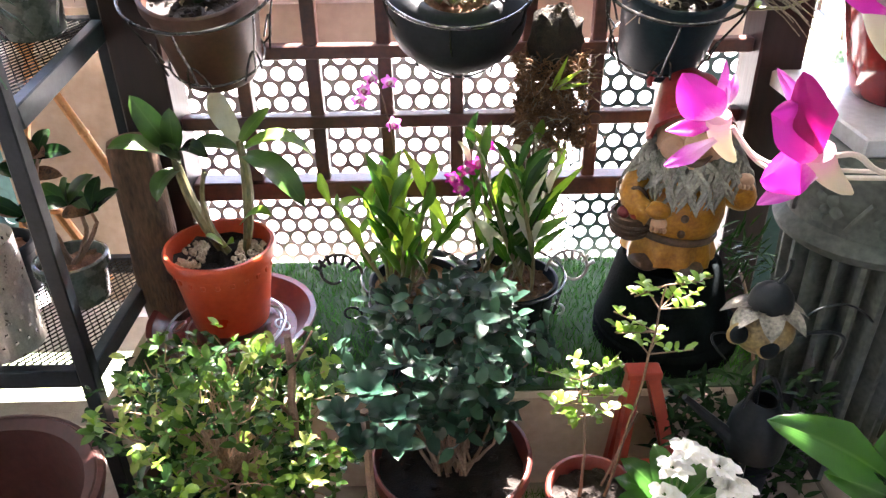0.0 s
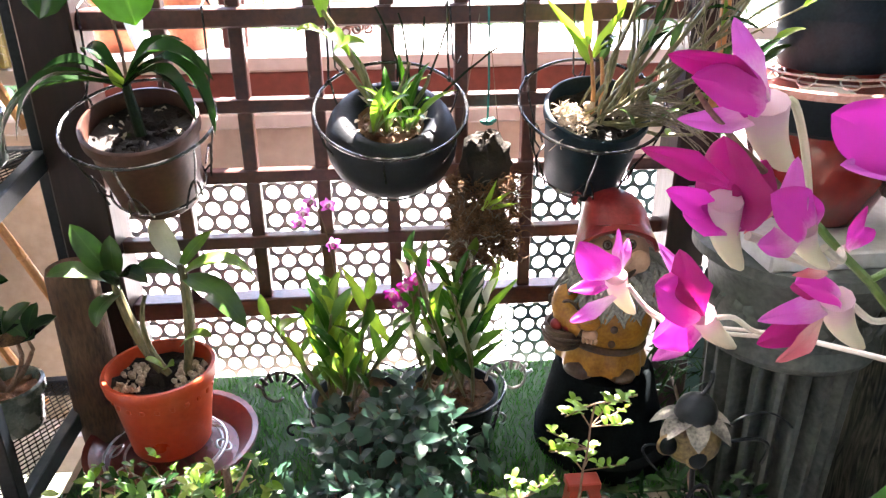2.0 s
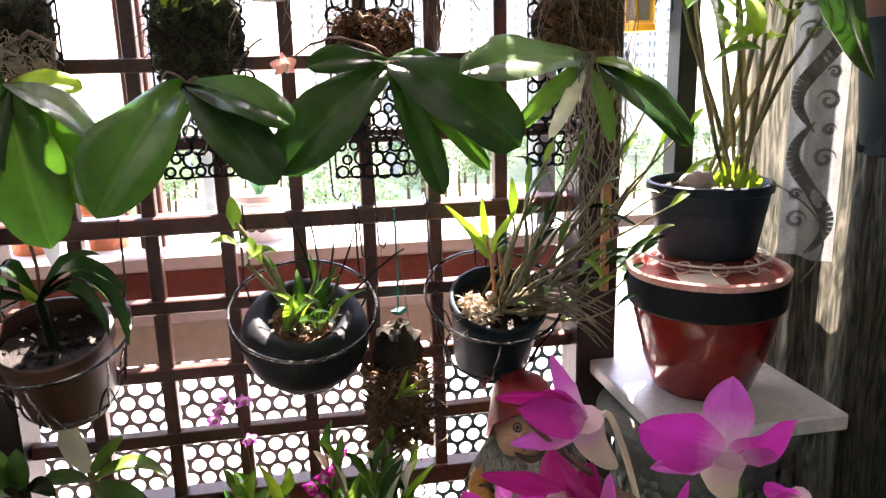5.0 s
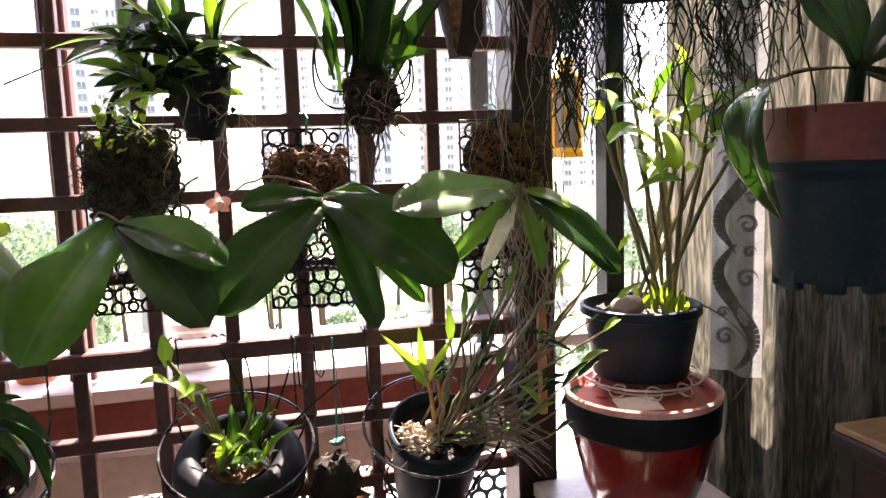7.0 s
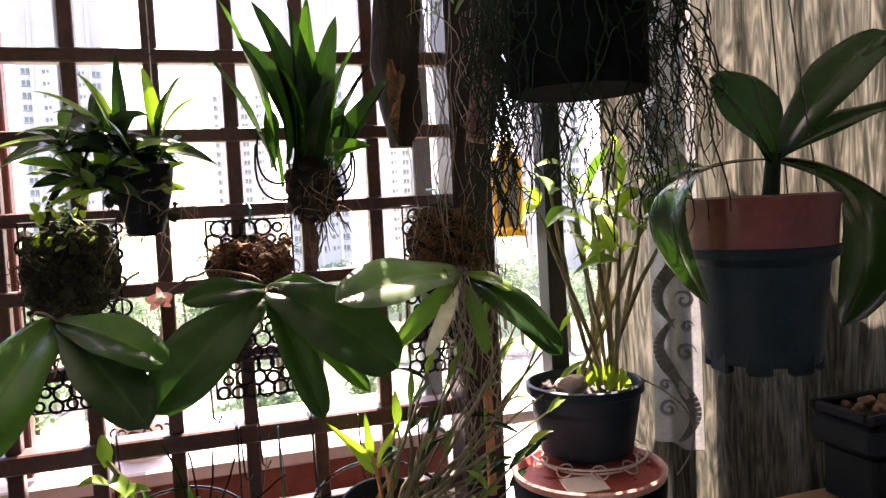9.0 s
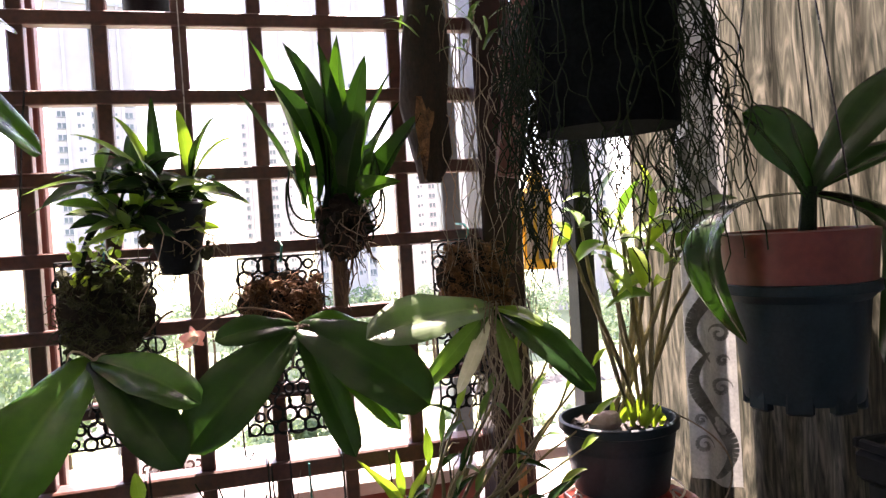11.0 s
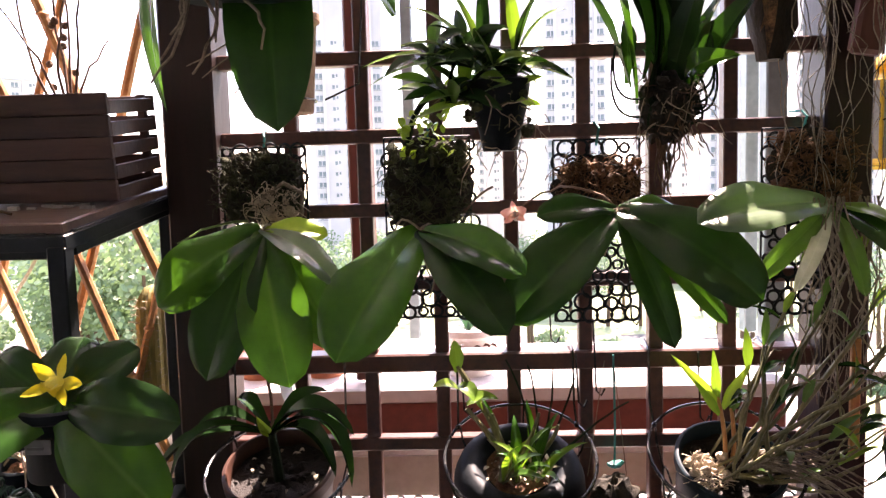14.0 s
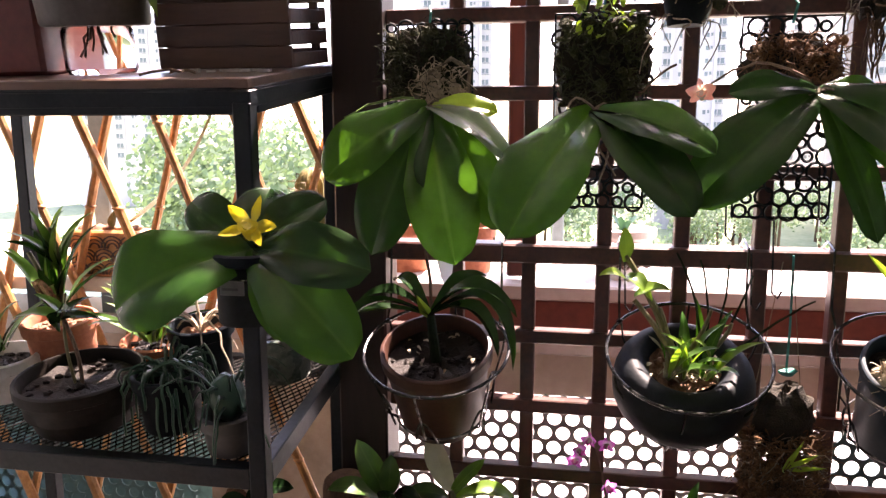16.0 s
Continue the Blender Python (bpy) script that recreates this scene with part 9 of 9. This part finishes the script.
for k in range(64):
    a = rnd(0, 6.28)
    b = Vector((-0.852, -0.352, 1.015))
    r = rnd(0.03, 0.07)
    sx.tube(arc(b, b + Vector((r * math.cos(a), r * math.sin(a), rnd(-0.09, 0.0))), (r * 0.3 * math.cos(a), r * 0.3 * math.sin(a), rnd(0.02, 0.04)), 8, 0.002), 0.0032, 5, 0.6)
part("trailing_stem", sx, JADE, t, "grey-green thready stems")
t = shelf_pot("grey_pot", (-0.755, -0.350, Z1), 0.044, 0.060, GREY_POT, "grey pot with arching thin spiny stems", 67)
sx = Shape()
for k in range(22):
    a = rnd(0, 6.28)
    b = Vector((-0.755, -0.350, 0.985))
    r = rnd(0.05, 0.12)
    sx.tube(arc(b, b + Vector((r * math.cos(a), r * math.sin(a), rnd(-0.03, 0.09))), (0, 0, rnd(0.03, 0.06)), 8, 0.002), 0.0024, 5, 0.5)
part("arching_stem", sx, JADE, t, "thin grey-green arching stems")
cc = Shape().blob((-0.755, -0.350, 1.010), (0.026, 0.026, 0.034), 10, 0.15, 3, 4)
part("cactus_body", cc, JADE, t)
t = shelf_pot("clay_pot", (-0.775, -0.12, Z1), 0.060, 0.085, GREEN_GLAZE, "green-grey glazed round pot on the mesh shelf", 69)
tuft(t, (-0.775, -0.12, 1.03), 8, (0.04, 0.08), (0.014, 0.02), [PHAL_DARK, JADE], (0.4, 1.4), 615)
t = shelf_pot("white_pot", (-1.235, -0.30, Z1), 0.06, 0.07, WHITE_GLAZE, "pale low pot with a strap-leaved plant on the mesh shelf", 71)
tuft(t, (-1.235, -0.30, 1.01), 12, (0.08, 0.17), (0.018, 0.024), [PHAL_DARK, DENDRO_MID], (0.4, 1.4), 616)

for t, d in zip(MID, ((-0.050, 0.068), (-0.03, 0.035), (-0.04, -0.01), (-0.035, 0.062), (-0.033, 0.078), (-0.012, 0.028), (-0.008, 0.03), (0.02, 0.085))):
    t.matrix_basis = sloped(0.885, (d[0], d[1], -0.045)) @ t.matrix_basis

# lower shelf: bonsai in a glazed pot, perforated cylinder
Z2 = 0.472
t = shelf_pot("bonsai_pot", (-0.795, -0.165, Z2), 0.062, 0.085, GREEN_GLAZE, "small tree with thick leaves in a green-grey glazed pot", 72)
bs = Shape()
random.seed(621)
tips = [(-0.83, -0.15, 0.70), (-0.80, -0.16, 0.74), (-0.77, -0.17, 0.66), (-0.74, -0.16, 0.64), (-0.85, -0.17, 0.64)]
for e in tips:
    bs.tube(arc((-0.795, -0.165, 0.54), e, (rnd(-0.03, 0.03), 0, 0.01), 8, 0.003), 0.005, 6, 0.5)
part("trunk", bs, STEM_BROWN, t)
for e in tips:
    for k in range(5):
        a = k * 1.3
        b = Vector(e)
        part("leaf", Shape().leaf(b, b + Vector((0.055 * math.cos(a), 0.03 * math.sin(a), rnd(0.0, 0.06))), 0.028, 0.008, (0, -0.6, 0.8), 8, 0.25, "oval", 0.001), random.choice((PHAL_DARK, PHAL_DARK, DENDRO_MID, MOSS)), t)
cyl = Shape()
n = 40
for j in range(10):
    for i in range(n):
        a0, a1 = 2 * math.pi * i / n, 2 * math.pi * (i + 1) / n
        am = (a0 + a1) / 2
        z0, z1 = 0.474 + j * 0.019, 0.474 + (j + 1) * 0.019
        zm, r = (z0 + z1) / 2, 0.062

        def on(a, z):
            return (-0.865 + r * math.cos(a), -0.300 + r * math.sin(a), z)
        if (i + j) % 2 == 0 and 0 < j < 9:
            h, w = 0.0045, (a1 - a0) * 0.32
            hole = [on(am + w * math.cos(b), zm + h * math.sin(b)) for b in [math.pi / 4 + math.pi / 2 * q for q in range(4)]]
            cyl.add([on(a1, z1), on(a0, z1), on(a0, z0), on(a1, z0)] + hole, [(0, 1, 5, 4), (1, 2, 6, 5), (2, 3, 7, 6), (3, 0, 4, 7)])
        else:
            cyl.add([on(a0, z0), on(a1, z0), on(a1, z1), on(a0, z1)], [(0, 1, 2, 3)])
solid("perforated_cylinder", cyl, WIRE_PALE, "steel cylinder with round drain holes on the lower shelf", "utensil holder")
t = shelf_pot("dark_pot", (-0.93, -0.14, Z2), 0.06, 0.10, BLACK_POT, "dark pot with gravel on the lower shelf", 74)

# terracotta tiles of floor and step
tile = Shape().box(-0.146, 0.146, -0.146, 0.146, 0.0, 0.010, 0.002).mesh("tile", FLOOR_TILE, False)
fl_ob = bpy.data.objects["floor"]
for i in range(10):
    for j in range(9):
        ob = new("tile", tile)
        ob.parent = fl_ob
        ob.location = (XL + 0.2 + 0.3 * i + 0.02, YB + 0.16 + 0.3 * j, -0.002)
for i in range(7):
    for j in range(2):
        ob = new("tile", tile)
        ob.parent = step
        ob.location = (-1.14 + 0.3 * i, -0.705 + 0.3 * j - 0.0, 0.157)
        ob.scale = (1, 0.86, 1)
